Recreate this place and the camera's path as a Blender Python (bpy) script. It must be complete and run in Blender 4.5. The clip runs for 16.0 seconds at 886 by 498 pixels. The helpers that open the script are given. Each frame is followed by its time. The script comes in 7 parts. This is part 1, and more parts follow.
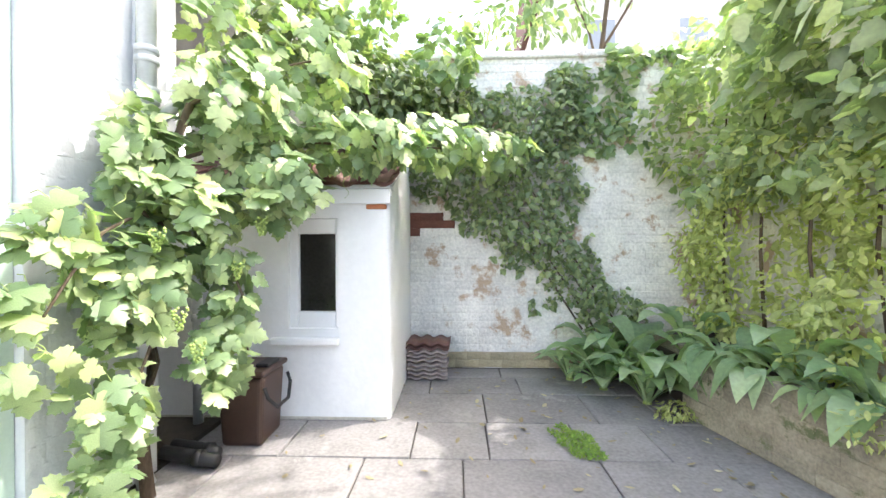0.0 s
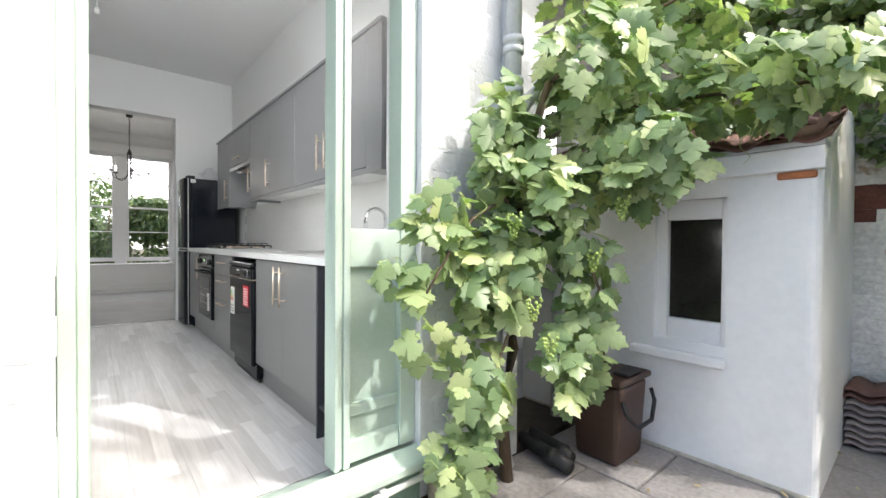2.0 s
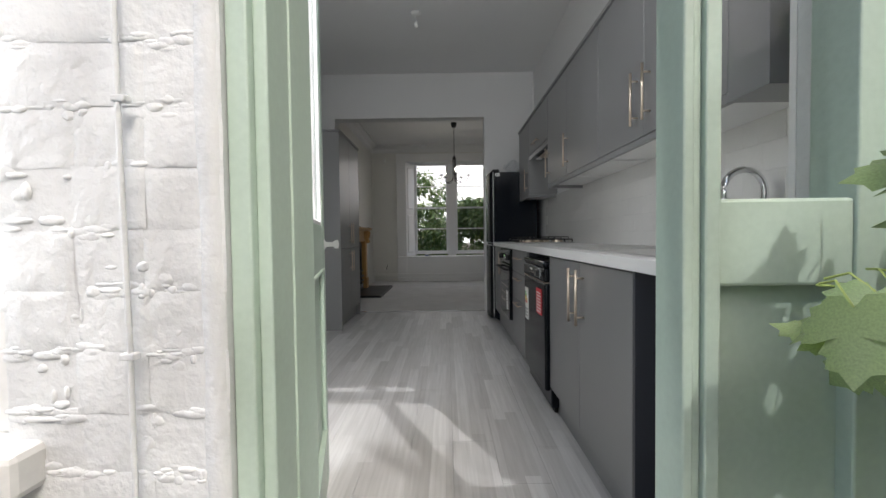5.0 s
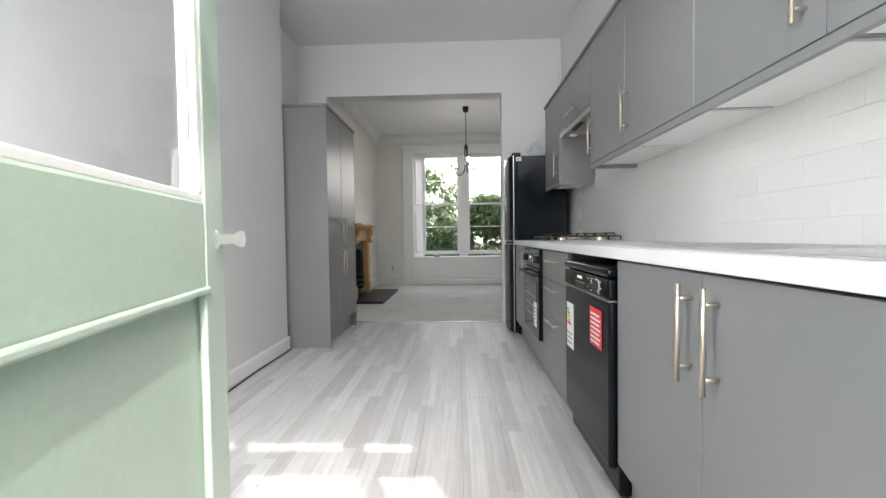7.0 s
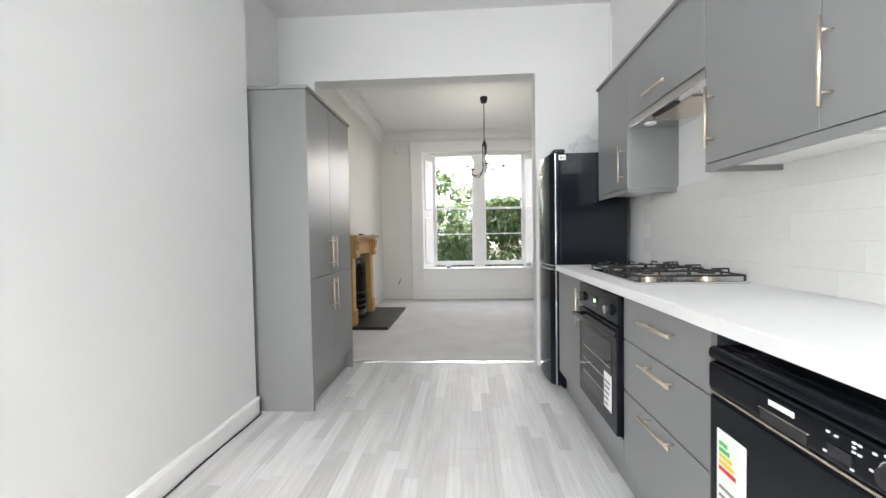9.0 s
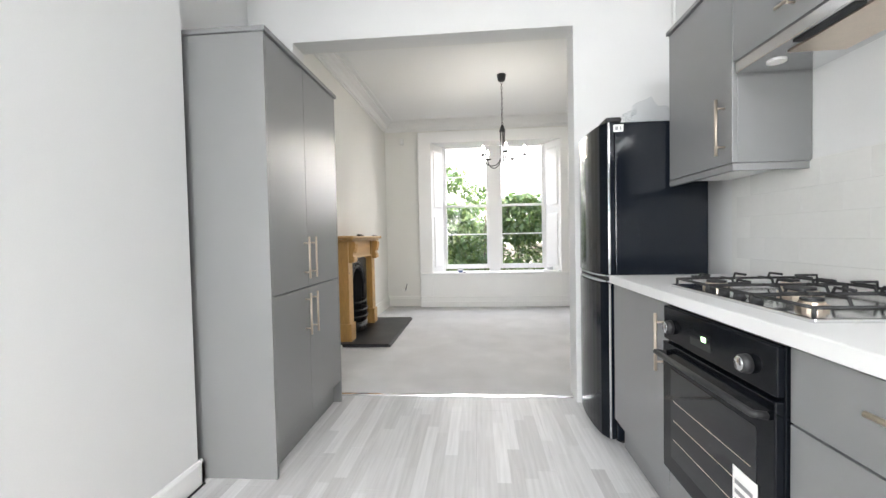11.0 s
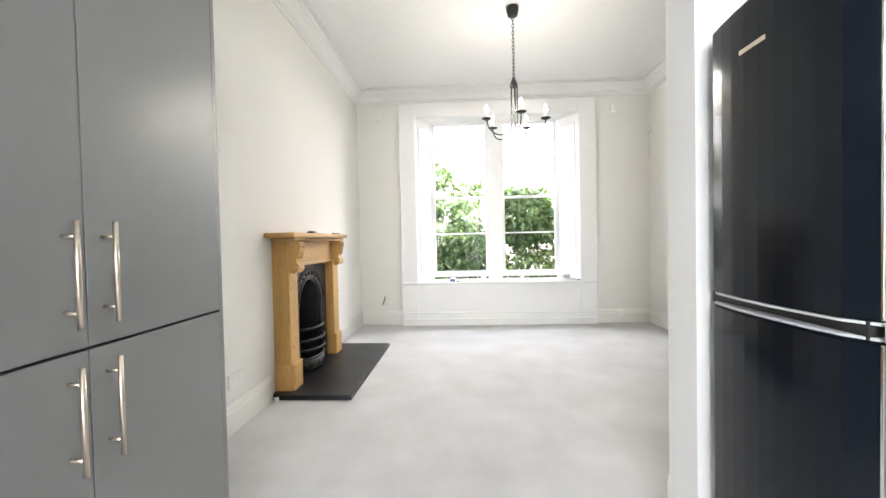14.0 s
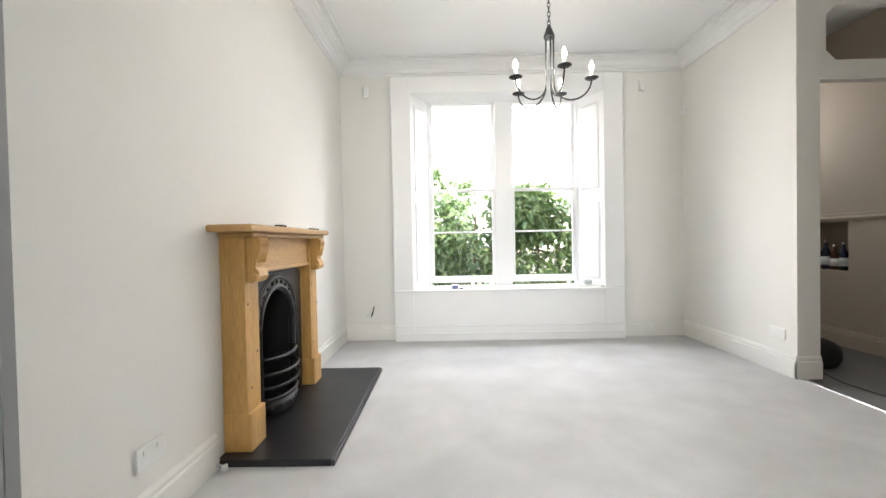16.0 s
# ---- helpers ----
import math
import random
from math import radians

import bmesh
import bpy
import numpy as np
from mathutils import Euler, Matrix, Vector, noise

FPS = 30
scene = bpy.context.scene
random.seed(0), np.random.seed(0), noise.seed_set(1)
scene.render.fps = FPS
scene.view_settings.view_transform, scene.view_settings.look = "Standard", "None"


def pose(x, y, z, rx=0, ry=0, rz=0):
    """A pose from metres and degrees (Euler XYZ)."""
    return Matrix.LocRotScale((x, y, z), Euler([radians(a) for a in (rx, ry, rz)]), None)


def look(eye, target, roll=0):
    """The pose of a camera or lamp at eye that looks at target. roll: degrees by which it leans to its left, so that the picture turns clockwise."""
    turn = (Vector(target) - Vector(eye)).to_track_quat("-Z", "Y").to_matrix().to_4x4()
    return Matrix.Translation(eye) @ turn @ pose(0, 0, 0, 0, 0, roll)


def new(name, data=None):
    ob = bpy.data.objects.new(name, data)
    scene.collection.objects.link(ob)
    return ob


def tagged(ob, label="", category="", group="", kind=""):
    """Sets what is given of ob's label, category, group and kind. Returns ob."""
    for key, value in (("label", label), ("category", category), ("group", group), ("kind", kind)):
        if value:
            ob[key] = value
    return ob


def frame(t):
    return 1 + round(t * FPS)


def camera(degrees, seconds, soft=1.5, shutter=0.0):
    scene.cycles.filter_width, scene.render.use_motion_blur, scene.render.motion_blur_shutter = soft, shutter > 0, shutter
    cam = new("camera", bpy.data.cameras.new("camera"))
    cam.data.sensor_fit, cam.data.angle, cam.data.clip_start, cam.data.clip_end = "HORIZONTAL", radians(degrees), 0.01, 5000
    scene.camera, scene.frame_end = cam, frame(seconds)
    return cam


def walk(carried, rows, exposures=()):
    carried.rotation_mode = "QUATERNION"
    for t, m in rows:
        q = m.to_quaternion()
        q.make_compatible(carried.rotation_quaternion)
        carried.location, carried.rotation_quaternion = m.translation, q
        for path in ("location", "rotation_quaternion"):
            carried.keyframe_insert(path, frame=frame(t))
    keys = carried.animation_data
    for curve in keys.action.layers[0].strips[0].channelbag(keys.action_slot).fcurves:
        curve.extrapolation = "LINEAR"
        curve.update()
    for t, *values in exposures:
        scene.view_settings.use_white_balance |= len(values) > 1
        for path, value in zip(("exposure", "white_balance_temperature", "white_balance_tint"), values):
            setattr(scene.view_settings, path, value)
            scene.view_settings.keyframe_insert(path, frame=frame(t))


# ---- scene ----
cam = camera(94.2, 16.0)
PATH = [
    (0, (-0.537, 0.064, 1.04), (-0.609, 2.063, 1.031), -0.2),
    (0.5, (-0.527, 0.14, 0.989), (-1.02, 2.078, 0.994), 0.0),
    (1, (-0.604, 0.27, 0.991), (-1.487, 2.065, 0.983), 0.2),
    (1.5, (-0.654, 0.363, 1.001), (-1.882, 1.941, 0.979), 0.4),
    (2, (-0.709, 0.432, 0.999), (-2.23, 1.731, 0.971), 0.4),
    (2.5, (-0.779, 0.479, 1.012), (-2.52, 1.459, 0.973), 0.2),
    (3, (-0.976, 0.537, 0.981), (-2.86, 1.207, 0.928), -0.1),
    (3.5, (-1.13, 0.589, 0.981), (-3.088, 0.991, 0.924), -0.38),
    (4, (-1.24, 0.671, 1.003), (-3.23, 0.866, 0.945), -0.6),
    (4.5, (-1.334, 0.731, 1.018), (-3.332, 0.785, 0.958), -0.71),
    (4.7, (-1.377, 0.734, 1.008), (-3.377, 0.746, 0.948), -0.72),
    (7, (-2.266, 0.743, 0.969), (-4.264, 0.671, 0.91), -0.78),
    (7.5, (-2.449, 0.714, 0.989), (-4.447, 0.638, 0.93), -0.9),
    (8, (-2.82, 0.645, 0.986), (-4.818, 0.561, 0.923), -0.95),
    (8.5, (-3.052, 0.618, 1.14), (-5.048, 0.521, 1.075), -0.92),
    (9, (-3.208, 0.638, 1.15), (-5.203, 0.521, 1.087), -0.97),
    (11.5, (-4.216, 0.572, 1.147), (-6.207, 0.401, 1.088), -1.2),
    (12, (-4.457, 0.553, 1.108), (-6.45, 0.395, 1.058), -1.2),
    (12.5, (-4.707, 0.486, 1.136), (-6.7, 0.334, 1.081), -1.2),
    (13, (-4.933, 0.452, 1.104), (-6.928, 0.314, 1.057), -1.1),
    (13.5, (-5.176, 0.487, 1.129), (-7.171, 0.36, 1.077), -1.1),
    (14, (-5.399, 0.464, 1.107), (-7.395, 0.355, 1.061), -1.2),
    (14.5, (-5.626, 0.361, 1.088), (-7.623, 0.271, 1.049), -1.2),
    (15, (-5.806, 0.295, 1.09), (-7.804, 0.227, 1.051), -1.1),
    (15.5, (-6.041, 0.261, 1.082), (-8.04, 0.218, 1.043), -1.1),
    (16, (-6.23, 0.215, 1.077), (-8.229, 0.195, 1.041), -1.1),
]
EXPOSURES = [(0.0, 2.78), (0.5, 2.55), (1.0, 2.4), (1.5, 2.3), (2.0, 2.0), (2.5, 1.72), (3.0, 1.30), (3.5, 0.96), (4.0, 0.75), (4.5, 0.68), (7.0, 2.15), (7.5, 2.3), (8.0, 2.5), (9.0, 2.85), (11.5, 3.3), (13.0, 3.65), (14.5, 3.7), (16.0, 3.58)]
walk(cam, [(t, look(eye, target, roll)) for t, eye, target, roll in PATH], EXPOSURES)

# ---- world and sun ----
world = bpy.data.worlds.new("sky")
scene.world = world
world.use_nodes = True
wn = world.node_tree
sky = wn.nodes.new("ShaderNodeTexSky")
sky.sky_type = 'NISHITA'
sky.sun_disc = False
sky.sun_elevation = radians(50)
sky.sun_rotation = radians(64)
sky.air_density, sky.dust_density, sky.ozone_density = 0.95, 4.8, 0.8
wn.nodes["Background"].inputs["Strength"].default_value = 0.15
wn.links.new(sky.outputs["Color"], wn.nodes["Background"].inputs["Color"])

sun_data = bpy.data.lights.new("sun", 'SUN')
sun_data.energy = 1.05
sun_data.angle = radians(0.6)
sun_data.color = (1.0, 0.98, 0.95)
sun = new("sun", sun_data)
sun.matrix_world = look((6.0, 2.3, 8.0), (6.0 - 0.899 * 0.643, 2.3 - 0.438 * 0.643, 8.0 - 0.766))


# lamps added for sky daylight: garden door, kitchen window, outside above the lounge window
def fill_lamp(name, at, target, w, h, watts, spread=180, color=(0.97, 0.985, 1.0)):
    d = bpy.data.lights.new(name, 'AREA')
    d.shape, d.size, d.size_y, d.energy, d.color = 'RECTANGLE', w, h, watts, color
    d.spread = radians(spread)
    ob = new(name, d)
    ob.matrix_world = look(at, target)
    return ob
fill_lamp("door_daylight", (-2.31, 0.80, 1.35), (-4.2, 1.20, 1.15), 0.64, 2.1, 1.4, 160)
fill_lamp("fanlight_daylight", (-2.30, 0.94, 2.50), (-6.0, 0.6, 0.8), 0.98, 0.2, 3, 120)
fill_lamp("kitchen_window_daylight", (-2.30, -0.36, 1.5), (-3.3, 1.0, 0.55), 0.5, 1.6, 15, 180)
# unseen fill lamp added to lift the dark hall; no glazing behind it
fill_lamp("hall_fill", (-11.0, 3.42, 2.3), (-9.0, 3.42, 1.2), 0.6, 0.5, 0.9, 180)
fill_lamp("lounge_window_daylight", (-11.75, 0.87, 3.45), (-9.6, 0.87, 0.6), 1.7, 0.8, 10, 150)

# ---- materials ----
def material(name, color, rough=0.5, metal=0.0, vary=0.08, size=6.0, grain=60.0, bump=0.05, coat=0.0,
             stain=None, stain_at=0.62, stretch=(1, 1, 1), rand=0.0, sheen=0.0, spec=0.5, subsurface=0.0, trans=0.0, distance=0.002, whole=False):
    """A painted, stained or raw surface: base colour with broad and fine variation, relief and wear."""
    m = bpy.data.materials.new(name)
    m.use_nodes = True
    nt = m.node_tree
    n, l = nt.nodes, nt.links
    p = n["Principled BSDF"]
    tc = n.new("ShaderNodeTexCoord")
    mp = n.new("ShaderNodeMapping")
    mp.inputs["Scale"].default_value = stretch
    place = n.new("ShaderNodeNewGeometry").outputs["Position"] if whole else tc.outputs["Object"]
    l.new(place, mp.inputs["Vector"])
    broad = n.new("ShaderNodeTexNoise")
    broad.inputs["Scale"].default_value = size
    broad.inputs["Detail"].default_value = 5
    l.new(mp.outputs["Vector"], broad.inputs["Vector"])
    fine = n.new("ShaderNodeTexNoise")
    fine.inputs["Scale"].default_value = grain
    fine.inputs["Detail"].default_value = 3
    l.new(mp.outputs["Vector"], fine.inputs["Vector"])
    mixv = n.new("ShaderNodeMath")
    mixv.operation = 'ADD'
    l.new(broad.outputs["Fac"], mixv.inputs[0])
    l.new(fine.outputs["Fac"], mixv.inputs[1])
    ramp = n.new("ShaderNodeMapRange")
    ramp.inputs["From Min"].default_value = 0.7
    ramp.inputs["From Max"].default_value = 1.3
    ramp.inputs["To Min"].default_value = 1 - vary
    ramp.inputs["To Max"].default_value = 1 + vary
    l.new(mixv.outputs[0], ramp.inputs["Value"])
    value = ramp.outputs["Result"]
    if rand:
        oi = n.new("ShaderNodeObjectInfo")
        rr = n.new("ShaderNodeMapRange")
        rr.inputs["To Min"].default_value = 1 - rand
        rr.inputs["To Max"].default_value = 1 + rand
        l.new(oi.outputs["Random"], rr.inputs["Value"])
        mu = n.new("ShaderNodeMath")
        mu.operation = 'MULTIPLY'
        l.new(value, mu.inputs[0])
        l.new(rr.outputs["Result"], mu.inputs[1])
        value = mu.outputs[0]
    vm = n.new("ShaderNodeVectorMath")
    vm.operation = 'SCALE'
    vm.inputs[0].default_value = color
    l.new(value, vm.inputs["Scale"])
    out = vm.outputs["Vector"]
    if stain:
        sn = n.new("ShaderNodeTexNoise")
        sn.inputs["Scale"].default_value = size * 0.7
        sn.inputs["Detail"].default_value = 8
        sn.inputs["Roughness"].default_value = 0.7
        l.new(place, sn.inputs["Vector"])
        sr = n.new("ShaderNodeMapRange")
        sr.inputs["From Min"].default_value = stain_at
        sr.inputs["From Max"].default_value = stain_at + 0.06
        l.new(sn.outputs["Fac"], sr.inputs["Value"])
        mx = n.new("ShaderNodeMix")
        mx.data_type = 'RGBA'
        l.new(sr.outputs["Result"], mx.inputs["Factor"])
        l.new(out, mx.inputs["A"])
        mx.inputs["B"].default_value = (*stain, 1)
        out = mx.outputs["Result"]
    l.new(out, p.inputs["Base Color"])
    rg = n.new("ShaderNodeMapRange")
    rg.inputs["To Min"].default_value = max(0.02, rough * 0.85)
    rg.inputs["To Max"].default_value = min(1.0, rough * 1.15)
    l.new(broad.outputs["Fac"], rg.inputs["Value"])
    l.new(rg.outputs["Result"], p.inputs["Roughness"])
    p.inputs["Metallic"].default_value = metal
    p.inputs["Coat Weight"].default_value = coat
    p.inputs["Specular IOR Level"].default_value = spec
    if sheen:
        p.inputs["Sheen Weight"].default_value = sheen
    if bump:
        b = n.new("ShaderNodeBump")
        b.inputs["Strength"].default_value = bump
        b.inputs["Distance"].default_value = distance
        l.new(mixv.outputs[0], b.inputs["Height"])
        l.new(b.outputs["Normal"], p.inputs["Normal"])
    if trans:
        tr = n.new("ShaderNodeBsdfTranslucent")
        l.new(out, tr.inputs["Color"])
        mixs = n.new("ShaderNodeMixShader")
        mixs.inputs["Fac"].default_value = trans
        l.new(p.outputs["BSDF"], mixs.inputs[1])
        l.new(tr.outputs["BSDF"], mixs.inputs[2])
        l.new(mixs.outputs["Shader"], n["Material Output"].inputs["Surface"])
    return m


def leaf_material(name, dark, light, rough=0.4, trans=0.35):
    """Leaves: colour changes from leaf to leaf, with light passing through the blade."""
    m = bpy.data.materials.new(name)
    m.use_nodes = True
    n, l = m.node_tree.nodes, m.node_tree.links
    p = n["Principled BSDF"]
    geo = n.new("ShaderNodeNewGeometry")
    oi = n.new("ShaderNodeObjectInfo")
    add = n.new("ShaderNodeMath")
    add.operation = 'ADD'
    l.new(geo.outputs["Random Per Island"], add.inputs[0])
    l.new(oi.outputs["Random"], add.inputs[1])
    fr = n.new("ShaderNodeMath")
    fr.operation = 'FRACT'
    l.new(add.outputs[0], fr.inputs[0])
    cr = n.new("ShaderNodeValToRGB")
    cr.color_ramp.elements[0].color = (*dark, 1)
    cr.color_ramp.elements[1].color = (*light, 1)
    mid = cr.color_ramp.elements.new(0.7)
    mid.color = (*[0.65 * a + 0.35 * b for a, b in zip(dark, light)], 1)
    l.new(fr.outputs[0], cr.inputs["Fac"])
    tc = n.new("ShaderNodeTexCoord")
    nz = n.new("ShaderNodeTexNoise")
    nz.inputs["Scale"].default_value = 35
    l.new(tc.outputs["Object"], nz.inputs["Vector"])
    mr = n.new("ShaderNodeMapRange")
    mr.inputs["To Min"].default_value = 0.7
    mr.inputs["To Max"].default_value = 1.3
    l.new(nz.outputs["Fac"], mr.inputs["Value"])
    vm = n.new("ShaderNodeVectorMath")
    vm.operation = 'SCALE'
    l.new(cr.outputs["Color"], vm.inputs[0])
    l.new(mr.outputs["Result"], vm.inputs["Scale"])
    l.new(vm.outputs["Vector"], p.inputs["Base Color"])
    p.inputs["Roughness"].default_value = rough
    b = n.new("ShaderNodeBump")
    b.inputs["Strength"].default_value = 0.3
    b.inputs["Distance"].default_value = 0.004
    l.new(nz.outputs["Fac"], b.inputs["Height"])
    l.new(b.outputs["Normal"], p.inputs["Normal"])
    tr = n.new("ShaderNodeBsdfTranslucent")
    tv = n.new("ShaderNodeVectorMath")
    tv.operation = 'MULTIPLY'
    tv.inputs[1].default_value = (1.25, 1.45, 0.62)
    l.new(vm.outputs["Vector"], tv.inputs[0])
    l.new(tv.outputs["Vector"], tr.inputs["Color"])
    mixs = n.new("ShaderNodeMixShader")
    mixs.inputs["Fac"].default_value = trans
    l.new(p.outputs["BSDF"], mixs.inputs[1])
    l.new(tr.outputs["BSDF"], mixs.inputs[2])
    l.new(mixs.outputs["Shader"], n["Material Output"].inputs["Surface"])
    return m


def glass_material(name, tint=(1, 1, 1), rough=0.0):
    """Thin window glass: clear, with mirror gloss at grazing angles."""
    m = bpy.data.materials.new(name)
    m.use_nodes = True
    n, l = m.node_tree.nodes, m.node_tree.links
    n.remove(n["Principled BSDF"])
    tr = n.new("ShaderNodeBsdfTransparent")
    tr.inputs["Color"].default_value = (*tint, 1)
    gl = n.new("ShaderNodeBsdfGlossy")
    gl.inputs["Roughness"].default_value = rough
    lw = n.new("ShaderNodeLayerWeight")
    lw.inputs["Blend"].default_value = 0.5
    pw = n.new("ShaderNodeMath")
    pw.operation = 'POWER'
    l.new(lw.outputs["Facing"], pw.inputs[0])
    pw.inputs[1].default_value = 5.0
    fr = n.new("ShaderNodeMath")
    fr.operation = 'MULTIPLY_ADD'
    l.new(pw.outputs[0], fr.inputs[0])
    fr.inputs[1].default_value = 0.75
    fr.inputs[2].default_value = 0.008
    mx = n.new("ShaderNodeMixShader")
    l.new(fr.outputs[0], mx.inputs["Fac"])
    l.new(tr.outputs["BSDF"], mx.inputs[1])
    l.new(gl.outputs["BSDF"], mx.inputs[2])
    l.new(mx.outputs["Shader"], n["Material Output"].inputs["Surface"])
    return m


def glow_material(name, color, strength):
    m = bpy.data.materials.new(name)
    m.use_nodes = True
    p = m.node_tree.nodes["Principled BSDF"]
    p.inputs["Base Color"].default_value = (*color, 1)
    p.inputs["Emission Color"].default_value = (*color, 1)
    p.inputs["Emission Strength"].default_value = strength
    return m


def laminate_material():
    """Grey wood-effect laminate: narrow printed strips of different tone with grain along x."""
    m = bpy.data.materials.new("grey_laminate")
    m.use_nodes = True
    n, l = m.node_tree.nodes, m.node_tree.links
    p = n["Principled BSDF"]
    tc = n.new("ShaderNodeTexCoord")
    br = n.new("ShaderNodeTexBrick")
    br.inputs["Scale"].default_value = 1.0
    br.inputs["Brick Width"].default_value = 0.62
    br.inputs["Row Height"].default_value = 0.0655
    br.inputs["Mortar Size"].default_value = 0.0
    br.offset = 0.37
    br.offset_frequency = 1
    br.squash = 1.0
    br.inputs["Color1"].default_value = (0.597, 0.598, 0.60, 1)
    br.inputs["Color2"].default_value = (0.425, 0.425, 0.428, 1)
    sx = n.new("ShaderNodeSeparateXYZ")
    l.new(tc.outputs["Object"], sx.inputs[0])
    dv = n.new("ShaderNodeMath")
    dv.operation = 'DIVIDE'
    l.new(sx.outputs["Y"], dv.inputs[0])
    dv.inputs[1].default_value = 0.0655
    fl = n.new("ShaderNodeMath")
    fl.operation = 'FLOOR'
    l.new(dv.outputs[0], fl.inputs[0])
    wno = n.new("ShaderNodeTexWhiteNoise")
    wno.noise_dimensions = '1D'
    l.new(fl.outputs[0], wno.inputs["W"])
    ad = n.new("ShaderNodeMath")
    ad.operation = 'ADD'
    l.new(sx.outputs["X"], ad.inputs[0])
    l.new(wno.outputs["Value"], ad.inputs[1])
    cx = n.new("ShaderNodeCombineXYZ")
    l.new(ad.outputs[0], cx.inputs["X"])
    l.new(sx.outputs["Y"], cx.inputs["Y"])
    l.new(cx.outputs[0], br.inputs["Vector"])
    mp = n.new("ShaderNodeMapping")
    mp.inputs["Scale"].default_value = (2, 40, 1)
    l.new(tc.outputs["Object"], mp.inputs["Vector"])
    nz = n.new("ShaderNodeTexNoise")
    nz.inputs["Scale"].default_value = 1.6
    nz.inputs["Detail"].default_value = 6
    l.new(mp.outputs["Vector"], nz.inputs["Vector"])
    mr = n.new("ShaderNodeMapRange")
    mr.inputs["From Min"].default_value = 0.3
    mr.inputs["From Max"].default_value = 0.7
    mr.inputs["To Min"].default_value = 0.91
    mr.inputs["To Max"].default_value = 1.12
    l.new(nz.outputs["Fac"], mr.inputs["Value"])
    vm = n.new("ShaderNodeVectorMath")
    vm.operation = 'SCALE'
    l.new(br.outputs["Color"], vm.inputs[0])
    l.new(mr.outputs["Result"], vm.inputs["Scale"])
    l.new(vm.outputs["Vector"], p.inputs["Base Color"])
    p.inputs["Roughness"].default_value = 0.42
    b = n.new("ShaderNodeBump")
    b.inputs["Strength"].default_value = 0.06
    b.inputs["Distance"].default_value = 0.001
    l.new(nz.outputs["Fac"], b.inputs["Height"])
    l.new(b.outputs["Normal"], p.inputs["Normal"])
    return m


M_WALL = material("kitchen_wall_paint", (0.715, 0.716, 0.714), 0.75, vary=0.015, size=2, grain=180, bump=0.04)
M_CREAM = material("lounge_wall_paint", (0.765, 0.757, 0.722), 0.78, vary=0.02, size=1.6, grain=160, bump=0.05)
M_CEIL = material("ceiling_paint", (0.775, 0.776, 0.773), 0.85, vary=0.012, size=2, grain=150, bump=0.03)
M_WHITE = material("white_gloss_paint", (0.81, 0.81, 0.805), 0.35, vary=0.02, size=3, grain=90, bump=0.03)
M_LAM = laminate_material()
M_CARPET = material("grey_carpet", (0.505, 0.50, 0.495), 1.0, vary=0.15, size=3.2, grain=420, bump=0.6, sheen=0.2, distance=0.004)
M_HALLCARPET = material("dark_hall_carpet", (0.16, 0.155, 0.15), 1.0, vary=0.15, size=3, grain=400, bump=0.5)
M_DOOR = material("grey_cabinet_front", (0.205, 0.206, 0.209), 0.33, vary=0.015, size=2, grain=300, bump=0.02, spec=0.75)
M_CARC = material("dark_cabinet_carcass", (0.045, 0.047, 0.056), 0.45, vary=0.03, size=3, grain=200, bump=0.02)
M_TOP = material("white_worktop", (0.72, 0.72, 0.718), 0.35, vary=0.015, size=5, grain=400, bump=0.02)
M_STEEL = material("brushed_steel", (0.70, 0.60, 0.50), 0.3, 1.0, vary=0.05, size=20, grain=200, bump=0.03)
M_CHROME = material("chrome", (0.75, 0.75, 0.76), 0.12, 1.0, vary=0.02, bump=0)
M_SINK = material("satin_steel", (0.80, 0.80, 0.79), 0.42, 1.0, vary=0.03, size=14, grain=200, bump=0.02)
M_BLACK = material("gloss_black_enamel", (0.004, 0.005, 0.007), 0.11, vary=0.05, size=3, bump=0.0, spec=0.2)
M_FRIDGE = material("fridge_navy_black", (0.005, 0.007, 0.011), 0.16, vary=0.02, size=3, bump=0, spec=0.24)
M_MATTEBLACK = material("matt_black_plastic", (0.015, 0.015, 0.016), 0.55, vary=0.08, bump=0.05)
M_IRON = material("cast_iron", (0.012, 0.012, 0.013), 0.42, vary=0.25, size=12, grain=120, bump=0.25)
M_SLATE = material("black_slate", (0.009, 0.009, 0.011), 0.42, vary=0.25, size=5, grain=80, bump=0.1)
M_PINE = material("waxed_pine", (0.50, 0.285, 0.085), 0.40, vary=0.22, size=3, grain=30, bump=0.06, stretch=(6, 6, 0.5),
                  stain=(0.25, 0.12, 0.04), stain_at=0.73)
M_PINEH = material("waxed_pine_rail", (0.48, 0.29, 0.11), 0.42, vary=0.2, size=3, grain=30, bump=0.06, stretch=(0.5, 6, 6))
M_GREEN = material("sage_green_paint", (0.425, 0.525, 0.45), 0.36, vary=0.05, size=5, grain=70, bump=0.12)
M_GREEND = material("green_plinth_paint", (0.22, 0.34, 0.25), 0.5, vary=0.12, size=7, grain=70, bump=0.15, stain=(0.08, 0.08, 0.06), stain_at=0.7)
M_BRICKW = material("white_masonry_paint", (0.60, 0.615, 0.618), 0.66, vary=0.03, size=9, grain=42, bump=0.6, rand=0.01, distance=0.009, whole=True,
                    stain=(0.52, 0.515, 0.50), stain_at=0.72)
M_MORTARW = material("white_masonry_joint", (0.58, 0.594, 0.597), 0.8, vary=0.03, size=16, grain=60, bump=0.4, distance=0.008, whole=True)
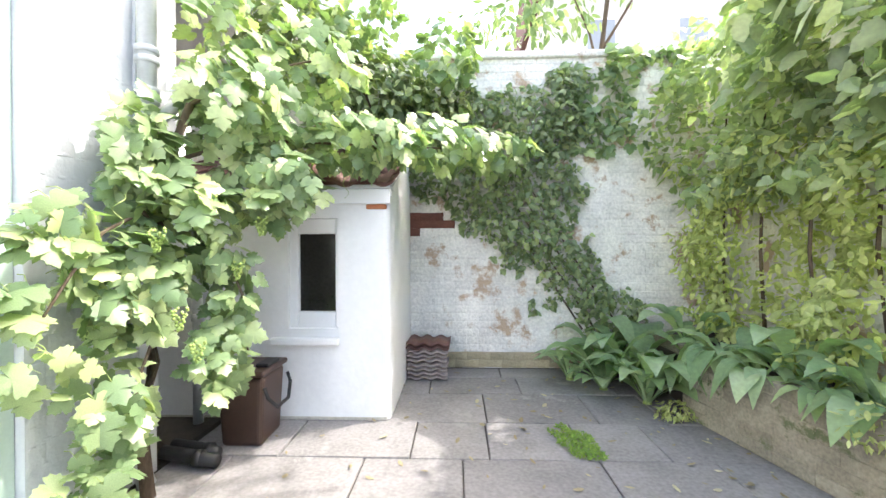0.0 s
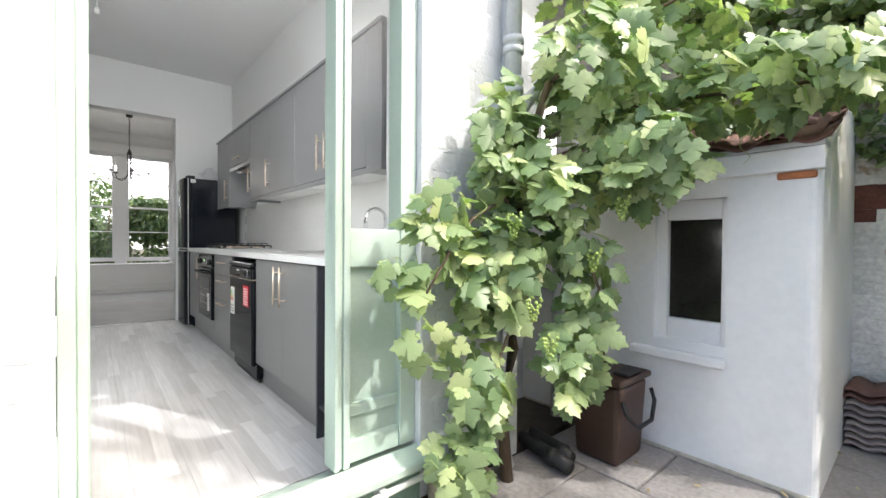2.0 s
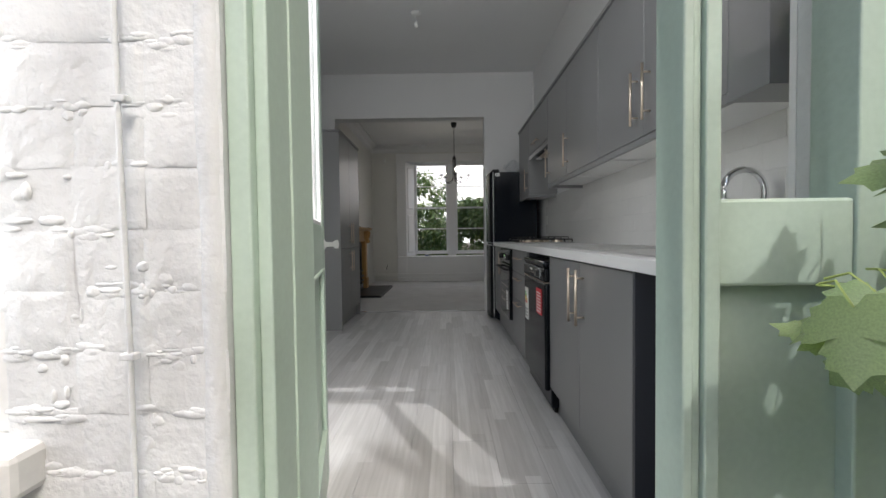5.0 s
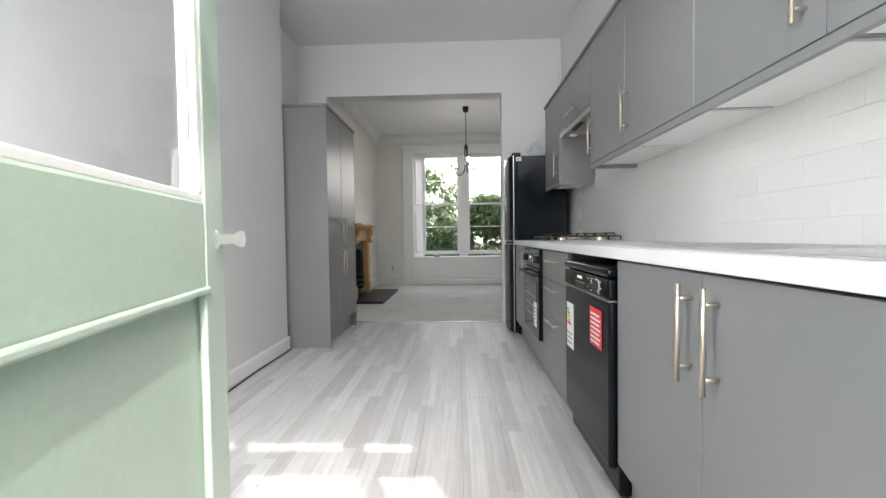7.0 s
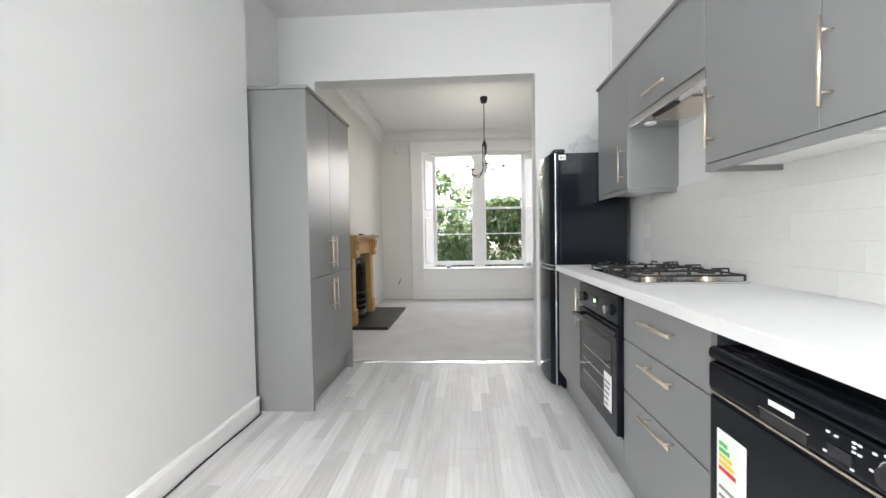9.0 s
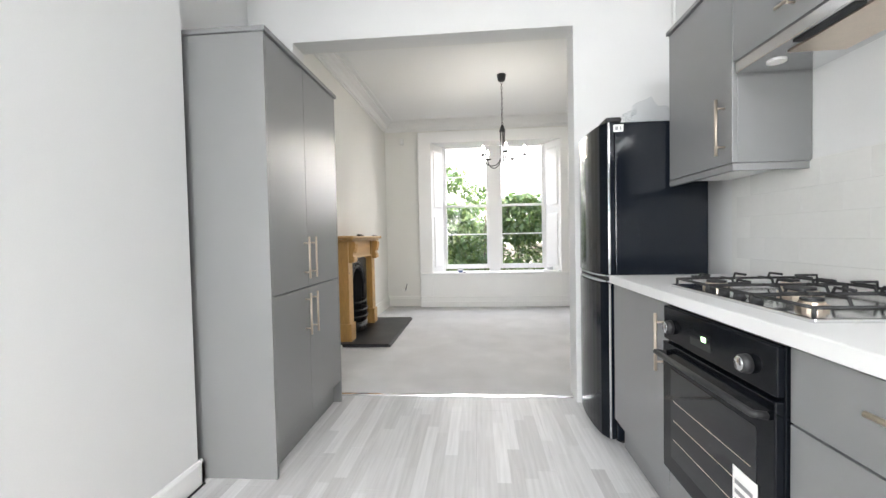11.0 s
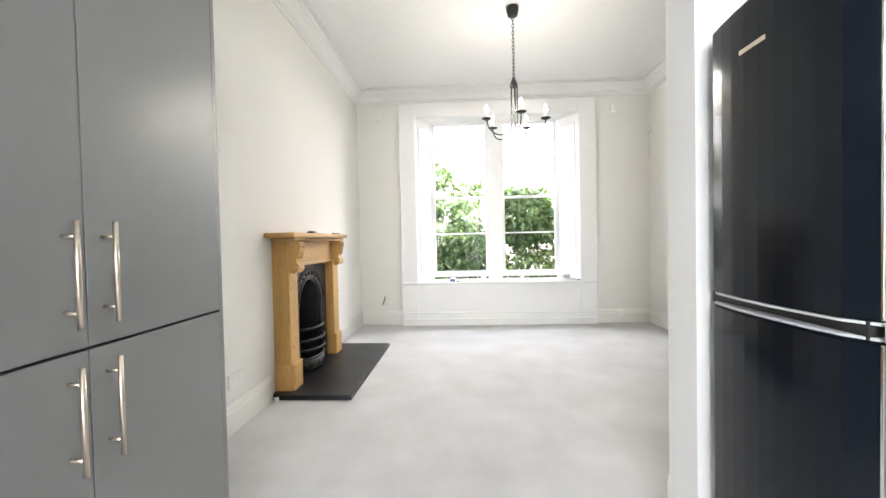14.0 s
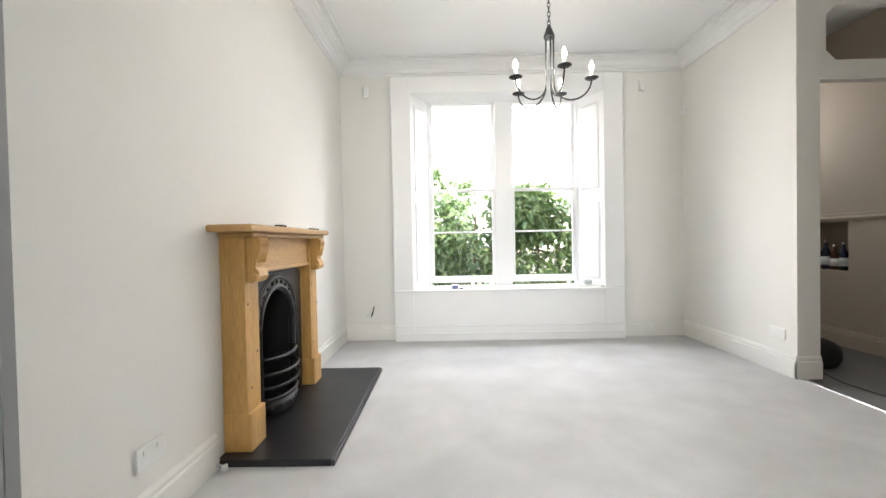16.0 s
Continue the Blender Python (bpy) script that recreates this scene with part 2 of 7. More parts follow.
M_RENDER = material("white_render", (0.79, 0.79, 0.78), 0.7, vary=0.035, size=4, grain=30, bump=0.3, distance=0.005, stain=(0.6, 0.59, 0.54), stain_at=0.75)
M_OLDPAINT = material("peeling_white_paint", (0.79, 0.755, 0.70), 0.85, vary=0.20, size=4, grain=38, bump=0.8, rand=0.03, distance=0.012, whole=True,
                      stain=(0.50, 0.36, 0.25), stain_at=0.55)
M_OLDJOINT = material("weathered_mortar", (0.47, 0.44, 0.37), 0.95, vary=0.2, size=9, grain=50, bump=0.7, distance=0.006)
M_BRICKRED = material("bare_red_brick", (0.15, 0.058, 0.04), 0.9, vary=0.25, size=12, grain=60, bump=0.5, rand=0.15, distance=0.005)
M_BRICKBUFF = material("mossy_buff_brick", (0.38, 0.32, 0.21), 0.9, vary=0.25, size=8, grain=60, bump=0.5, rand=0.18, distance=0.005, stain=(0.16, 0.18, 0.07), stain_at=0.62)
M_SLAB = material("grey_paving_stone", (0.235, 0.218, 0.208), 0.85, vary=0.24, size=4, grain=45, bump=0.4, rand=0.10, distance=0.005, whole=True, stain=(0.31, 0.29, 0.27), stain_at=0.60)
M_PLANTER = material("grimy_planter_brick", (0.30, 0.265, 0.20), 0.92, vary=0.28, size=7, grain=60, bump=0.6, rand=0.12, distance=0.006, whole=True, stain=(0.13, 0.145, 0.07), stain_at=0.56)
M_DIRT = material("joint_soil", (0.07, 0.058, 0.045), 1.0, vary=0.3, size=10, grain=80, bump=0.8, distance=0.01)
M_TILE = material("clay_roof_tile", (0.15, 0.075, 0.06), 0.8, vary=0.25, size=8, grain=70, bump=0.3, rand=0.12, stain=(0.25, 0.22, 0.2), stain_at=0.66)
M_TILEG = material("weathered_tile_edge", (0.30, 0.25, 0.23), 0.85, vary=0.25, size=8, grain=70, bump=0.3, rand=0.15)
M_PIPE = material("grey_pipe_paint", (0.50, 0.52, 0.53), 0.4, vary=0.08, size=6, bump=0.08)
M_BROWNP = material("brown_plastic", (0.055, 0.03, 0.02), 0.45, vary=0.12, size=6, bump=0.05)
M_BARK = material("vine_bark", (0.12, 0.085, 0.055), 0.95, vary=0.3, size=12, grain=90, bump=0.8, stretch=(1, 1, 0.25), distance=0.006)
M_STEM = material("young_green_stem", (0.28, 0.36, 0.10), 0.6, vary=0.15, size=12, bump=0.1)
M_GRAPE = material("unripe_grape", (0.32, 0.42, 0.11), 0.35, vary=0.1, size=20, bump=0.0)
M_OLDWHITE = material("weathered_window_paint", (0.60, 0.60, 0.585), 0.5, vary=0.05, size=8, grain=60, bump=0.2, stain=(0.45, 0.44, 0.41), stain_at=0.70)
M_PLASTIC = material("white_plastic", (0.78, 0.78, 0.76), 0.35, vary=0.02, bump=0.02)
M_PAPER = material("white_label_paper", (0.80, 0.80, 0.78), 0.6, vary=0.02, bump=0)
M_RED = material("red_label_print", (0.62, 0.03, 0.045), 0.5, vary=0.03, bump=0)
M_GREYINK = material("grey_print", (0.25, 0.25, 0.26), 0.6, vary=0.03, bump=0)
M_YELLOW = material("yellow_print", (0.75, 0.55, 0.05), 0.6, vary=0.03, bump=0)
M_GREENINK = material("green_print", (0.1, 0.45, 0.12), 0.6, vary=0.03, bump=0)
M_TILEW = material("cream_wall_tile", (0.725, 0.72, 0.70), 0.24, vary=0.02, size=6, bump=0.03, rand=0.015)
M_GROUT = material("tile_grout", (0.72, 0.715, 0.695), 0.9, vary=0.03, bump=0.05)
M_HALLWALL = material("hall_wall_paint", (0.50, 0.43, 0.35), 0.8, vary=0.03, size=2, bump=0.04)
M_FARHOUSE = material("far_house_render", (0.62, 0.58, 0.52), 0.9, vary=0.05, size=1, bump=0.2)
M_GLASS = glass_material("window_glass")
M_DARKGLASS = material("dim_shed_glass", (0.02, 0.018, 0.016), 0.12, vary=0.3, size=4, bump=0.02)
M_OVENGLASS = material("oven_glass", (0.012, 0.013, 0.016), 0.06, vary=0.05, bump=0)
M_VINE = leaf_material("vine_leaf", (0.165, 0.25, 0.12), (0.52, 0.58, 0.29), 0.30, 0.33)
M_IVY = leaf_material("ivy_leaf", (0.16, 0.22, 0.11), (0.48, 0.52, 0.29), 0.33, 0.35)
M_IVYY = leaf_material("variegated_ivy_leaf", (0.40, 0.43, 0.19), (0.82, 0.79, 0.48), 0.4, 0.55)
M_HEDGE = leaf_material("hedge_leaf", (0.05, 0.10, 0.035), (0.17, 0.23, 0.08), 0.4, 0.35)
M_FARPANE = material("far_window_glass", (0.34, 0.36, 0.38), 0.2, vary=0.1, size=2, bump=0.02)
M_CLIMB = leaf_material("pale_climber_leaf", (0.24, 0.31, 0.17), (0.66, 0.68, 0.42), 0.34, 0.5)
M_BROAD = leaf_material("broad_garden_leaf", (0.22, 0.33, 0.17), (0.46, 0.55, 0.32), 0.3, 0.35)
M_MOSS = leaf_material("moss_clump", (0.12, 0.22, 0.03), (0.28, 0.38, 0.07), 0.8, 0.1)
M_DEAD = leaf_material("fallen_leaf", (0.22, 0.17, 0.09), (0.48, 0.42, 0.28), 0.8, 0.1)


# ---- builders ----
def thing(name, at, label, category, group="", kind=""):
    """An empty at the base of a thing, which parents its parts."""
    ob = new(name)
    ob.empty_display_size = 0.1
    ob.location = at
    return tagged(ob, label, category, group, kind)


def mesh_of(name, bm, mat, smooth=False):
    me = bpy.data.meshes.new(name)
    bm.normal_update()
    bm.to_mesh(me)
    bm.free()
    me.materials.append(mat)
    if smooth:
        for p in me.polygons:
            p.use_smooth = True
    return me


def part(name, bm, mat, parent=None, label="", smooth=False, kind=""):
    """Links a bmesh given in world metres as one mesh object, under a thing or a part."""
    ob = new(name, mesh_of(name, bm, mat, smooth))
    if parent is not None:
        ob.parent = parent
        if parent.type == 'EMPTY':
            ob.matrix_parent_inverse = Matrix.LocRotScale(parent.location, parent.rotation_euler, parent.scale).inverted()
    return tagged(ob, label, kind=kind)


def add_box(bm, a, b, bevel=0.0, segments=2, m=None):
    lo = Vector([min(p, q) for p, q in zip(a, b)])
    hi = Vector([max(p, q) for p, q in zip(a, b)])
    made = bmesh.ops.create_cube(bm, size=1.0)["verts"]
    for v in made:
        v.co = Vector([(lo[i] + hi[i]) / 2 + v.co[i] * (hi[i] - lo[i]) for i in range(3)])
    if bevel > 0:
        edges = list({e for v in made for e in v.link_edges})
        r = bmesh.ops.bevel(bm, geom=edges, offset=min(bevel, min(hi - lo) * 0.45), segments=segments, profile=0.5, affect='EDGES')
        made = list({v for f in r["faces"] for v in f.verts} | {v for v in made if v.is_valid})
    if m is not None:
        for v in made:
            v.co = m @ v.co
    return made


def boxed(*boxes, bevel=0.0, segments=2, m=None):
    bm = bmesh.new()
    for a, b in boxes:
        add_box(bm, a, b, bevel, segments, m)
    return bm


def add_tube(bm, points, radius, sides=8, taper=1.0, cap=True):
    """A round bar along points; radius may shrink towards its end."""
    pts = [Vector(p) for p in points]
    rings = []
    up = Vector((0, 0, 1))
    for i, p in enumerate(pts):
        d = (pts[min(i + 1, len(pts) - 1)] - pts[max(i - 1, 0)]).normalized()
        side = d.cross(up)
        if side.length < 0.05:
            side = d.cross(Vector((0, 1, 0)))
        side.normalize()
        other = d.cross(side).normalized()
        r = radius * (1 + (taper - 1) * i / max(1, len(pts) - 1))
        rings.append([bm.verts.new(p + r * (math.cos(2 * math.pi * k / sides) * side + math.sin(2 * math.pi * k / sides) * other)) for k in range(sides)])
    for a, b in zip(rings, rings[1:]):
        for k in range(sides):
            bm.faces.new((a[k], a[(k + 1) % sides], b[(k + 1) % sides], b[k]))
    if cap:
        bm.faces.new(rings[0])
        bm.faces.new(list(reversed(rings[-1])))


def tube(points, radius, sides=8, taper=1.0):
    bm = bmesh.new()
    add_tube(bm, points, radius, sides, taper)
    bmesh.ops.recalc_face_normals(bm, faces=bm.faces)
    return bm


def lathe(profile, at, sides=20, axis='z'):
    """Turns (radius, height) pairs round an axis through at."""
    bm = bmesh.new()
    rings = []
    for r, h in profile:
        ring = []
        for k in range(sides):
            a = 2 * math.pi * k / sides
            c, s = r * math.cos(a), r * math.sin(a)
            co = (c, s, h) if axis == 'z' else (h, c, s) if axis == 'x' else (c, h, s)
            ring.append(bm.verts.new(Vector(at) + Vector(co)))
        rings.append(ring)
    for a, b in zip(rings, rings[1:]):
        for k in range(sides):
            bm.faces.new((a[k], a[(k + 1) % sides], b[(k + 1) % sides], b[k]))
    bm.faces.new(rings[0])
    bm.faces.new(list(reversed(rings[-1])))
    bmesh.ops.remove_doubles(bm, verts=bm.verts, dist=1e-5)
    bmesh.ops.recalc_face_normals(bm, faces=bm.faces)
    return bm


def sweep(profile, path, closed=False):
    """Extrudes a moulding: profile of (out, up) pairs along a path of (place, outward direction)."""
    bm = bmesh.new()
    rings = []
    for place, out in path:
        rings.append([bm.verts.new(Vector(place) + o * Vector(out) + u * Vector((0, 0, 1))) for o, u in profile])
    n = len(profile)
    for a, b in zip(rings, rings[1:]):
        for k in range(n):
            bm.faces.new((a[k], a[(k + 1) % n], b[(k + 1) % n], b[k]))
    bm.faces.new(rings[0])
    bm.faces.new(list(reversed(rings[-1])))
    bmesh.ops.recalc_face_normals(bm, faces=bm.faces)
    return bm


def structure(name, bm, mat, label, category, smooth=False):
    return tagged(part(name, bm, mat, None, "", smooth), label, category, kind="structure")

# ---- plan: x runs from the garden (0) into the house (-11), y across, z up; kitchen floor at 0 ----
PATIO = -0.138
REAR, REAR_IN = -2.135, -2.42          # rear wall, outer and inner face
K_LEFT, K_RIGHT, K_RECESS = -0.756, 1.88, -1.015
PIER, PIER_BACK = -6.83, -7.01         # wall between kitchen and lounge
L_LEFT, L_RIGHT, L_FAR = -0.92, 2.80, -10.75
K_CEIL, L_CEIL = 3.10, 3.03


def grid_wall(axis, face, back, u0, u1, z0, z1, holes):
    """A wall slab square to x or y with square openings cut through it; holes are (u0, u1, z0, z1)."""
    bm = bmesh.new()
    us = sorted({u0, u1, *[h[0] for h in holes], *[h[1] for h in holes]})
    zs = sorted({z0, z1, *[h[2] for h in holes], *[h[3] for h in holes]})

    def solid(i, k):
        if not (0 <= i < len(us) - 1 and 0 <= k < len(zs) - 1):
            return False
        u, z = (us[i] + us[i + 1]) / 2, (zs[k] + zs[k + 1]) / 2
        return not any(h[0] < u < h[1] and h[2] < z < h[3] for h in holes)

    def vert(u, w, z):
        return bm.verts.new((w, u, z) if axis == 'x' else (u, w, z))

    for i in range(len(us) - 1):
        for k in range(len(zs) - 1):
            if not solid(i, k):
                continue
            a, b, c, d = us[i], us[i + 1], zs[k], zs[k + 1]
            for w in (face, back):
                bm.faces.new([vert(a, w, c), vert(b, w, c), vert(b, w, d), vert(a, w, d)])
            for di, dk, e in ((-1, 0, ((a, c), (a, d))), (1, 0, ((b, c), (b, d))), (0, -1, ((a, c), (b, c))), (0, 1, ((a, d), (b, d)))):
                if not solid(i + di, k + dk):
                    (p, q), (r, s) = e
                    bm.faces.new([vert(p, face, q), vert(r, face, s), vert(r, back, s), vert(p, back, q)])
    bmesh.ops.remove_doubles(bm, verts=bm.verts, dist=1e-4)
    bmesh.ops.recalc_face_normals(bm, faces=bm.faces)
    return bm


def wall_with_holes(name, axis, face, back, u0, u1, z0, z1, holes, mat, label):
    return structure(name, grid_wall(axis, face, back, u0, u1, z0, z1, holes), mat, label, "wall")


# opening of the green garden door and the sash window beside it
DOOR = (0.36, 1.54, -0.138, 2.72)
WIN = (-0.70, -0.02, 0.66, 2.5)
wall_rear = wall_with_holes("wall_rear", 'x', REAR - 0.02, REAR_IN, -2.5, 2.19, PATIO, 4.6, [DOOR, WIN], M_MORTARW, "white painted brick rear wall of the house")
inner = wall_with_holes("wall_kitchen_rear", 'x', REAR_IN - 0.002, REAR_IN - 0.022, -1.2, K_RIGHT, 0.0, K_CEIL, [(0.36, 1.54, 0.0, 2.72), WIN], M_WALL, "plastered inner face of the kitchen rear wall")
structure("wall_kitchen_left", boxed(((REAR_IN - 0.024, K_LEFT, 0), (-5.80, K_LEFT - 0.40, K_CEIL))), M_WALL, "plain off-white kitchen wall beside the garden door", "wall")
structure("wall_kitchen_recess", boxed(((-5.80, K_RECESS, 0), (PIER_BACK, K_RECESS - 0.15, K_CEIL))), M_WALL, "off-white wall of the recess behind the tall cabinet", "wall")
structure("wall_kitchen_right", boxed(((REAR_IN - 0.024, K_RIGHT, 0), (PIER + 0.002, K_RIGHT + 0.3, K_CEIL))), M_WALL, "off-white kitchen wall behind the fitted units", "wall")
wall_with_holes("wall_between", 'x', PIER, PIER_BACK, K_RECESS, 4.6, 0.0, K_CEIL, [(-0.69, 1.24, 0.0, 2.535)], M_WALL, "off-white wall with wide opening to the lounge")
structure("wall_between_lounge_face", boxed(((PIER_BACK - 0.002, 1.242, 0), (PIER_BACK - 0.02, L_RIGHT, L_CEIL)), ((PIER_BACK - 0.002, -0.69, 2.54), (PIER_BACK - 0.02, 1.238, L_CEIL))), M_CREAM, "cream lounge side of the dividing wall", "wall")
wall_with_holes("wall_lounge_left", 'y', L_LEFT, L_LEFT - 0.4, L_FAR - 0.3, PIER_BACK - 0.022, 0.0, L_CEIL, [(-9.06, -8.58, 0.043, 0.80)], M_CREAM, "cream lounge wall with the fireplace")
wall_with_holes("wall_lounge_far", 'x', L_FAR, L_FAR - 0.30, L_LEFT, L_RIGHT, 0.0, L_CEIL, [(-0.17, 1.92, 0.56, 2.70)], M_CREAM, "cream lounge wall round the tall sash window")
wall_with_holes("wall_lounge_right", 'y', L_RIGHT, L_RIGHT + 0.17, L_FAR - 0.3, PIER_BACK - 0.022, 0.0, L_CEIL, [(-9.297, PIER_BACK - 0.022, 0.0, L_CEIL)], M_CREAM, "cream lounge wall with tall opening to the hall")
structure("ceiling_kitchen", boxed(((REAR_IN, K_RECESS - 0.2, K_CEIL), (PIER_BACK, K_RIGHT + 0.3, K_CEIL + 0.15))), M_CEIL, "white kitchen ceiling", "ceiling")
structure("ceiling_lounge", boxed(((PIER_BACK - 0.001, L_LEFT - 0.3, L_CEIL), (L_FAR - 0.3, 5.2, L_CEIL + 0.2))), M_CEIL, "white lounge ceiling", "ceiling")
structure("roof", boxed(((REAR, -2.5, 3.3), (L_FAR - 0.3, 5.3, 3.5)), ((REAR, K_RIGHT + 0.3, 2.9), (PIER_BACK, 2.19, 3.3))), M_MORTARW, "plain roof slab closing the house", "roof")

# upper storey over the lounge, unseen, added to shade the front garden
structure("wall_shade_block", boxed(((PIER_BACK, -1.32, 3.501), (L_FAR - 0.3, 5.3, 5.75))), M_MORTARW, "unseen upper storey block that shades the front garden", "wall")

# kitchen floor: laminate boards, each a piece of its own
floor = structure("floor_kitchen", boxed(((REAR_IN + 0.02, K_RECESS, -0.13), (-6.91, K_RIGHT, -0.012))), M_CARC, "grey wood-effect laminate kitchen floor", "floor")
random.seed(4)
W = 0.1965
for row in range(15):
    y0 = K_RECESS + row * W
    y1 = min(y0 + W - 0.0008, K_RIGHT)
    x = -2.40 + random.uniform(0.0, 1.1)
    while x > -6.905:
        x1 = max(x - 1.28, -6.905)
        xa = min(x, -2.40)
        if xa - x1 > 0.02:
            part("floorboard", boxed(((xa - 0.0005, y0, -0.012), (x1 + 0.0005, y1, 0.0)), bevel=0.0008, segments=1), M_LAM, floor)
        x = x1
# lounge carpet and threshold bar
structure("floor_lounge", boxed(((-6.93, L_LEFT, -0.13), (L_FAR - 0.05, L_RIGHT + 0.02, 0.006))), M_CARPET, "pale grey fitted lounge carpet", "carpet")
structure("threshold_bar", boxed(((-6.895, -0.69, 0.0), (-6.93, 1.24, 0.012)), bevel=0.005), M_CHROME, "silver metal carpet threshold bar", "trim")
structure("floor_hall", boxed(((L_FAR - 0.3, L_RIGHT + 0.021, -0.13), (PIER_BACK, 5.2, 0.0))), M_HALLCARPET, "dark grey hall carpet", "carpet")
structure("hall_threshold", boxed(((-9.29, L_RIGHT + 0.015, 0.0), (PIER_BACK - 0.03, L_RIGHT + 0.04, 0.012)), bevel=0.004), M_CHROME, "silver bar between lounge and hall carpet", "trim")

# skirting boards
SKIRT = [(0, 0), (0.018, 0), (0.018, 0.125), (0.012, 0.135), (0.012, 0.15), (0.006, 0.165), (0, 0.17)]
SKIRT_K = [(0, 0), (0.018, 0), (0.018, 0.10), (0.01, 0.115), (0, 0.115)]
def skirting(a, b, out, prof=SKIRT, label="cream painted moulded skirting board", mat=None):
    return structure("baseboard", sweep(prof, [(a, out), (b, out)]), mat or M_CREAM, label, "skirting")
skirting((REAR_IN - 0.03, K_LEFT, 0), (-5.818, K_LEFT, 0), (0, 1, 0), SKIRT_K, "white painted kitchen skirting board", M_WHITE)
skirting((-5.80, K_LEFT + 0.018, 0), (-5.80, -0.87, 0), (-1, 0, 0), SKIRT_K, "white painted kitchen skirting board", M_WHITE)
skirting((PIER_BACK - 0.03, L_LEFT, 0.006), (-8.19, L_LEFT, 0.006), (0, 1, 0))
skirting((-9.40, L_LEFT, 0.006), (L_FAR, L_LEFT, 0.006), (0, 1, 0))
skirting((L_FAR, L_LEFT + 0.02, 0.006), (L_FAR, -0.362, 0.006), (1, 0, 0))
skirting((L_FAR, 2.112, 0.006), (L_FAR, L_RIGHT - 0.02, 0.006), (1, 0, 0))
skirting((L_FAR, L_RIGHT, 0.006), (-9.28, L_RIGHT, 0.006), (0, -1, 0))
skirting((-9.297, L_RIGHT - 0.018, 0.006), (-9.297, L_RIGHT + 0.172, 0.006), (1, 0, 0))
skirting((PIER_BACK - 0.02, 1.242, 0.006), (PIER_BACK - 0.02, L_RIGHT, 0.006), (-1, 0, 0))
# loose black cable along the foot of the kitchen wall
cable = thing("cable", (-4.2, K_LEFT + 0.03, 0), "thin black cable lying along the kitchen skirting", "cable")
part("lead", tube([(-2.6 - 0.2 * i, K_LEFT + 0.026 + 0.005 * math.sin(i * 1.3), 0.0055) for i in range(17)], 0.005, 6), M_MATTEBLACK, cable, smooth=True)

# cornice of the lounge
CORN = [(0, 0), (0, -0.145), (0.012, -0.145), (0.016, -0.125), (0.03, -0.118), (0.035, -0.085), (0.06, -0.05), (0.095, -0.03), (0.10, -0.022), (0.115, -0.02), (0.12, 0)]
def cornice(a, b, out):
    structure("cornice", sweep(CORN, [(a, out), (b, out)]), M_CEIL, "white moulded plaster cornice", "cornice")
cornice((PIER_BACK - 0.02, L_LEFT, L_CEIL - 0.001), (L_FAR, L_LEFT, L_CEIL - 0.001), (0, 1, 0))
cornice((L_FAR, L_LEFT, L_CEIL - 0.002), (L_FAR, L_RIGHT, L_CEIL - 0.002), (1, 0, 0))
cornice((-9.297, L_RIGHT, L_CEIL - 0.001), (L_FAR, L_RIGHT, L_CEIL - 0.001), (0, -1, 0))
cornice((PIER_BACK - 0.02, L_LEFT, L_CEIL - 0.003), (PIER_BACK - 0.02, L_RIGHT, L_CEIL - 0.003), (-1, 0, 0))
for y in (L_LEFT + 0.17, L_RIGHT - 0.17):
    a, b = (PIER_BACK - 0.1 if y < 0 else -9.3, y, L_CEIL), (L_FAR + 0.15, y, L_CEIL)
    structure("trim", boxed(((a[0], y - 0.012, L_CEIL - 0.012), (b[0], y + 0.012, L_CEIL - 0.0005)), bevel=0.005), M_CEIL, "plaster bead on the lounge ceiling", "cornice")
structure("trim", boxed(((L_FAR + 0.158, L_LEFT + 0.17, L_CEIL - 0.012), (L_FAR + 0.182, L_RIGHT - 0.17, L_CEIL - 0.0005)), bevel=0.005), M_CEIL, "plaster bead on the lounge ceiling", "cornice")

# hall seen through the opening: panel with a chamfered hole above the way through, back wall with dado rail and niche
def over_panel():
    """The wall above and beside the way into the hall, square to the walk, with a chamfered hole."""
    bm = bmesh.new()
    y0, y1, z0, z1 = 2.971, 3.85, 2.235, L_CEIL
    hy0, hy1, hz0, hz1, c = 3.02, 3.78, 2.355, 2.755, 0.07
    hole = [(hy0 + c, hz0), (hy1 - c, hz0), (hy1, hz0 + c), (hy1, hz1 - c), (hy1 - c, hz1), (hy0 + c, hz1), (hy0, hz1 - c), (hy0, hz0 + c)]
    outer = [(hy0 + c, z0), (hy1 - c, z0), (y1, hz0 + c), (y1, hz1 - c), (hy1 - c, z1), (hy0 + c, z1), (y0, hz1 - c), (y0, hz0 + c)]
    corner = {1: (y1, z0), 3: (y1, z1), 5: (y0, z1), 7: (y0, z0)}
    for w in (-9.30, -9.36):
        for k in range(8):
            q = [outer[k], outer[(k + 1) % 8], hole[(k + 1) % 8], hole[k]]
            if k in corner:
                q = [outer[k], corner[k], outer[(k + 1) % 8], hole[(k + 1) % 8], hole[k]]
            bm.faces.new([bm.verts.new((w, y, z)) for y, z in q])
    for ring in (hole, [(y0, z0), (y1, z0)]):
        for a, b in zip(ring, ring[1:] + ring[:1]):
            if a != b:
                bm.faces.new([bm.verts.new((w, y, z)) for (y, z), w in ((a, -9.30), (b, -9.30), (b, -9.36), (a, -9.36))])
    bmesh.ops.remove_doubles(bm, verts=bm.verts, dist=1e-4)
    bmesh.ops.recalc_face_normals(bm, faces=bm.faces)
    return bm
structure("wall_hall_overpanel", over_panel(), M_CREAM, "cream panel with chamfered hole above the hall way", "wall")
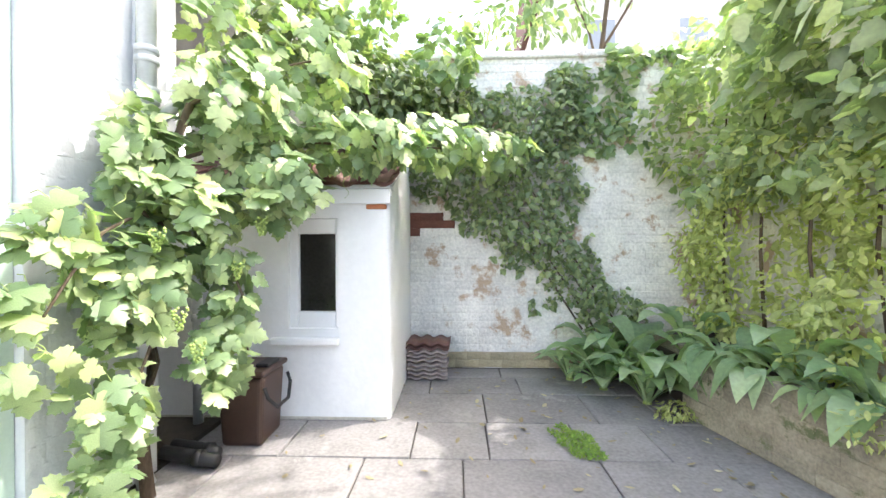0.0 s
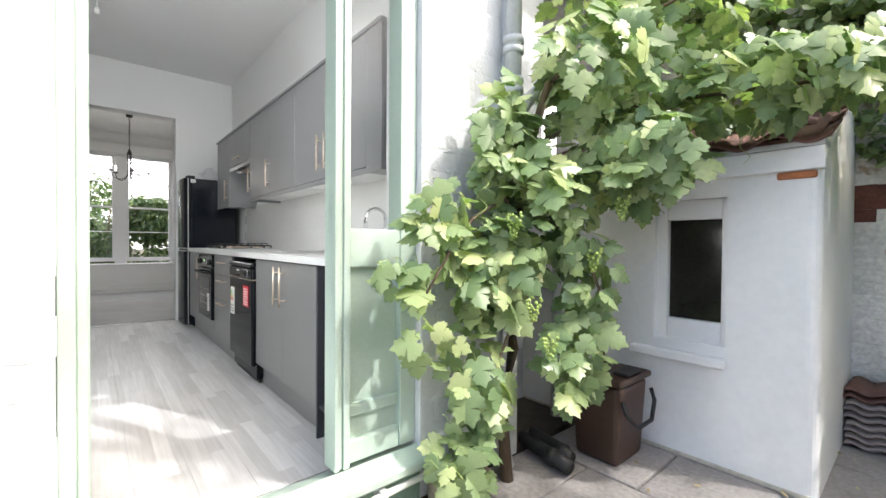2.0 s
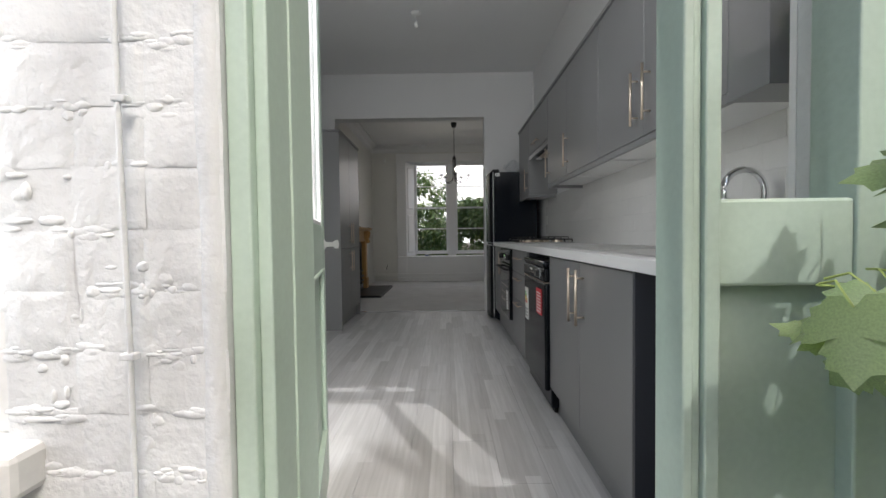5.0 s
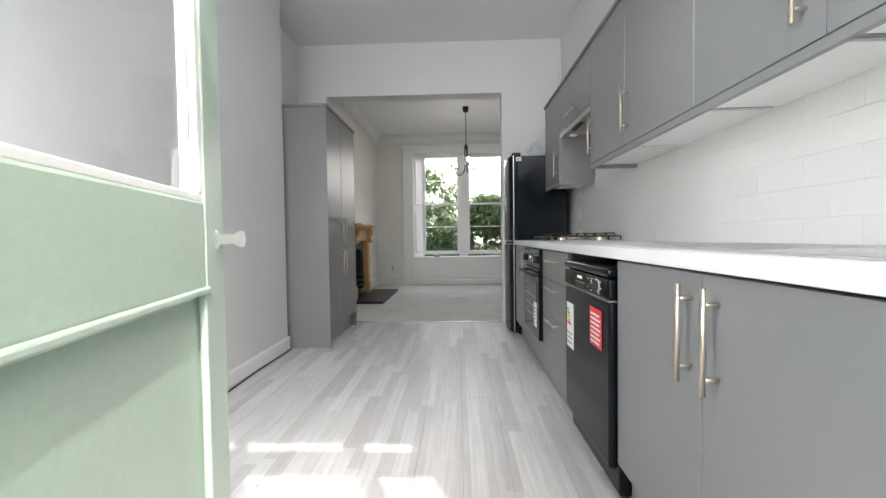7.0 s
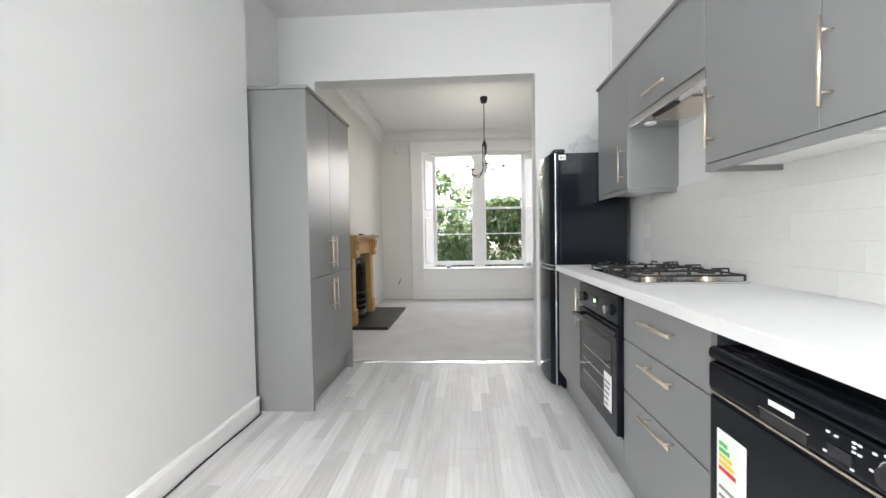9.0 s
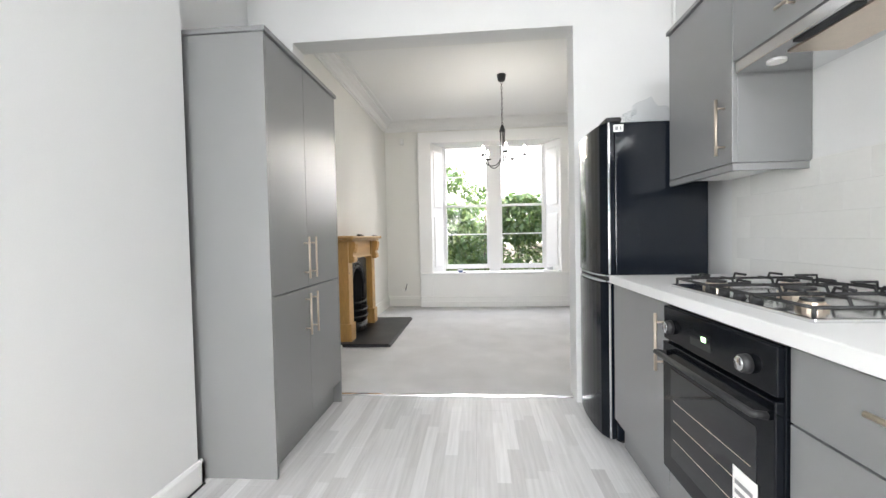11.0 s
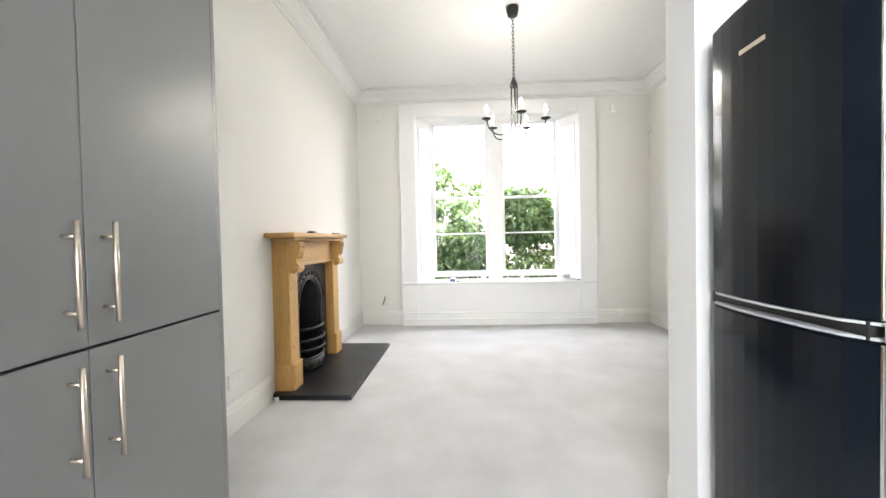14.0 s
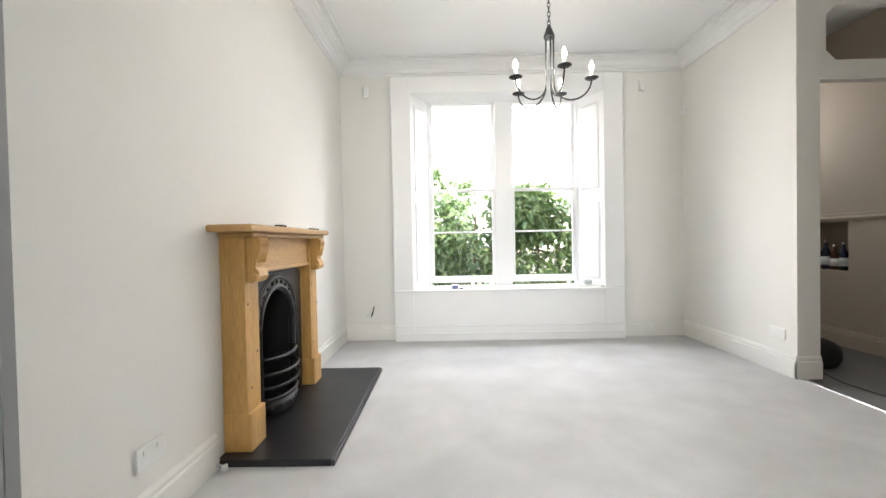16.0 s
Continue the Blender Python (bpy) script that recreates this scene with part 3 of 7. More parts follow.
structure("trim", boxed(((-9.292, 2.972, 2.21), (-9.368, 3.849, 2.234)), bevel=0.006), M_CREAM, "moulded edge under the hall panel", "trim")
structure("wall_hall_pier", boxed(((-9.298, 3.851, 0), (-9.40, 4.0, L_CEIL))), M_CREAM, "cream pier beside the hall way", "wall")
HALL = 4.0
wall_with_holes("wall_hall", 'y', HALL, HALL + 0.15, L_FAR - 0.3, PIER_BACK, 0.0, 3.03, [(-10.75, -10.15, 0.72, 1.195)], M_HALLWALL, "beige hall wall with a small niche")
structure("wall_hall_niche", boxed(((-10.75, HALL + 0.35, 0.70), (-10.15, HALL + 0.37, 1.215)), ((-10.75, HALL + 0.151, 0.70), (-10.15, HALL + 0.349, 0.715)), ((-10.75, HALL + 0.151, 1.20), (-10.15, HALL + 0.349, 1.215)), ((-10.77, HALL + 0.151, 0.70), (-10.751, HALL + 0.37, 1.215)), ((-10.149, HALL + 0.151, 0.70), (-10.13, HALL + 0.37, 1.215))), M_HALLWALL, "inside of the dark hall niche", "wall")
structure("wall_hall_end", boxed(((L_FAR - 0.3, L_RIGHT + 0.171, 0), (L_FAR - 0.45, HALL + 0.15, 3.03))), M_HALLWALL, "beige end wall of the hall", "wall")
structure("trim", sweep([(0, 0), (0.02, 0), (0.03, 0.02), (0.02, 0.035), (0.02, 0.06), (0, 0.065)], [((L_FAR - 0.3, HALL, 1.21), (0, -1, 0)), ((PIER_BACK, HALL, 1.21), (0, -1, 0))]), M_HALLWALL, "beige dado rail along the hall wall", "trim")
skirting((L_FAR - 0.3, HALL, 0.0), (PIER_BACK, HALL, 0.0), (0, -1, 0), [(0, 0), (0.022, 0), (0.022, 0.12), (0.014, 0.135), (0.014, 0.15), (0, 0.16)], "beige moulded hall skirting board", M_HALLWALL)
stair = bmesh.new()
vs = [stair.verts.new(p) for p in ((-11.0, 3.55, 3.0), (-8.2, 3.55, 1.75), (-8.2, HALL - 0.01, 1.75), (-11.0, HALL - 0.01, 3.0), (-11.0, 3.55, 3.02), (-8.2, 3.55, 1.95), (-8.2, HALL - 0.01, 1.95), (-11.0, HALL - 0.01, 3.02))]
for f in ((0, 1, 2, 3), (4, 5, 6, 7), (0, 1, 5, 4), (1, 2, 6, 5), (2, 3, 7, 6), (3, 0, 4, 7)):
    stair.faces.new([vs[i] for i in f])
bmesh.ops.recalc_face_normals(stair, faces=stair.faces)
structure("stair_soffit", stair, M_HALLWALL, "sloping underside of the hall stairs", "stairs")

# ---- sash window of the lounge ----
window = thing("window_1", (-10.95, 0.87, 0.56), "white painted sash window pair with panelled shutters", "window", kind="structure")
PX = -10.64
part("architrave", boxed(((PX, -0.36, 0.006), (L_FAR + 0.001, -0.15, 2.84)), ((PX, 1.90, 0.006), (L_FAR + 0.001, 2.11, 2.84)), ((PX, -0.15, 2.66), (L_FAR + 0.001, 1.90, 2.84)), bevel=0.006), M_WHITE, window)
apron = part("apron", boxed(((PX - 0.003, -0.15, 0.006), (L_FAR + 0.001, 1.90, 0.54)), bevel=0.003), M_WHITE, window)
for z in (0.075, 0.16):
    part("moulding", boxed(((PX + 0.008, -0.35, z), (PX - 0.01, 2.10, z + 0.02)), bevel=0.008), M_WHITE, apron)
part("window_sill", boxed(((PX + 0.022, -0.34, 0.535), (-11.0, 2.09, 0.562)), bevel=0.008), M_WHITE, window)
# splayed linings with shutter panels
def lining(y_front, y_back, z0, z1):
    bm = bmesh.new()
    s = 1 if y_back > y_front else -1
    a = [(PX - 0.005, y_front), (-10.96, y_back), (-10.96, y_back - 0.03 * s), (PX - 0.005, y_front - 0.03 * s)]
    lo = [bm.verts.new((x, y, z0)) for x, y in a]
    hi = [bm.verts.new((x, y, z1)) for x, y in a]
    for k in range(4):
        bm.faces.new((lo[k], lo[(k + 1) % 4], hi[(k + 1) % 4], hi[k]))
    bm.faces.new(lo)
    bm.faces.new(list(reversed(hi)))
    bmesh.ops.recalc_face_normals(bm, faces=bm.faces)
    return bm
def panel_on(y_front, y_back, z0, z1):
    """A raised shutter panel lying on a splayed lining."""
    s = 1 if y_back > y_front else -1
    d = Vector((-10.96 - (PX - 0.005), y_back - y_front, 0))
    nrm = Vector((-d.y, d.x, 0)).normalized() * -1
    if nrm.y * s < 0:
        nrm = -nrm
    o = Vector((PX - 0.005, y_front, 0))
    bm = bmesh.new()
    p = [(0.16, 0), (0.84, 0), (0.84, 1), (0.16, 1)]
    base = [bm.verts.new(o + d * u + nrm * 0.0 + Vector((0, 0, z0 + (z1 - z0) * v))) for u, v in p]
    top = [bm.verts.new(o + d * (u + (0.5 - u) * 0.12) + nrm * 0.014 + Vector((0, 0, z0 + 0.03 + (z1 - z0 - 0.06) * v))) for u, v in p]
    for k in range(4):
        bm.faces.new((base[k], base[(k + 1) % 4], top[(k + 1) % 4], top[k]))
    bm.faces.new(top)
    bmesh.ops.recalc_face_normals(bm, faces=bm.faces)
    return bm
for yf, yb in ((-0.15, 0.015), (1.90, 1.715)):
    sh = part("shutter", lining(yf, yb, 0.562, 2.66), M_WHITE, window)
    for za, zb in ((0.64, 1.50), (1.62, 2.56)):
        part("shutter_panel", panel_on(yf, yb, za, zb), M_WHITE, sh)
part("head_lining", boxed(((PX - 0.005, -0.15, 2.662), (-10.96, 1.90, 2.69))), M_WHITE, window)
part("window_frame", boxed(((-10.955, -0.2, 0.562), (-11.06, 0.03, 2.72)), ((-10.955, 1.70, 0.562), (-11.06, 1.95, 2.72)), ((-10.955, 0.78, 0.562), (-11.06, 0.96, 2.66)), ((-10.955, 0.03, 2.66), (-11.06, 1.70, 2.74)), bevel=0.004), M_WHITE, window)
def sash(y0, y1, z0, z1, x, bar):
    s = part("sash", boxed(((x, y0, z0), (x - 0.035, y0 + 0.04, z1)), ((x, y1 - 0.04, z0), (x - 0.035, y1, z1)), ((x, y0 + 0.04, z0), (x - 0.035, y1 - 0.04, z0 + (0.075 if z0 < 1 else 0.03))), ((x, y0 + 0.04, z1 - 0.035), (x - 0.035, y1 - 0.04, z1)), bevel=0.003), M_WHITE, window)
    part("glazing_bar", boxed(((x - 0.006, y0 + 0.04, bar - 0.009), (x - 0.03, y1 - 0.04, bar + 0.009)), bevel=0.003), M_WHITE, s)
    for za, zb in ((z0 + 0.02, bar), (bar, z1 - 0.02)):
        g = part("pane", boxed(((x - 0.016, y0 + 0.02, za), (x - 0.02, y1 - 0.02, zb))), M_GLASS, s)
        g.visible_shadow = False
for y0, y1 in ((0.03, 0.78), (0.96, 1.70)):
    sash(y0, y1, 0.60, 1.675, -10.975, 1.18)
    sash(y0, y1, 1.65, 2.672, -11.015, 2.155)

# ---- green garden door, its frame and the side light ----
frame_ob = thing("door_frame", (-2.25, 0.95, PATIO), "sage green timber frame with glazed side light", "door frame", kind="structure")
FX0, FX1 = -2.19, -2.29
part("jamb", boxed(((FX0 + 0.02, 0.362, PATIO + 0.25), (FX1, 0.40, 2.70)), ((FX0, 0.40, PATIO + 0.25), (FX1, 0.425, 2.62)), bevel=0.004), M_GREEN, frame_ob)
part("jamb_lining", boxed(((FX1 - 0.001, 0.362, 0.0), (-2.415, 0.428, 2.62)), bevel=0.003), M_GREEN, frame_ob)
part("jamb", boxed(((FX0, 1.455, PATIO + 0.25), (FX1, 1.538, 2.70)), bevel=0.004), M_GREEN, frame_ob)
part("post", boxed(((FX0 + 0.015, 1.142, 0.105), (FX1 + 0.02, 1.162, 2.62)), ((FX0 + 0.004, 1.162, 0.105), (FX1 + 0.01, 1.180, 2.62)), ((FX0 + 0.015, 1.180, 0.105), (FX1 + 0.02, 1.208, 2.62)), bevel=0.004), M_GREEN, frame_ob)
part("head", boxed(((FX0, 0.40, 2.61), (FX1, 1.455, 2.72)), bevel=0.004), M_GREEN, frame_ob)
part("transom", boxed(((FX0 + 0.01, 0.425, 2.27), (FX1, 1.455, 2.39)), bevel=0.004), M_GREEN, frame_ob)
g = part("pane", boxed(((-2.248, 0.425, 2.39), (-2.252, 1.142, 2.61))), M_GLASS, frame_ob)
g.visible_shadow = False
g = part("pane", boxed(((-2.248, 1.208, 1.05), (-2.252, 1.455, 2.27))), M_GLASS, frame_ob)
g.visible_shadow = False
g = part("pane", boxed(((-2.248, 1.208, 2.39), (-2.252, 1.455, 2.61))), M_GLASS, frame_ob)
g.visible_shadow = False
part("side_rail", boxed(((FX0 - 0.005, 1.208, 0.90), (FX1 + 0.01, 1.455, 1.055)), bevel=0.006), M_GREEN, frame_ob)
part("side_panel", boxed(((FX0 - 0.035, 1.208, 0.105), (FX1 + 0.02, 1.455, 0.90))), M_GREEN, frame_ob)
part("panel_rail", boxed(((FX0 - 0.015, 1.208, 0.29), (FX0 - 0.04, 1.455, 0.345)), ((FX0 - 0.005, 1.208, 0.108), (FX0 - 0.04, 1.455, 0.20)), bevel=0.008), M_GREEN, frame_ob)
def sill_bm():
    bm = bmesh.new()
    prof = [(FX1 - 0.05, 0.0), (FX1 - 0.05, 0.03), (FX0 + 0.01, 0.10), (-2.085, 0.082), (-2.075, 0.07), (-2.075, 0.045), (-2.09, 0.03), (-2.14, 0.02)]
    a = [bm.verts.new((x, 0.362, z)) for x, z in prof]
    b = [bm.verts.new((x, 1.62, z)) for x, z in prof]
    for k in range(len(prof)):
        bm.faces.new((a[k], a[(k + 1) % len(prof)], b[(k + 1) % len(prof)], b[k]))
    bm.faces.new(a)
    bm.faces.new(list(reversed(b)))
    bmesh.ops.recalc_face_normals(bm, faces=bm.faces)
    return bm
part("door_sill", sill_bm(), M_GREEN, frame_ob)
part("plinth_board", boxed(((-2.15, 0.362, PATIO), (-2.18, 1.538, 0.02)), bevel=0.003), M_GREEND, frame_ob)

# the open leaf, built along its hinge line and swung into the kitchen
leaf = thing("door_1", (-2.40, 0.405, 0.02), "sage green half-glazed garden door standing open inward", "door", kind="structure")
leaf.rotation_euler = (0, 0, radians(180 + 12.7))
LEAF_W, LEAF_T, LEAF_H = 0.755, 0.04, 2.235
def leaf_part(name, boxes, mat, parent, bevel=0.004, label=""):
    bm = boxed(*boxes, bevel=bevel)
    ob = new(name, mesh_of(name, bm, mat))
    ob.parent = parent
    return tagged(ob, label)
leaf_part("stile", [((0, 0, 0), (0.10, LEAF_T, LEAF_H))], M_GREEN, leaf)
lock = leaf_part("stile", [((LEAF_W - 0.10, 0, 0), (LEAF_W, LEAF_T, LEAF_H))], M_GREEN, leaf)
leaf_part("rail", [((0.10, 0.001, 0), (LEAF_W - 0.10, LEAF_T - 0.001, 0.22))], M_GREEN, leaf)
leaf_part("rail", [((0.10, 0.001, 0.858), (LEAF_W - 0.10, LEAF_T - 0.001, 1.023))], M_GREEN, leaf, 0.006)
leaf_part("rail", [((0.10, 0.001, LEAF_H - 0.10), (LEAF_W - 0.10, LEAF_T - 0.001, LEAF_H))], M_GREEN, leaf)
leaf_part("panel", [((0.09, 0.016, 0.21), (LEAF_W - 0.09, 0.026, 0.87))], M_GREEN, leaf, 0)
for y0, y1 in ((-0.006, 0.016), (0.026, LEAF_T + 0.006)):
    leaf_part("panel_mould", [((0.096, y0, 0.846), (LEAF_W - 0.096, y1, 0.860)), ((0.096, y0, 0.214), (LEAF_W - 0.096, y1, 0.232))], M_GREEN, leaf, 0.004)
    leaf_part("panel_mould", [((0.094, y0 + 0.004, 0.232), (0.112, y1 - 0.004, 0.846)), ((LEAF_W - 0.112, y0 + 0.004, 0.232), (LEAF_W - 0.094, y1 - 0.004, 0.846))], M_GREEN, leaf, 0.004)
for y0, y1 in ((0.004, 0.017), (0.023, LEAF_T - 0.004)):
    leaf_part("glazing_bead", [((0.098, y0, 1.021), (LEAF_W - 0.098, y1, 1.036)), ((0.098, y0, 1.036), (0.113, y1, LEAF_H - 0.099)), ((LEAF_W - 0.118, y0, 1.036), (LEAF_W - 0.098, y1, LEAF_H - 0.099))], M_WHITE, leaf, 0.003, "white painted glazing bead")
g = leaf_part("pane", [((0.09, 0.018, 1.01), (LEAF_W - 0.09, 0.022, LEAF_H - 0.09))], M_GLASS, leaf, 0)
g.visible_shadow = False
def knob(side):
    y = 0 if side < 0 else LEAF_T
    bm = lathe([(0.0, 0), (0.02, 0), (0.02, 0.004), (0.010, 0.009), (0.0085, 0.034), (0.012, 0.038), (0.017, 0.045), (0.0165, 0.055), (0.0, 0.058)], (0, 0, 0), 16, 'y')
    for v in bm.verts:
        v.co = Vector((LEAF_W - 0.05, y + side * v.co.y, 0.95 + v.co.z))
    bmesh.ops.recalc_face_normals(bm, faces=bm.faces)
    ob = new("door_knob", mesh_of("door_knob", bm, M_SINK, True))
    ob.parent = lock
    return tagged(ob, "polished chrome door knob")
knob(-1)
knob(1)

# kitchen sash window beside the door
kw = thing("window_2", (-2.25, -0.36, 0.66), "white painted kitchen window with a stone sill", "window", kind="structure")
part("window_frame", boxed(((-2.17, -0.70, 0.66), (-2.27, -0.63, 2.5)), ((-2.17, -0.09, 0.66), (-2.27, -0.02, 2.5)), ((-2.17, -0.63, 0.66), (-2.27, -0.09, 0.76)), ((-2.17, -0.63, 2.42), (-2.27, -0.09, 2.5)), ((-2.18, -0.63, 1.55), (-2.26, -0.09, 1.60)), bevel=0.004), M_OLDWHITE, kw)
g = part("pane", boxed(((-2.22, -0.63, 0.76), (-2.224, -0.09, 1.55))), M_GLASS, kw)
g.visible_shadow = False
g = part("pane", boxed(((-2.22, -0.63, 1.60), (-2.224, -0.09, 2.42))), M_GLASS, kw)
g.visible_shadow = False
part("window_sill", boxed(((-2.095, -0.82, 0.575), (-2.20, 0.042, 0.655)), bevel=0.014), M_OLDWHITE, kw)
part("inner_sill", boxed(((-2.29, -0.70, 0.66), (-2.50, -0.02, 0.69)), bevel=0.008), M_WHITE, kw)

# ---- kitchen ----
FY = 1.30                       # fronts of the base units
FT = 0.018


def bar_handle(p, length, parent, axis='z', out=(0, -1, 0)):
    """A round steel bar pull on two pins; p is its lower or far end on the door face."""
    bm = bmesh.new()
    d = Vector((0, 0, 1)) if axis == 'z' else Vector((1, 0, 0))
    o = Vector(out)
    p = Vector(p)
    add_tube(bm, [p + o * 0.034, p + o * 0.034 + d * length], 0.006, 10)
    for u in (0.035, length - 0.035):
        add_tube(bm, [p + d * u, p + d * u + o * 0.034], 0.0042, 8)
    bmesh.ops.recalc_face_normals(bm, faces=bm.faces)
    return part("handle", bm, M_STEEL, parent, "brushed steel bar handle", smooth=True)


def front(name, x0, x1, z0, z1, y, parent, facing=-1):
    g = 0.0016
    return part(name, boxed(((x0 + g, y, z0 + g), (x1 - g, y - facing * FT, z1 - g)), bevel=0.0015), M_DOOR, parent)


def carcass(x0, x1, z0, z1, y0, y1, parent, mat=None):
    return part("body", boxed(((x0 + 0.001, y0, z0), (x1 - 0.001, y1, z1)), bevel=0.001), mat or M_CARC, parent)


def base_unit(x0, x1, label):
    u = thing("base_cabinet", ((x0 + x1) / 2, FY + 0.2, 0), label, "cabinet", "base cabinets")
    carcass(x0, x1, 0.15, 0.883, FY + FT, K_RIGHT - 0.012, u)
    part("plinth", boxed(((x0, FY + 0.05, 0.0), (x1, FY + 0.068, 0.15)), bevel=0.001), M_DOOR, u)
    return u


u = base_unit(-6.236, -5.604, "grey base cabinet with one door beside the fridge")
d = front("door", -6.236, -5.604, 0.155, 0.878, FY, u)
bar_handle((-5.642, FY, 0.61), 0.225, d)

u = base_unit(-5.602, -4.998, "grey oven housing under the worktop")
front("filler_panel", -5.602, -4.998, 0.155, 0.255, FY, u)
oven = thing("oven", (-5.30, FY, 0.26), "black built-in electric oven with glass door", "oven")
part("body", boxed(((-5.597, FY - 0.004, 0.262), (-5.003, FY + 0.015, 0.876)), bevel=0.002), M_BLACK, oven)
part("control_panel", boxed(((-5.595, FY - 0.022, 0.752), (-5.005, FY - 0.003, 0.874)), bevel=0.003), M_BLACK, oven)
od = part("door", boxed(((-5.595, FY - 0.026, 0.266), (-5.005, FY - 0.003, 0.742)), bevel=0.004), M_BLACK, oven, "black glass oven door")
part("window", boxed(((-5.53, FY - 0.0275, 0.33), (-5.07, FY - 0.0255, 0.655)), bevel=0.001), M_OVENGLASS, od, "dark inner oven window")
part("handle", tube([(-5.57, FY - 0.028, 0.70), (-5.57, FY - 0.062, 0.705), (-5.03, FY - 0.062, 0.705), (-5.03, FY - 0.028, 0.70)], 0.010, 10), M_MATTEBLACK, od, "black bar handle", smooth=True)
for z in (0.40, 0.47, 0.54):
    part("rack", boxed(((-5.51, FY - 0.0285, z), (-5.09, FY - 0.0277, z + 0.003))), M_STEEL, od, "wire oven rack")
for x in (-5.535, -5.11):
    k = part("knob", lathe([(0.0, 0), (0.026, 0), (0.024, -0.018), (0.019, -0.022), (0.0, -0.022)], (x, FY - 0.022, 0.803), 20, 'y'), M_MATTEBLACK, oven, smooth=True)
    part("knob_ring", lathe([(0.0, 0), (0.020, 0), (0.018, -0.003), (0.0, -0.003)], (x, FY - 0.044, 0.803), 20, 'y'), M_CHROME, k, "chrome knob face", smooth=True)
part("display", boxed(((-5.40, FY - 0.024, 0.78), (-5.28, FY - 0.0218, 0.83))), M_OVENGLASS, oven)
part("display_digits", boxed(((-5.33, FY - 0.0252, 0.805), (-5.305, FY - 0.024, 0.82))), glow_material("display_glow", (0.5, 0.9, 0.4), 0.6), oven)
lbl = thing("energy_label", (-5.12, FY - 0.028, 0.35), "white paper energy label stuck on the oven door", "label")
part("sheet", boxed(((-5.16, FY - 0.0305, 0.345), (-5.06, FY - 0.0292, 0.51))), M_PAPER, lbl)
for i in range(5):
    part("print_line", boxed(((-5.15, FY - 0.0312, 0.36 + 0.026 * i), (-5.15 + 0.045 + 0.007 * i, FY - 0.0305, 0.372 + 0.026 * i))), M_GREYINK, lbl)

u = base_unit(-4.996, -4.366, "grey base unit with three drawers")
for z0, z1, hz in ((0.70, 0.878, 0.817), (0.482, 0.698, 0.656), (0.155, 0.48, 0.489 - 0.03)):
    d = front("drawer", -4.996, -4.366, z0, z1, FY, u)
    bar_handle((-4.771, FY, hz), 0.237, d, 'x')

# dishwasher
dw = thing("dishwasher", (-4.04, FY, 0), "freestanding black dishwasher with energy labels", "dishwasher")
DX0, DX1 = -4.335, -3.735
part("body", boxed(((DX0, FY + 0.01, 0.03), (DX1, K_RIGHT - 0.03, 0.85)), bevel=0.006), M_BLACK, dw)
part("top_trim", boxed(((DX0, FY - 0.030, 0.814), (DX1, FY + 0.020, 0.850)), bevel=0.014, segments=4), M_BLACK, dw, "rounded gloss black lid edge")
cp = part("control_panel", boxed(((DX0 + 0.002, FY - 0.028, 0.734), (DX1 - 0.002, FY + 0.008, 0.811)), bevel=0.012, segments=3), M_BLACK, dw)
part("grip_recess", boxed(((-4.134, FY - 0.0295, 0.740), (-4.01, FY - 0.0275, 0.764)), bevel=0.004), M_MATTEBLACK, cp, "black recessed grip")
part("grip_lip", boxed(((-4.138, FY - 0.0305, 0.7645), (-4.006, FY - 0.0275, 0.7675)), bevel=0.001), M_STEEL, cp, "thin silver lip")
part("nameplate", boxed(((-4.109, FY - 0.0298, 0.781), (-4.04, FY - 0.028, 0.793)), bevel=0.001), M_PLASTIC, cp, "pale printed maker's plate")
for x, z in ((-3.964, 0.793), (-3.948, 0.792), (-3.915, 0.797), (-3.915, 0.789), (-3.915, 0.781), (-3.905, 0.797), (-3.905, 0.781), (-3.970, 0.756), (-3.918, 0.750), (-3.88, 0.797), (-3.862, 0.802), (-3.815, 0.793), (-3.81, 0.768), (-3.825, 0.748), (-3.885, 0.768)):
    part("button", boxed(((x - 0.0035, FY - 0.0305, z - 0.002), (x + 0.0035, FY - 0.028, z + 0.002)), bevel=0.0008), M_PLASTIC, cp, "small white printed mark")
part("display", boxed(((-3.965, FY - 0.0302, 0.753), (-3.918, FY - 0.028, 0.774)), bevel=0.002), M_OVENGLASS, cp)
dial = part("dial", lathe([(0, 0), (0.024, 0), (0.023, -0.005), (0.019, -0.006), (0.017, -0.018), (0, -0.019)], (-3.847, FY - 0.028, 0.775), 22, 'y'), M_MATTEBLACK, cp, "black programme dial", smooth=True)
part("dial_ring", lathe([(0.0235, -0.0005), (0.026, -0.0005), (0.0255, -0.004), (0.0235, -0.004)], (-3.847, FY - 0.028, 0.775), 22, 'y'), M_PIPE, dial, "thin grey dial ring", smooth=True)
dd = part("door", boxed(((DX0 + 0.002, FY - 0.024, 0.125), (DX1 - 0.002, FY + 0.008, 0.727)), bevel=0.012, segments=3), M_BLACK, dw, "gloss black door")
part("seam", boxed(((DX0 + 0.004, FY - 0.024, 0.7275), (DX1 - 0.004, FY + 0.006, 0.7332))), M_STEEL, dw, "silver seam line")
part("kickboard", boxed(((DX0 + 0.01, FY + 0.03, 0.0), (DX1 - 0.01, FY + 0.05, 0.12)), bevel=0.003), M_MATTEBLACK, dw)
lab = thing("energy_label", (-4.27, FY - 0.026, 0.46), "white energy rating label on the dishwasher door", "label")
part("sheet", boxed(((-4.29, FY - 0.0275, 0.435), (-4.18, FY - 0.0262, 0.648))), M_PAPER, lab)
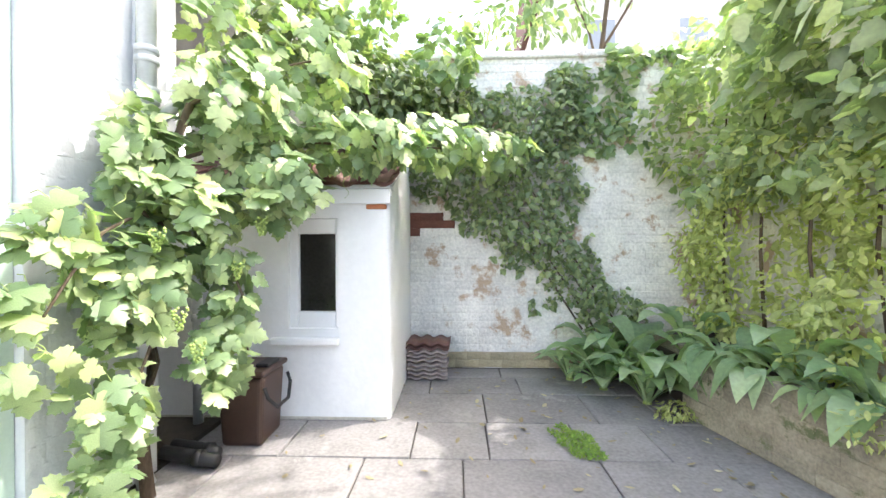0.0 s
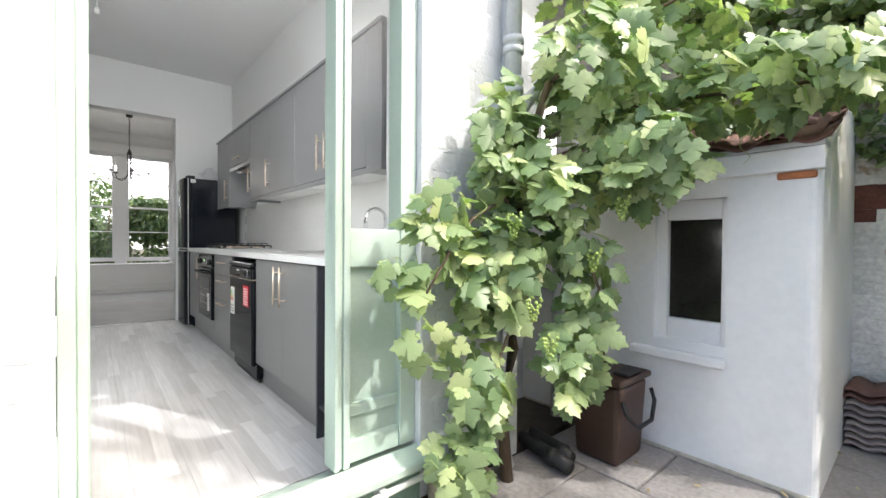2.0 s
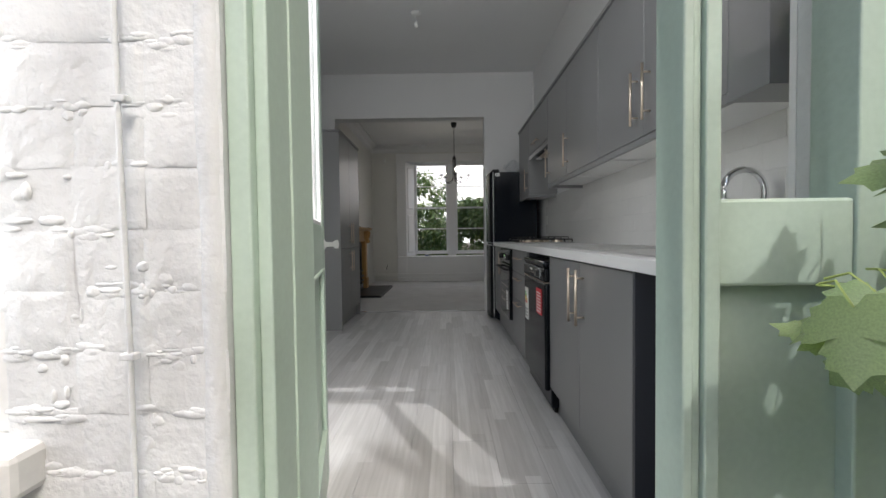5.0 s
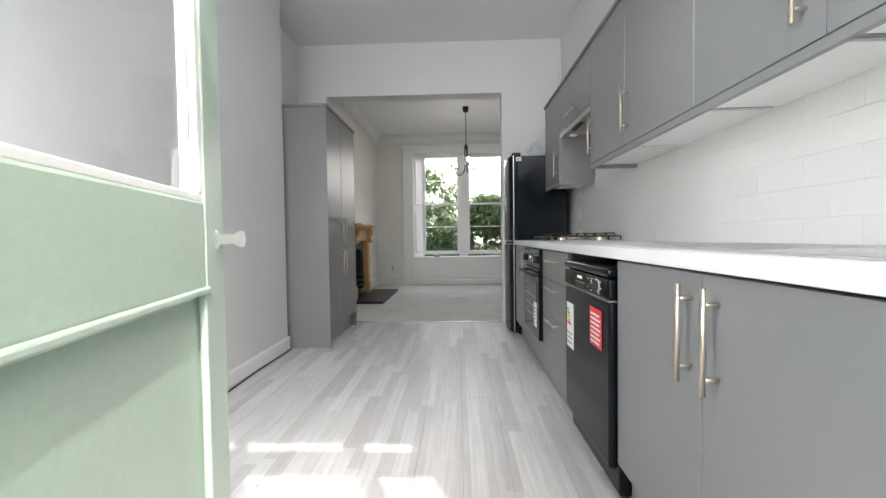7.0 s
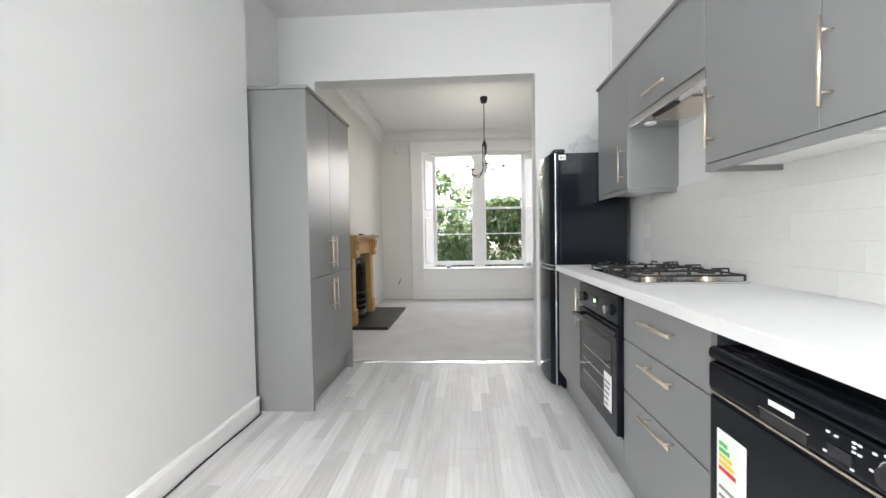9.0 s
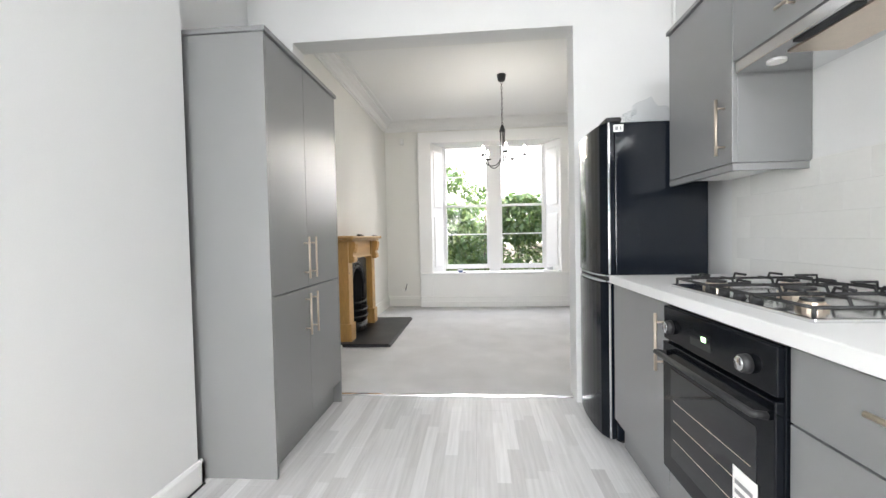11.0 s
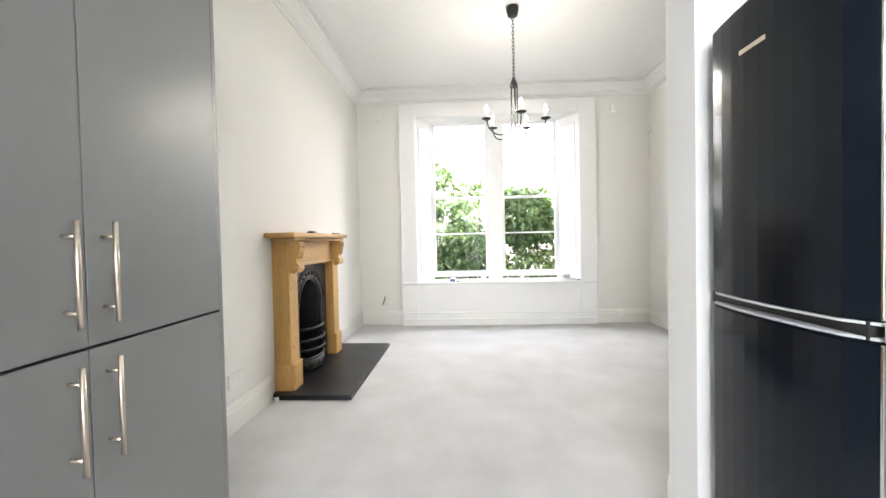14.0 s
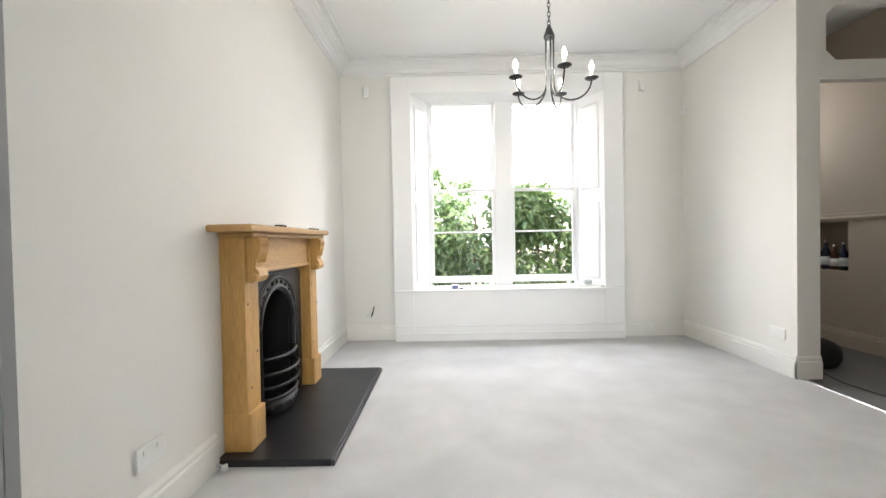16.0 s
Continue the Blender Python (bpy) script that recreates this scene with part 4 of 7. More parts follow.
for i, mt in enumerate((M_RED, M_YELLOW, M_YELLOW, M_GREENINK, M_GREENINK)):
    part("rating_bar", boxed(((-4.28, FY - 0.0282, 0.545 + 0.016 * i), (-4.215 - 0.008 * i, FY - 0.0275, 0.556 + 0.016 * i))), mt, lab)
for i in range(3):
    part("print_line", boxed(((-4.28, FY - 0.0282, 0.455 + 0.022 * i), (-4.20, FY - 0.0275, 0.463 + 0.022 * i))), M_GREYINK, lab)
lab = thing("warning_label", (-3.87, FY - 0.026, 0.46), "red and white paper label on the dishwasher door", "label")
part("sheet", boxed(((-3.942, FY - 0.0275, 0.535), (-3.806, FY - 0.0262, 0.685))), M_RED, lab)
for i in range(7):
    part("print_line", boxed(((-3.93, FY - 0.0282, 0.547 + 0.018 * i), (-3.83 + 0.01 * (i % 2), FY - 0.0275, 0.555 + 0.018 * i))), M_PAPER, lab)

u = base_unit(-3.725, -2.718, "grey double base cabinet under the sink")
for x0, x1, hx in ((-3.725, -3.223, -3.266), (-3.223, -2.718, -3.163)):
    d = front("door", x0, x1, 0.155, 0.878, FY, u)
    bar_handle((hx, FY, 0.617), 0.233, d)

# open unit at the garden end
u = thing("open_shelf_unit", (-2.57, FY + 0.2, 0), "dark grey open-fronted base unit with a low shelf", "cabinet")
part("side_panel", boxed(((-2.716, FY, 0.0), (-2.70, K_RIGHT - 0.012, 0.883)), bevel=0.001), M_CARC, u)
part("side_panel", boxed(((-2.468, FY, 0.0), (-2.45, K_RIGHT - 0.012, 0.883)), bevel=0.001), M_DOOR, u)
part("shelf", boxed(((-2.70, FY + 0.01, 0.15), (-2.468, K_RIGHT - 0.03, 0.168)), bevel=0.001), M_CARC, u)
part("back_panel", boxed(((-2.70, K_RIGHT - 0.03, 0.0), (-2.468, K_RIGHT - 0.012, 0.883))), M_CARC, u)

# worktop with sink and hob
wt = thing("worktop", (-4.3, 1.58, 0.87), "long white laminate kitchen worktop", "worktop")
part("slab", boxed(((-6.246, 1.283, 0.885), (-2.448, K_RIGHT - 0.0135, 0.925)), bevel=0.004), M_TOP, wt)
part("front_edge", boxed(((-6.246, 1.28, 0.8855), (-2.448, 1.2829, 0.9235)), bevel=0.001), M_TOP, wt, "white laminate edging strip")
sink = thing("sink", (-3.15, 1.6, 0.91), "stainless steel inset sink with drainer", "sink")
part("rim", boxed(((-3.85, 1.36, 0.9105), (-2.62, 1.83, 0.9165)), bevel=0.003), M_SINK, sink)
part("bowl", boxed(((-3.05, 1.42, 0.914), (-2.70, 1.74, 0.918)), bevel=0.002), M_SINK, sink)
for i in range(7):
    part("drainer_rib", boxed(((-3.80, 1.42 + 0.05 * i, 0.916), (-3.2, 1.43 + 0.05 * i, 0.9195)), bevel=0.001), M_SINK, sink)
tap = thing("tap", (-2.85, 1.80, 0.918), "chrome swan-neck kitchen mixer tap", "tap")
arc = [(-2.85, 1.80, 0.918), (-2.85, 1.80, 1.12)] + [(-2.85, 1.80 - 0.07 + 0.07 * math.cos(a), 1.12 + 0.07 * math.sin(a)) for a in [math.pi * k / 10 for k in range(1, 11)]] + [(-2.85, 1.66, 1.07)]
part("spout", tube(arc, 0.011, 12), M_CHROME, tap, smooth=True)
part("base", lathe([(0, 0), (0.026, 0), (0.024, 0.05), (0.014, 0.055), (0, 0.055)], (-2.85, 1.80, 0.917), 18), M_CHROME, tap, smooth=True)
part("lever", tube([(-2.85, 1.80, 0.955), (-2.79, 1.78, 0.985)], 0.006, 8), M_CHROME, tap, smooth=True)

hob = thing("hob", (-5.35, 1.6, 0.91), "stainless steel gas hob with black pan supports", "hob")
part("plate", boxed(((-5.74, 1.37, 0.9105), (-5.02, 1.84, 0.922)), bevel=0.004), M_CHROME, hob)
for cx, cy, r in ((-5.60, 1.47, 0.045), (-5.60, 1.73, 0.036), (-5.38, 1.60, 0.058), (-5.16, 1.73, 0.045), (-5.16, 1.47, 0.036)):
    b = part("burner", lathe([(0, 0), (r, 0), (r, 0.012), (r * 0.8, 0.014), (r * 0.8, 0.02), (0, 0.022)], (cx, cy, 0.922), 20), M_STEEL, hob, smooth=False)
    part("burner_cap", lathe([(0, 0), (r * 0.72, 0), (r * 0.72, 0.007), (0, 0.009)], (cx, cy, 0.944), 20), M_MATTEBLACK, b)
for x0, x1 in ((-5.72, -5.495), (-5.485, -5.27), (-5.26, -5.04)):
    bm = bmesh.new()
    y0, y1, z = 1.385, 1.825, 0.965
    add_tube(bm, [(x0, y0, z - 0.02), (x1, y0, z - 0.02), (x1, y1, z - 0.02), (x0, y1, z - 0.02), (x0, y0, z - 0.02)], 0.005, 6)
    xm = (x0 + x1) / 2
    for yy in (1.47, 1.60, 1.73):
        add_tube(bm, [(x0, yy, z - 0.02), (x0 + 0.01, yy, z), (x0 + 0.075, yy, z)], 0.0045, 6)
        add_tube(bm, [(x1, yy, z - 0.02), (x1 - 0.01, yy, z), (x1 - 0.075, yy, z)], 0.0045, 6)
    for ya, yb in ((y0, 1.45), (y1, 1.75)):
        add_tube(bm, [(xm, ya, z - 0.02), (xm, ya, z), (xm, yb, z)], 0.0045, 6)
    for xx in (x0, x1):
        for yy in (y0, y1):
            add_tube(bm, [(xx, yy, 0.922), (xx, yy, z - 0.018)], 0.005, 6)
    bmesh.ops.recalc_face_normals(bm, faces=bm.faces)
    part("pan_support", bm, M_MATTEBLACK, hob, "black enamelled pan support", smooth=True)
for i in range(4):
    part("knob", lathe([(0, 0), (0.017, 0), (0.015, 0.018), (0, 0.02)], (-5.50 + 0.08 * i, 1.395, 0.922), 14), M_MATTEBLACK, hob, smooth=True)

for ob in (sink, tap, hob):          # all stand on the worktop
    ob.location.z += 0.015

# wall cabinets
WY, WZ0, WZ1 = 1.585, 1.385, 2.158
def wall_unit(x0, x1, z0, label):
    u = thing("wall_cabinet", ((x0 + x1) / 2, WY + 0.15, z0), label, "cabinet", "wall cabinets")
    part("body", boxed(((x0 + 0.001, WY + FT, z0 + 0.03), (x1 - 0.001, K_RIGHT - 0.002, WZ1)), bevel=0.001), M_DOOR, u)
    part("base_board", boxed(((x0 + 0.02, WY + FT + 0.01, z0 + 0.022), (x1 - 0.02, K_RIGHT - 0.003, z0 + 0.0295))), M_PLASTIC, u, "white underside board")
    return u
u = wall_unit(-6.232, -5.70, WZ0, "grey wall cabinet above the fridge end of the worktop")
d = front("door", -6.232, -5.70, WZ0 + 0.03, WZ1, WY, u)
bar_handle((-5.752, WY, 1.452), 0.225, d)
part("light_pelmet", boxed(((-6.232, WY, WZ0), (-5.70, WY + 0.02, WZ0 + 0.028)), ((-5.72, WY + 0.02, WZ0), (-5.70, K_RIGHT - 0.01, WZ0 + 0.028))), M_DOOR, u)
u = wall_unit(-5.698, -4.912, 1.77, "grey wall cabinet over the cooker hood")
d = front("door", -5.698, -4.912, 1.80, WZ1, WY, u)
bar_handle((-5.42, WY, 1.86), 0.235, d, 'x')
hood = thing("cooker_hood", (-5.30, 1.72, 1.74), "silver built-in cooker hood with two lamps", "cooker hood")
part("body", boxed(((-5.69, WY + 0.004, 1.755), (-4.92, K_RIGHT - 0.003, 1.798)), bevel=0.003), M_CHROME, hood)
part("filter", boxed(((-5.50, WY + 0.06, 1.751), (-5.12, 1.83, 1.756))), M_STEEL, hood, "aluminium grease filter")
part("control_slot", boxed(((-5.42, WY + 0.02, 1.75), (-5.20, WY + 0.05, 1.7555))), M_MATTEBLACK, hood)
for x in (-5.58, -5.03):
    part("lamp", lathe([(0, 0), (0.03, 0), (0.03, 0.006), (0, 0.006)], (x, WY + 0.08, 1.75), 16), M_PLASTIC, hood)
seams = (-4.908, -4.377, -3.772, -3.245, -2.72)
for (x0, x1), hx in zip(zip(seams, seams[1:]), (-4.85, -4.34, -3.30, -3.19)):
    u = wall_unit(x0, x1, WZ0, "grey slab-door wall cabinet above the worktop")
    d = front("door", x0, x1, WZ0 + 0.03, WZ1, WY, u)
    bar_handle((hx, WY, 1.47), 0.23, d)
u = thing("end_panel", (-2.64, WY + 0.15, WZ0), "grey end panel closing the wall cabinets", "panel")
part("board", boxed(((-2.718, WY, WZ0), (-2.56, K_RIGHT - 0.002, WZ1)), bevel=0.001), M_DOOR, u)
u = thing("pelmet", (-3.8, WY, WZ0), "grey light pelmet under the wall cabinets", "pelmet")
part("front_board", boxed(((-4.908, WY, WZ0), (-2.72, WY + 0.02, WZ0 + 0.028)), bevel=0.001), M_DOOR, u)
part("return_board", boxed(((-4.908, WY + 0.02, WZ0), (-4.888, K_RIGHT - 0.004, WZ0 + 0.028)), bevel=0.001), M_DOOR, u)
u = thing("cabinet_cornice", (-4.4, WY, WZ1), "grey flat cornice strip on the wall cabinets", "trim")
part("strip", boxed(((-6.24, WY - 0.012, WZ1 + 0.001), (-2.555, K_RIGHT - 0.003, WZ1 + 0.02)), bevel=0.001), M_DOOR, u)

# tall larder cabinet
TY = -0.393
u = thing("tall_cabinet", (-6.32, -0.69, 0), "tall grey larder cabinet with four doors", "cabinet")
part("body", boxed(((-5.872, TY - FT, 0.15), (-6.778, K_RECESS + 0.005, 2.12)), bevel=0.001), M_CARC, u)
part("end_panel", boxed(((-5.850, TY, 0.0), (-5.870, K_RECESS + 0.005, 2.12)), bevel=0.001), M_DOOR, u)
part("end_panel", boxed(((-6.780, TY, 0.0), (-6.800, K_RECESS + 0.005, 2.12)), bevel=0.001), M_DOOR, u)
part("plinth", boxed(((-5.872, TY - 0.055, 0.0), (-6.778, TY - 0.073, 0.15)), bevel=0.001), M_DOOR, u)
part("top_strip", boxed(((-5.84, TY + 0.012, 2.122), (-6.81, K_RECESS + 0.005, 2.145)), bevel=0.001), M_DOOR, u)
for x0, x1, hx in ((-6.282, -5.870, -6.230), (-6.780, -6.282, -6.327)):
    for z0, z1, hz in ((0.155, 0.875, 0.612), (0.879, 2.118, 0.93)):
        d = front("door", x0, x1, z0, z1, TY, u, 1)
        bar_handle((hx, TY, hz), 0.235, d, 'z', (0, 1, 0))

# fridge freezer with bulged doors
def bulged(x0, x1, z0, z1, y, depth):
    bm = bmesh.new()
    n, a = 10, []
    for i in range(n + 1):
        t = i / n
        x = x0 + (x1 - x0) * t
        edge = min(t, 1 - t)
        r = 0.02 * max(0.0, 1 - edge / 0.06) ** 2
        a.append((x, y - depth * (1 - (2 * t - 1) ** 2) + r))
    a = [(x0, y + 0.05)] + a + [(x1, y + 0.05)]
    lo = [bm.verts.new((x, yy, z0)) for x, yy in a]
    hi = [bm.verts.new((x, yy, z1)) for x, yy in a]
    for k in range(len(a)):
        bm.faces.new((lo[k], lo[(k + 1) % len(a)], hi[(k + 1) % len(a)], hi[k]))
    bm.faces.new(lo)
    bm.faces.new(list(reversed(hi)))
    bmesh.ops.recalc_face_normals(bm, faces=bm.faces)
    top = [e for e in bm.edges if abs(e.verts[0].co.z - e.verts[1].co.z) < 1e-5]
    bmesh.ops.bevel(bm, geom=top, offset=0.006, segments=2, affect='EDGES')
    return bm
fr = thing("fridge_freezer", (-6.525, 1.55, 0), "tall black fridge freezer with curved gloss doors", "fridge")
part("body", boxed(((-6.252, 1.315, 0.02), (-6.805, 1.79, 1.735)), bevel=0.008), M_FRIDGE, fr)
for z0, z1, nm in ((0.03, 0.884, "freezer_door"), (0.924, 1.738, "fridge_door")):
    d = part(nm, bulged(-6.806, -6.252, z0, z1, 1.262, 0.028), M_FRIDGE, fr, "gloss black curved door", smooth=False)
    part("edge_trim", boxed(((-6.2480, 1.279, z0 + 0.004), (-6.2545, 1.290, z1 - 0.004)), bevel=0.002), M_CHROME, d, "bright silver door seal line")
    if nm == "fridge_door":
        part("nameplate", boxed(((-6.60, 1.2335, 1.60), (-6.50, 1.2365, 1.612))), M_STEEL, d, "silver maker's plate")
part("grip_recess", boxed(((-6.79, 1.272, 0.885), (-6.27, 1.33, 0.923))), M_MATTEBLACK, fr)
for z in (0.8855, 0.9165):
    part("grip_lip", bulged(-6.80, -6.256, z, z + 0.006, 1.263, 0.027), M_PIPE, fr, "bright curved lip along the door grip")
part("sticker", boxed(((-6.249, 1.31, 1.685), (-6.2525, 1.36, 1.722))), M_PAPER, fr, "white printed sticker")
part("sticker_print", boxed(((-6.2478, 1.318, 1.692), (-6.2492, 1.333, 1.712)), ((-6.2478, 1.342, 1.692), (-6.2492, 1.35, 1.712))), M_GREYINK, fr)
for x in (-6.30, -6.75):
    part("foot", lathe([(0, 0), (0.02, 0), (0.016, 0.024), (0, 0.024)], (x, 1.36, 0), 12), M_MATTEBLACK, fr)
cap = thing("hinge_cover", (-6.40, 1.32, 1.737), "black plastic hinge cover on the fridge top", "cover")
part("cover", boxed(((-6.265, 1.275, 1.738), (-6.40, 1.36, 1.768)), bevel=0.012, segments=3), M_MATTEBLACK, cap)

# crumpled clear plastic on the fridge
M_FILM = glass_material("clear_plastic_film", (0.93, 0.94, 0.95), 0.12)
bag = bmesh.new()
random.seed(9)
bmesh.ops.create_icosphere(bag, subdivisions=3, radius=0.09)
for v in bag.verts:
    k = 0.75 + 0.55 * noise.noise(v.co * 18)
    v.co = Vector((-6.45 + v.co.x * k * 1.2, 1.56 + v.co.y * k * 1.5, 1.737 + max(0.0, 0.075 + v.co.z * k * 1.2)))
bag_ob = tagged(part("plastic_bag", bag, M_FILM), "crumpled clear plastic bag on top of the fridge", "bag")

# splashback tiles between worktop and wall cabinets
random.seed(5)
splash = structure("wall_splashback", boxed(((-2.45, K_RIGHT - 0.0005, 0.911), (-6.20, K_RIGHT - 0.006, 1.42))), M_GROUT, "cream glazed brick-bond tile splashback", "tiles")
tile_mesh = mesh_of("tile", boxed(((-0.0998, 0, 0), (0.0998, -0.007, 0.0997)), bevel=0.0005, segments=1), M_TILEW)
half_mesh = mesh_of("tile", boxed(((-0.0498, 0, 0), (0.0498, -0.007, 0.0997)), bevel=0.0005, segments=1), M_TILEW)
for row in range(5):
    x = -2.45 - (0.1 if row % 2 else 0.0)
    if row % 2:
        t = new("tile", half_mesh)
        t.parent, t.location = splash, (-2.50, K_RIGHT - 0.0055, 0.914 + row * 0.1)
    while x - 0.2 > -6.22:
        t = new("tile", tile_mesh)
        t.parent, t.location = splash, (x - 0.1, K_RIGHT - 0.0055 + random.uniform(-0.0003, 0.0003), 0.914 + row * 0.1)
        x -= 0.2

# double socket above the worktop and a pipe boxing line
def socket(name, lo, hi, axis, label):
    s = thing(name, [(a + b) / 2 for a, b in zip(lo, hi)], label, "socket")
    part("plate", boxed((lo, hi), bevel=0.003), M_PLASTIC, s)
    return s
tr = thing("cable_trunking", (-6.80, K_RIGHT - 0.01, 2.2), "thin white cable trunking in the kitchen corner", "trunking")
part("strip", boxed(((-6.815, K_RIGHT - 0.018, 2.2), (-6.795, K_RIGHT - 0.001, 2.98)), bevel=0.002), M_PLASTIC, tr)
# small lamp holder on the kitchen ceiling
cl = thing("ceiling_light", (-5.39, 0.477, K_CEIL), "bare white pendant lamp holder on the kitchen ceiling", "light")
part("rose", lathe([(0, 0), (0.045, 0), (0.04, -0.02), (0.012, -0.03), (0, -0.03)], (-5.39, 0.477, K_CEIL - 0.0005), 18), M_PLASTIC, cl, smooth=True)
part("flex", tube([(-5.39, 0.477, K_CEIL - 0.03), (-5.39, 0.477, K_CEIL - 0.09)], 0.004, 6), M_PLASTIC, cl)
part("lamp_holder", lathe([(0, 0), (0.016, 0), (0.02, -0.02), (0.02, -0.05), (0, -0.05)], (-5.39, 0.477, K_CEIL - 0.09), 14), M_PLASTIC, cl, smooth=True)
# small white holder above the tall cabinet
wl = thing("wall_clip", (-6.80, -0.83, 2.20), "small white lamp holder on top of the tall cabinet", "fitting")
part("base", boxed(((-6.75, -0.86, 2.146), (-6.79, -0.80, 2.156)), bevel=0.003), M_PLASTIC, wl)
part("peg", lathe([(0, 0), (0.012, 0), (0.012, 0.045), (0.018, 0.05), (0.018, 0.062), (0, 0.062)], (-6.77, -0.845, 2.156), 12), M_PLASTIC, wl, smooth=True)
part("peg", lathe([(0, 0), (0.012, 0), (0.012, 0.035), (0.018, 0.04), (0.018, 0.05), (0, 0.05)], (-6.77, -0.812, 2.156), 12), M_PLASTIC, wl, smooth=True)

# radiator on the kitchen wall behind the open door
rad = thing("radiator", (-2.95, K_LEFT + 0.06, 0.2), "white ribbed panel radiator under the kitchen wall", "radiator")
part("panel", boxed(((-2.60, K_LEFT + 0.04, 0.22), (-3.28, K_LEFT + 0.07, 0.80)), bevel=0.006), M_WHITE, rad)
for i in range(16):
    x = -2.63 - 0.042 * i
    part("rib", boxed(((x, K_LEFT + 0.068, 0.245), (x - 0.022, K_LEFT + 0.084, 0.775)), bevel=0.008), M_WHITE, rad)
part("grille", boxed(((-2.595, K_LEFT + 0.03, 0.80), (-3.285, K_LEFT + 0.09, 0.815)), bevel=0.003), M_WHITE, rad)
for x in (-2.7, -3.18):
    part("bracket", boxed(((x, K_LEFT + 0.0005, 0.25), (x - 0.03, K_LEFT + 0.04, 0.75))), M_WHITE, rad)

# ---- lounge ----
# fireplace: hearth slab, pine surround, cast iron insert
hearth = thing("hearth", (-8.9, -0.66, 0.0), "black slate hearth slab in front of the fireplace", "hearth")
part("slab", boxed(((-8.185, L_LEFT + 0.001, 0.006), (-9.635, -0.36, 0.042)), bevel=0.005), M_SLATE, hearth)
part("edge_trim", boxed(((-8.185, -0.359, 0.006), (-9.635, -0.345, 0.036)), bevel=0.004), M_SLATE, hearth, "bevelled slate front edge")

def prism(profile, axis_vals, axis):
    """Extrudes a closed outline of pairs between two places along x, y or z."""
    bm = bmesh.new()
    rings = []
    for w in axis_vals:
        rings.append([bm.verts.new({'x': (w, a, b), 'y': (a, w, b), 'z': (a, b, w)}[axis]) for a, b in profile])
    n = len(profile)
    for k in range(n):
        bm.faces.new((rings[0][k], rings[0][(k + 1) % n], rings[1][(k + 1) % n], rings[1][k]))
    bm.faces.new(rings[0])
    bm.faces.new(list(reversed(rings[1])))
    bmesh.ops.recalc_face_normals(bm, faces=bm.faces)
    return bm

fire = thing("fireplace_surround", (-8.78, L_LEFT, 0.042), "knotty pine fireplace surround with carved corbels", "fireplace")
SX0, SX1, LEGW = -8.262, -9.385, 0.150
for a in (SX0, SX1 + LEGW):
    leg = part("leg", boxed(((a, L_LEFT + 0.001, 0.043), (a - LEGW, -0.795, 1.12)), bevel=0.005), M_PINE, fire)
    part("leg_block", boxed(((a + 0.006, L_LEFT + 0.002, 0.043), (a - LEGW - 0.006, -0.775, 0.235)), bevel=0.006), M_PINE, leg)
    for dz, dx in ((0.35, 0.05), (0.52, 0.12), (0.78, 0.03), (0.63, 0.15)):
        part("knot", lathe([(0, 0), (0.009, 0), (0.007, 0.0012), (0, 0.0015)], (a - dx, -0.7955, dz), 10, 'y'), M_BROWNP, leg, "dark wood knot")
    # corbel: a scrolled bracket
    c = a - LEGW / 2
    prof = [(-0.795, 1.118), (-0.735, 1.118), (-0.72, 1.10), (-0.722, 1.07), (-0.725, 1.045), (-0.745, 1.0), (-0.75, 0.965), (-0.735, 0.945), (-0.728, 0.92), (-0.74, 0.895), (-0.77, 0.885), (-0.795, 0.89)]
    cb = part("corbel", prism(prof, (c + 0.05, c - 0.05), 'x'), M_PINE, fire, "carved pine scroll corbel")
    for k in range(5):
        x = c + 0.04 - 0.02 * k
        part("flute", tube([(x, -0.73, 1.105), (x, -0.72, 1.08), (x, -0.728, 1.045), (x, -0.742, 0.99)], 0.006, 6), M_PINE, cb, smooth=True)
    for s in (0.051, -0.051):
        part("scroll", lathe([(0, 0), (0.022, 0), (0.02, 0.006 if s > 0 else -0.006), (0.008, 0.009 if s > 0 else -0.009), (0, 0.009 if s > 0 else -0.009)], (c + s, -0.752, 0.915), 14, 'x'), M_PINE, cb, smooth=True)
part("frieze", boxed(((SX0 - LEGW + 0.002, L_LEFT + 0.003, 0.925), (SX1 + LEGW - 0.002, -0.81, 1.118)), bevel=0.004), M_PINEH, fire)
part("frieze_bead", boxed(((SX0 - LEGW + 0.002, -0.812, 0.925), (SX1 + LEGW - 0.002, -0.80, 0.945)), bevel=0.005), M_PINEH, fire)
part("bed_mould", boxed(((SX0 + 0.02, L_LEFT + 0.002, 1.119), (SX1 - 0.02, -0.735, 1.142)), bevel=0.008), M_PINEH, fire)
part("mantel_shelf", boxed(((-8.15, L_LEFT + 0.001, 1.143), (-9.42, -0.700, 1.178)), bevel=0.010, segments=3), M_PINEH, fire, "pine mantel shelf with rounded edge")

